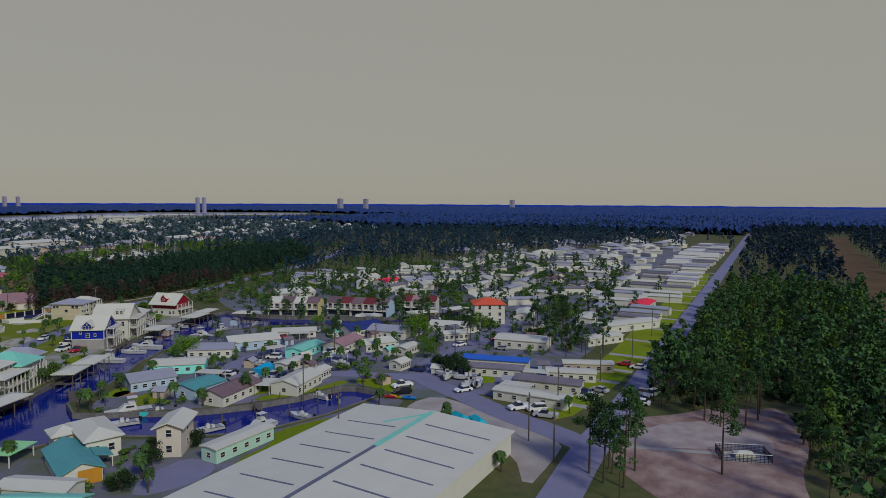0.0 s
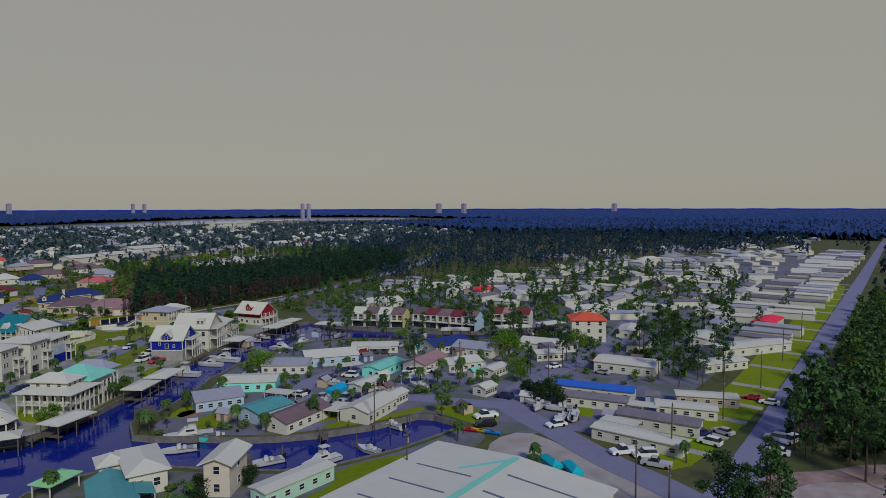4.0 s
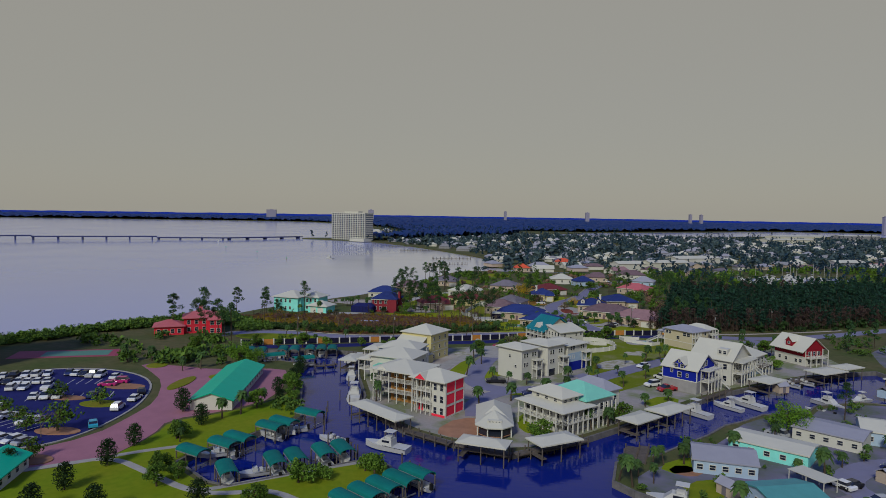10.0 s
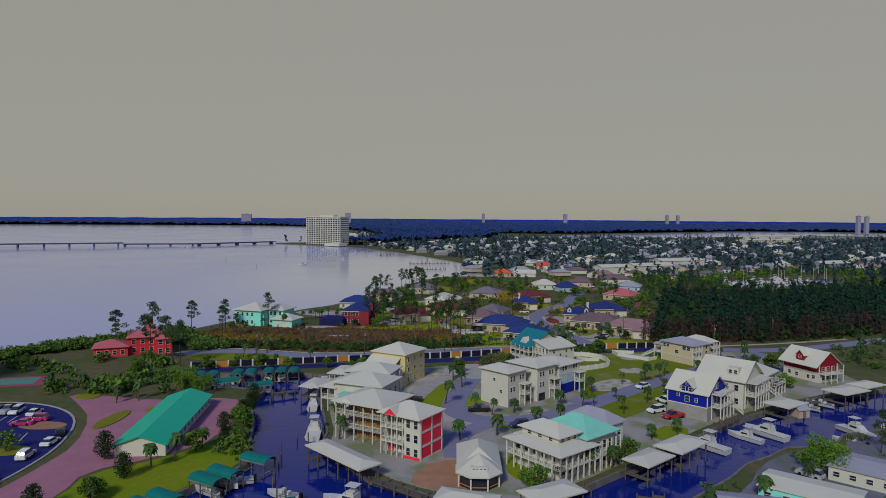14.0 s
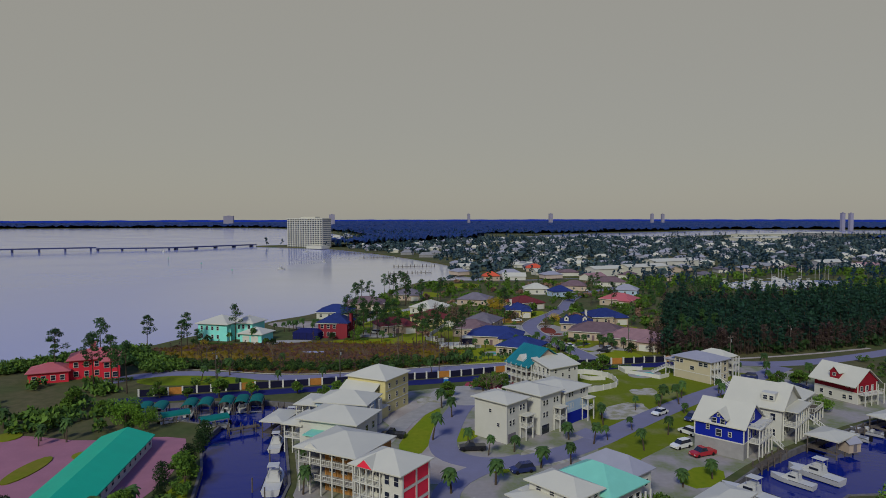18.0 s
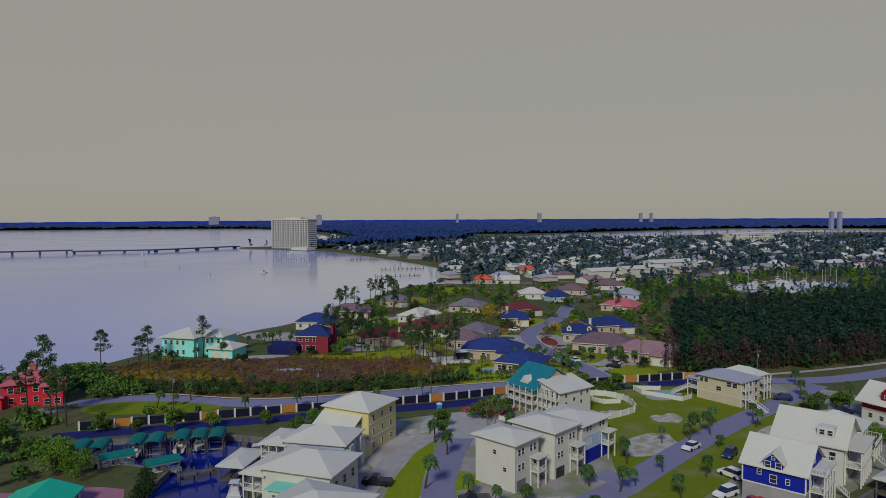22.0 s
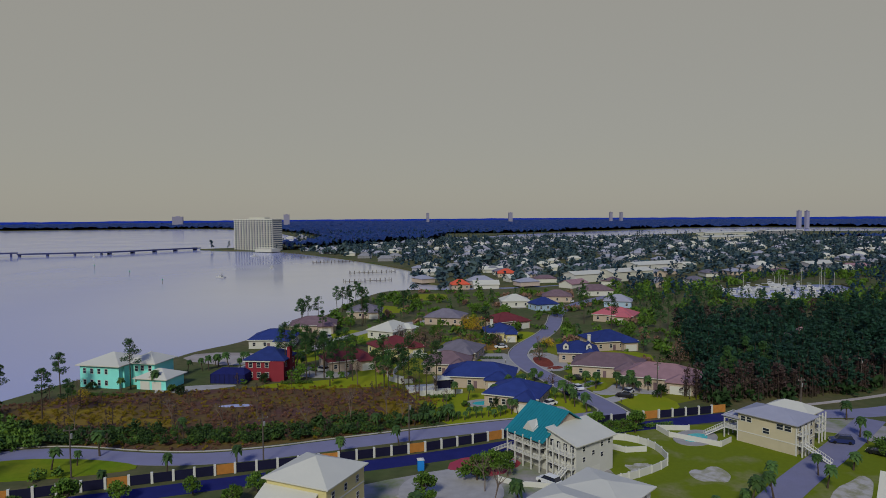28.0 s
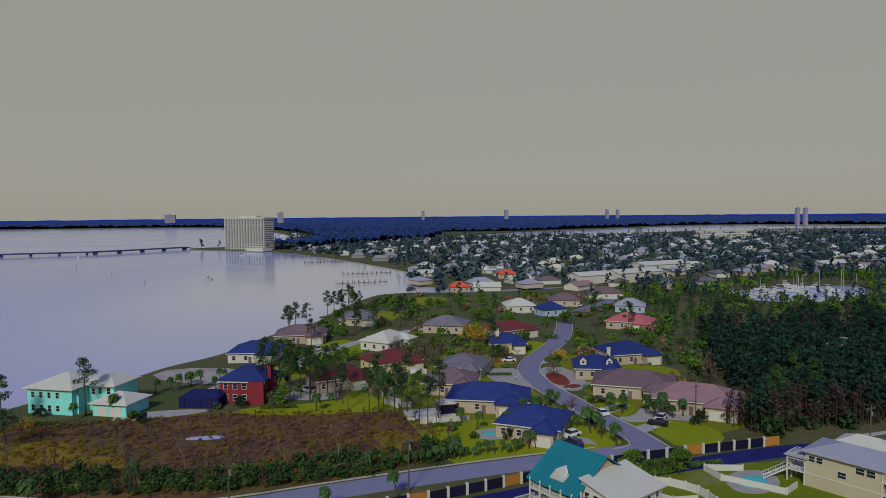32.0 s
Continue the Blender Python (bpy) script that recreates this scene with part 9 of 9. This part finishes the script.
scatter(bushes, [(-55.5, 303), (-38, 269), (24.1, 225), (16, 226.8), (8, 227.4), (29.6, 233), (41, 252), (47, 261), (61, 233), (27, 247), (12, 262), (-20, 283), (-16, 284), (-25, 283), (22, 325), (36, 318), (-70, 243), (-74, 247), (-98, 250), (-102, 246), (-56, 254), (-50, 254.6)], VR, 0.8, 1.3)
bt = broad(-40.5, 257.5, 4.6, 3.2, 93, "round yellow-green garden tree", OAK, "garden_tree", "garden trees", 70, 0.3)
for x, y, k, mt in ((-44, 288, 0.9, 0), (24, 308, 0.8, 0), (18, 318, 0.7, 0), (-28, 306, 1.0, 0), (-6, 316, 1.1, 0), (2, 324, 1.0, 0), (-36, 352, 0.9, 0), (-8, 440, 0.9, 0), (2, 436, 0.8, 0), (80, 320, 1.2, 0), (94, 340, 1.2, 0), (58, 330, 1.0, 0), (62, 372, 1.2, 0), (36, 372, 1.2, 0), (24, 384, 1.2, 0)):
    o = copy_thing(bt, pose(x, y, 0, 0, 0, x * 9))
    o.scale = (k, k, k)
rose = broad(36.5, 279, 4.4, 2.6, 94, "bare reddish-brown tree in a mulch island", BROWNLF, "winter_tree", "winter trees", 14, 0.2)
for x, y, k in ((34.4, 246.6, 0.8), (37, 236.6, 0.9), (15, 303, 1.3), (12, 306, 1.1), (-4, 299, 1.3), (1, 296, 1.2), (24, 303, 1.2), (-8, 304, 1.4), (-12, 310, 1.3), (-2, 308, 1.3), (4, 314, 1.1), (72, 262, 1.0), (80, 268, 1.4), (84, 276, 1.5), (88, 284, 1.4), (86, 262, 1.2), (92, 270, 1.2), (16, 236, 0.7)):
    o = copy_thing(rose, pose(x, y, 0, 0, 0, x * 9))
    o.scale = (k, k, k)
# tall thin pines on the shore and by the marsh
TALL = [pine(-14, 246, 15, 95, "tall thin pine with a high open crown", "tall pines"), pine(-33, 259, 14, 96, "tall thin pine with a high open crown", "tall pines")]
scatter(TALL, [(-10, 243), (-7, 246.5), (-4, 240), (-12.4, 238), (-8, 236), (-2, 236), (0.6, 241), (-16, 242), (-36, 262), (-30, 256), (-38, 257), (-42, 264), (-29, 264), (-26, 258), (-45, 261), (-40, 268), (-44, 396), (-41, 402), (-46, 390), (-50, 356), (-54, 352), (-30, 352), (-87, 250), (20, 296), (76, 330), (100, 330), (70, 352), (90, 312)], VR, 0.8, 1.1)
scatter(P0, [(25, 245), (26, 246.5), (24, 243.6), (28, 248), (9, 233.4), (16.4, 233), (6, 238), (34.5, 229.4), (36, 231.6), (32.5, 233.4), (55, 241), (57, 238.6), (52, 243), (60, 240), (-78, 270), (-74, 272), (-70, 276), (-66, 274), (-72, 279), (-64, 284), (-61, 280), (-46, 270), (-44, 272.5), (-42, 275), (-47, 278), (36, 226), (38, 221.6), (53, 239.6), (56, 241), (3, 216), (-14, 212), (-56, 206), (-30, 250), (-88, 246), (-80, 249)], VR, 0.8, 1.25)
for x, y, rz, c, st in ((40.6, 242.6, 17, 0, "sedan"), (53.5, 237.4, 140, 0, "sedan"), (29.5, 227.5, 120, 0, "sedan"), (31, 313, 100, 0, "sedan"), (-44.5, 322, 20, 2, "sedan"), (-41, 324, 20, 1, "suv"), (18, 296, 10, 1, "sedan"), (26, 300.6, 95, 0, "sedan"), (-24, 340, 30, 1, "suv"), (80, 424, 40, 0, "sedan"), (-35, 268, 60, 1, "suv")):
    put_car(x, y, rz, c, st)
# street name post and letter boxes
for x, y in ((49, 229), (34, 243.6), (37.4, 262.4), (24.6, 276)):
    lb = thing("letter_box", x, y, 0, 30, "white letter box on a timber post", "letter box", "letter boxes")
    part("post", Solid().box(-0.06, -0.06, -0.1, 0.06, 0.06, 1.0), WOODD, lb)
    part("box", Solid().box(-0.13, -0.25, 1.0, 0.13, 0.25, 1.28), TRIMW, lb)

# ---- bay: far docks, buoys, boats ----
for a, b in (((-62, 553), (-27, 565)), ((-66, 628), (-27, 638)), ((-120, 760), (-70, 778)), ((-150, 850), (-108, 862)), ((-190, 930), (-165, 940))):
    dk = thing("bay_dock", a[0], a[1], 0, math.degrees(math.atan2(b[1] - a[1], b[0] - a[0])), "timber dock with mooring posts in the bay", "dock", "bay docks")
    L = math.hypot(b[0] - a[0], b[1] - a[1])
    part("deck", Solid().box(0, -0.8, -0.4, L, 0.8, -0.2), WOODD, dk)
    for k in range(int(L / 4) + 1):
        for e in (-1, 1):
            part("post", Solid().bar((k * 4 + 0.2, e * (0.9 + 2.5 * (k % 3 == 0)), -2.4), (k * 4 + 0.2, e * (0.9 + 2.5 * (k % 3 == 0)), 1.6), 0.17, 6), WOODD, dk)
for x, y, rz, L in ((-170, 604, 70, 9), (-216, 890, 100, 9), (-150, 700, 40, 7), (-420, 900, 20, 8)):
    boat(x, y, -1.25, rz, "small white motor boat moored in the bay", L, L / 3)
for x, y in ((-200, 560), (-260, 640), (-330, 720)):
    ch = thing("channel_marker", x, y, -1.3, 0, "slim channel marker post in the bay", "marker", "channel markers")
    part("post", Solid().bar((0, 0, -1.5), (0, 0, 4), 0.14, 6), WOODD, ch)
    part("board", Solid().box(-0.5, -0.05, 3.0, 0.5, 0.05, 3.9), GREENMETAL, ch)

# ---- far marina ----
MB = [boat(212, 470, -1.25, 60, "white motor yacht berthed in the far marina", 12, 3.8), boat(230, 480, -1.25, 60, "white motor yacht berthed in the far marina", 10, 3.2)]
placed = 0
for i in range(11):
    for j in range(9):
        x, y = 165 + 12.5 * i, 426 + 16 * j + 6 * (i % 2)
        if inside(x, y, LAGOON) and placed < 18 and (i + j) % 3 != 0:
            o = copy_thing(MB[placed % 2], pose(x, y, -1.25, 0, 0, 55 + 180 * (j % 2) + VR.uniform(-6, 6)))
            placed += 1
mast = Solid()
for i in range(10):
    x, y = VR.uniform(190, 275), VR.uniform(440, 500)
    mast.bar((x, y, -1), (x, y, VR.uniform(9, 13)), 0.10, 4)
me = mast.mesh("masts")
me.materials.append(TRIMW)
tagged(new("masts", me), "slender white sailing masts in the far marina", "masts", "", "stuff")
for x, y, w, d, hgt, m_ in ((150, 545, 40, 16, 7, OFFWHITE), (190, 600, 50, 18, 8, WHITE), (520, 1180, 110, 30, 9, OFFWHITE), (640, 1420, 140, 30, 9, OFFWHITE), (820, 1530, 120, 30, 9, HAZEGREY), (330, 600, 36, 16, 7, GREYW), (120, 538, 36, 14, 6, WHITE)):
    house(x, y, 25, w, d, hgt, hgt + 2.0, m_, OFFWHITE, "large white waterfront shed", "gable", nf=1, ns=1, sides="", name="boat_shed", category="shed", group="far sheds")

# ---- home park clutter ----
SHEDC = [OFFWHITE, GREYW, GREYSH, CYANR, BROWNSH]
SH = []
for i, m_ in enumerate(SHEDC):
    t = thing("garden_shed", (46, 81.5, 108, 120, 88)[i], (77.5, 137.4, 136.2, 62, 34.6)[i], 0, 20 * i, "small garden shed with a pale roof beside the homes", "shed", "garden sheds")
    part("wall", Solid().box(-1.6, -1.3, -0.1, 1.6, 1.3, 2.0), (WHITE, CREAM, LTBLUE)[i % 3], t)
    part("roof", Solid().gable(-1.6, -1.3, 1.6, 1.3, 2.0, 2.8, 0.25, 0.1), m_, t)
    part("entrance_door", Solid().box(-0.45, -1.34, 0, 0.45, -1.28, 1.8), GREYSH, t)
    SH.append(t)
for x, y, rz in ((60, 62, 30), (44, 67, -60), (62, 84, 10), (75, 76, 30), (90, 70, 0), (84, 60, 20), (118, 90, 0), (100, 92, -10), (105, 30, -70), (108, 8, -70), (128, 9.7, -60), (62, 56, 20), (140, 70, 0), (126, 78, -6), (150, 60, 20), (160, 34, -60), (112, 56, 0), (78, 54, 30)):
    copy_thing(SH[(int(x) + int(y)) % 5], pose(x, y, 0, 0, 0, rz))
# carports: a roof on six posts
for x, y, rz, L in ((60, 72, -60, 7), (95, 62, 4, 7), (104, 3, -79, 8), (118, 6, -65, 7), (88, 84, -10, 8), (134, 84, -6, 7), (64, 52, 33, 7), (108, 96, -38, 7)):
    t = thing("carport", x, y, 0, rz, "white flat-roofed carport beside a mobile home", "carport", "carports")
    part("roof", Solid().box(-L / 2, -2, 2.3, L / 2, 2, 2.42), OFFWHITE, t)
    for px in (-L / 2 + 0.2, 0, L / 2 - 0.2):
        for py in (-1.8, 1.8):
            part("post", Solid().box(px - 0.06, py - 0.06, -0.1, px + 0.06, py + 0.06, 2.3), TRIMW, t)
for x, y, rz, c, st in ((64.9, 99.1, 40, 1, "suv"), (65, 72.2, 30, 0, "sedan"), (79.4, 81.4, 40, 2, "sedan"), (85.1, 78.9, 30, 0, "suv"), (118.9, 101.4, 10, 1, "sedan"), (96, 14, 70, 0, "sedan"), (103, 36, 20, 2, "suv"), (122.8, -21.6, 10, 1, "suv"), (115.4, -24.6, 15, 0, "sedan"), (141, 33.5, 10, 1, "sedan"), (146.9, -10.5, 13, 0, "sedan"), (72, 61, 120, 1, "suv")):
    put_car(x, y, rz, c, st)
for x, y, rz in ((103, 14.4, -60), (103.6, 25.6, 20), (92, 56, 10), (122, 70, 80), (88, 104, -30), (66, 60, 33)):
    o = copy_thing(skiff, pose(x, y, 0.75, 0, 0, rz))
    tr = thing("boat_trailer", x, y, 0, rz, "low galvanised boat trailer", "trailer", "boat trailers")
    part("frame", Solid().box(-0.9, -2.4, 0.45, -0.75, 2.6, 0.6).box(0.75, -2.4, 0.45, 0.9, 2.6, 0.6).box(-0.9, -0.6, 0.45, 0.9, -0.45, 0.75).box(-0.9, 1.4, 0.45, 0.9, 1.55, 0.75), ALU, tr)
    for e in (-1, 1):
        part("wheel", Solid().bar((e * 0.95, -0.6, 0.32), (e * 1.15, -0.6, 0.32), 0.32, 10), BLACK, tr)
# painted lawns between the canal homes
for ring in ([(108, 12), (114, 18), (113, 22), (105, 16)], [(83.6, 30), (92, 27), (91.5, 34), (84, 40)], [(58, 52), (64, 50), (67, 53.6), (60, 55)], [(40, 62), (46, 70), (42, 74), (34, 66)], [(38, 74), (46, 82), (43, 85), (34, 78)], [(130, 70), (142, 72), (140, 78), (130, 77)], [(62, 56), (68, 52), (70, 55), (64, 60)], [(96, 66), (104, 64), (104, 68), (97, 70)]):
    sheet("garden_lawn", [smooth(ring, 1, True)], 0.05, 0.08, LAWN, "small bright green lawn beside a home", "lawn")
sheet("clay_yard", [smooth([(35.6, 76), (39, 80), (43.4, 77), (40, 73.4)], 1, True)], 0.05, 0.08, CLAY, "orange clay yard by the canal", "ground patch")

# lawns on the two banks of the small basin, kayaks and a covered boat beside the warehouse
for ring, lab in (([(56, 47.4), (66, 43.6), (79, 42), (83, 42.4), (83, 45.6), (74, 44.6), (66, 45.4), (61, 49.4)], "bright green lawn along the basin wall"), ([(84, 26), (90, 24), (92.4, 33), (90, 41), (84, 43), (83.4, 34)], "green verge beside the lane"),
                  ([(31, 15.6), (46, 18.4), (62, 20.4), (62, 24.4), (47, 26.4), (45, 21.4), (32, 18)], "green strip beside the mint trailer")):
    sheet("bank_lawn", [smooth(ring, 1, True)], 0.055, 0.08, LAWN, lab, "lawn")
for x, y, rz, nm, col in ((79.4, 24.6, 30, "red", (0.50, 0.02, 0.04)), (80.8, 22.4, 24, "yellow", (0.60, 0.42, 0.02)), (81.8, 20.0, 28, "blue", (0.02, 0.12, 0.50))):
    k_ = thing("kayak", x, y, 0.45, rz, nm + " plastic kayak lying on the sandy verge", "kayak", "kayaks")
    part("hull", hull_solid(4.2, 0.9, 0.42), mat(nm + "_plastic", col, 0.4, var=0.1, bump=0), k_)
    part("cockpit_rim", Solid().box(-0.26, -0.7, 0.36, 0.26, 0.2, 0.42), BLACK, k_)
wrap = mat("turquoise_tarpaulin", (0.01, 0.40, 0.50), 0.6, var=0.2, scale=0.8)
for x, y, rz in ((78.2, 1.0, 70), (78.8, -3.6, 60)):
    cb = thing("covered_boat", x, y, 0, rz, "boat under a turquoise tarpaulin on the verge", "boat", "covered boats")
    part("cover", Solid().hip(-2.6, -1.0, 2.6, 1.0, 1.2, 1.9, 0.1, 0.7), wrap, cb)
    part("stand", Solid().box(-1.6, -0.6, 0, -1.3, 0.6, 0.5).box(1.3, -0.6, 0, 1.6, 0.6, 0.5), WOODD, cb)
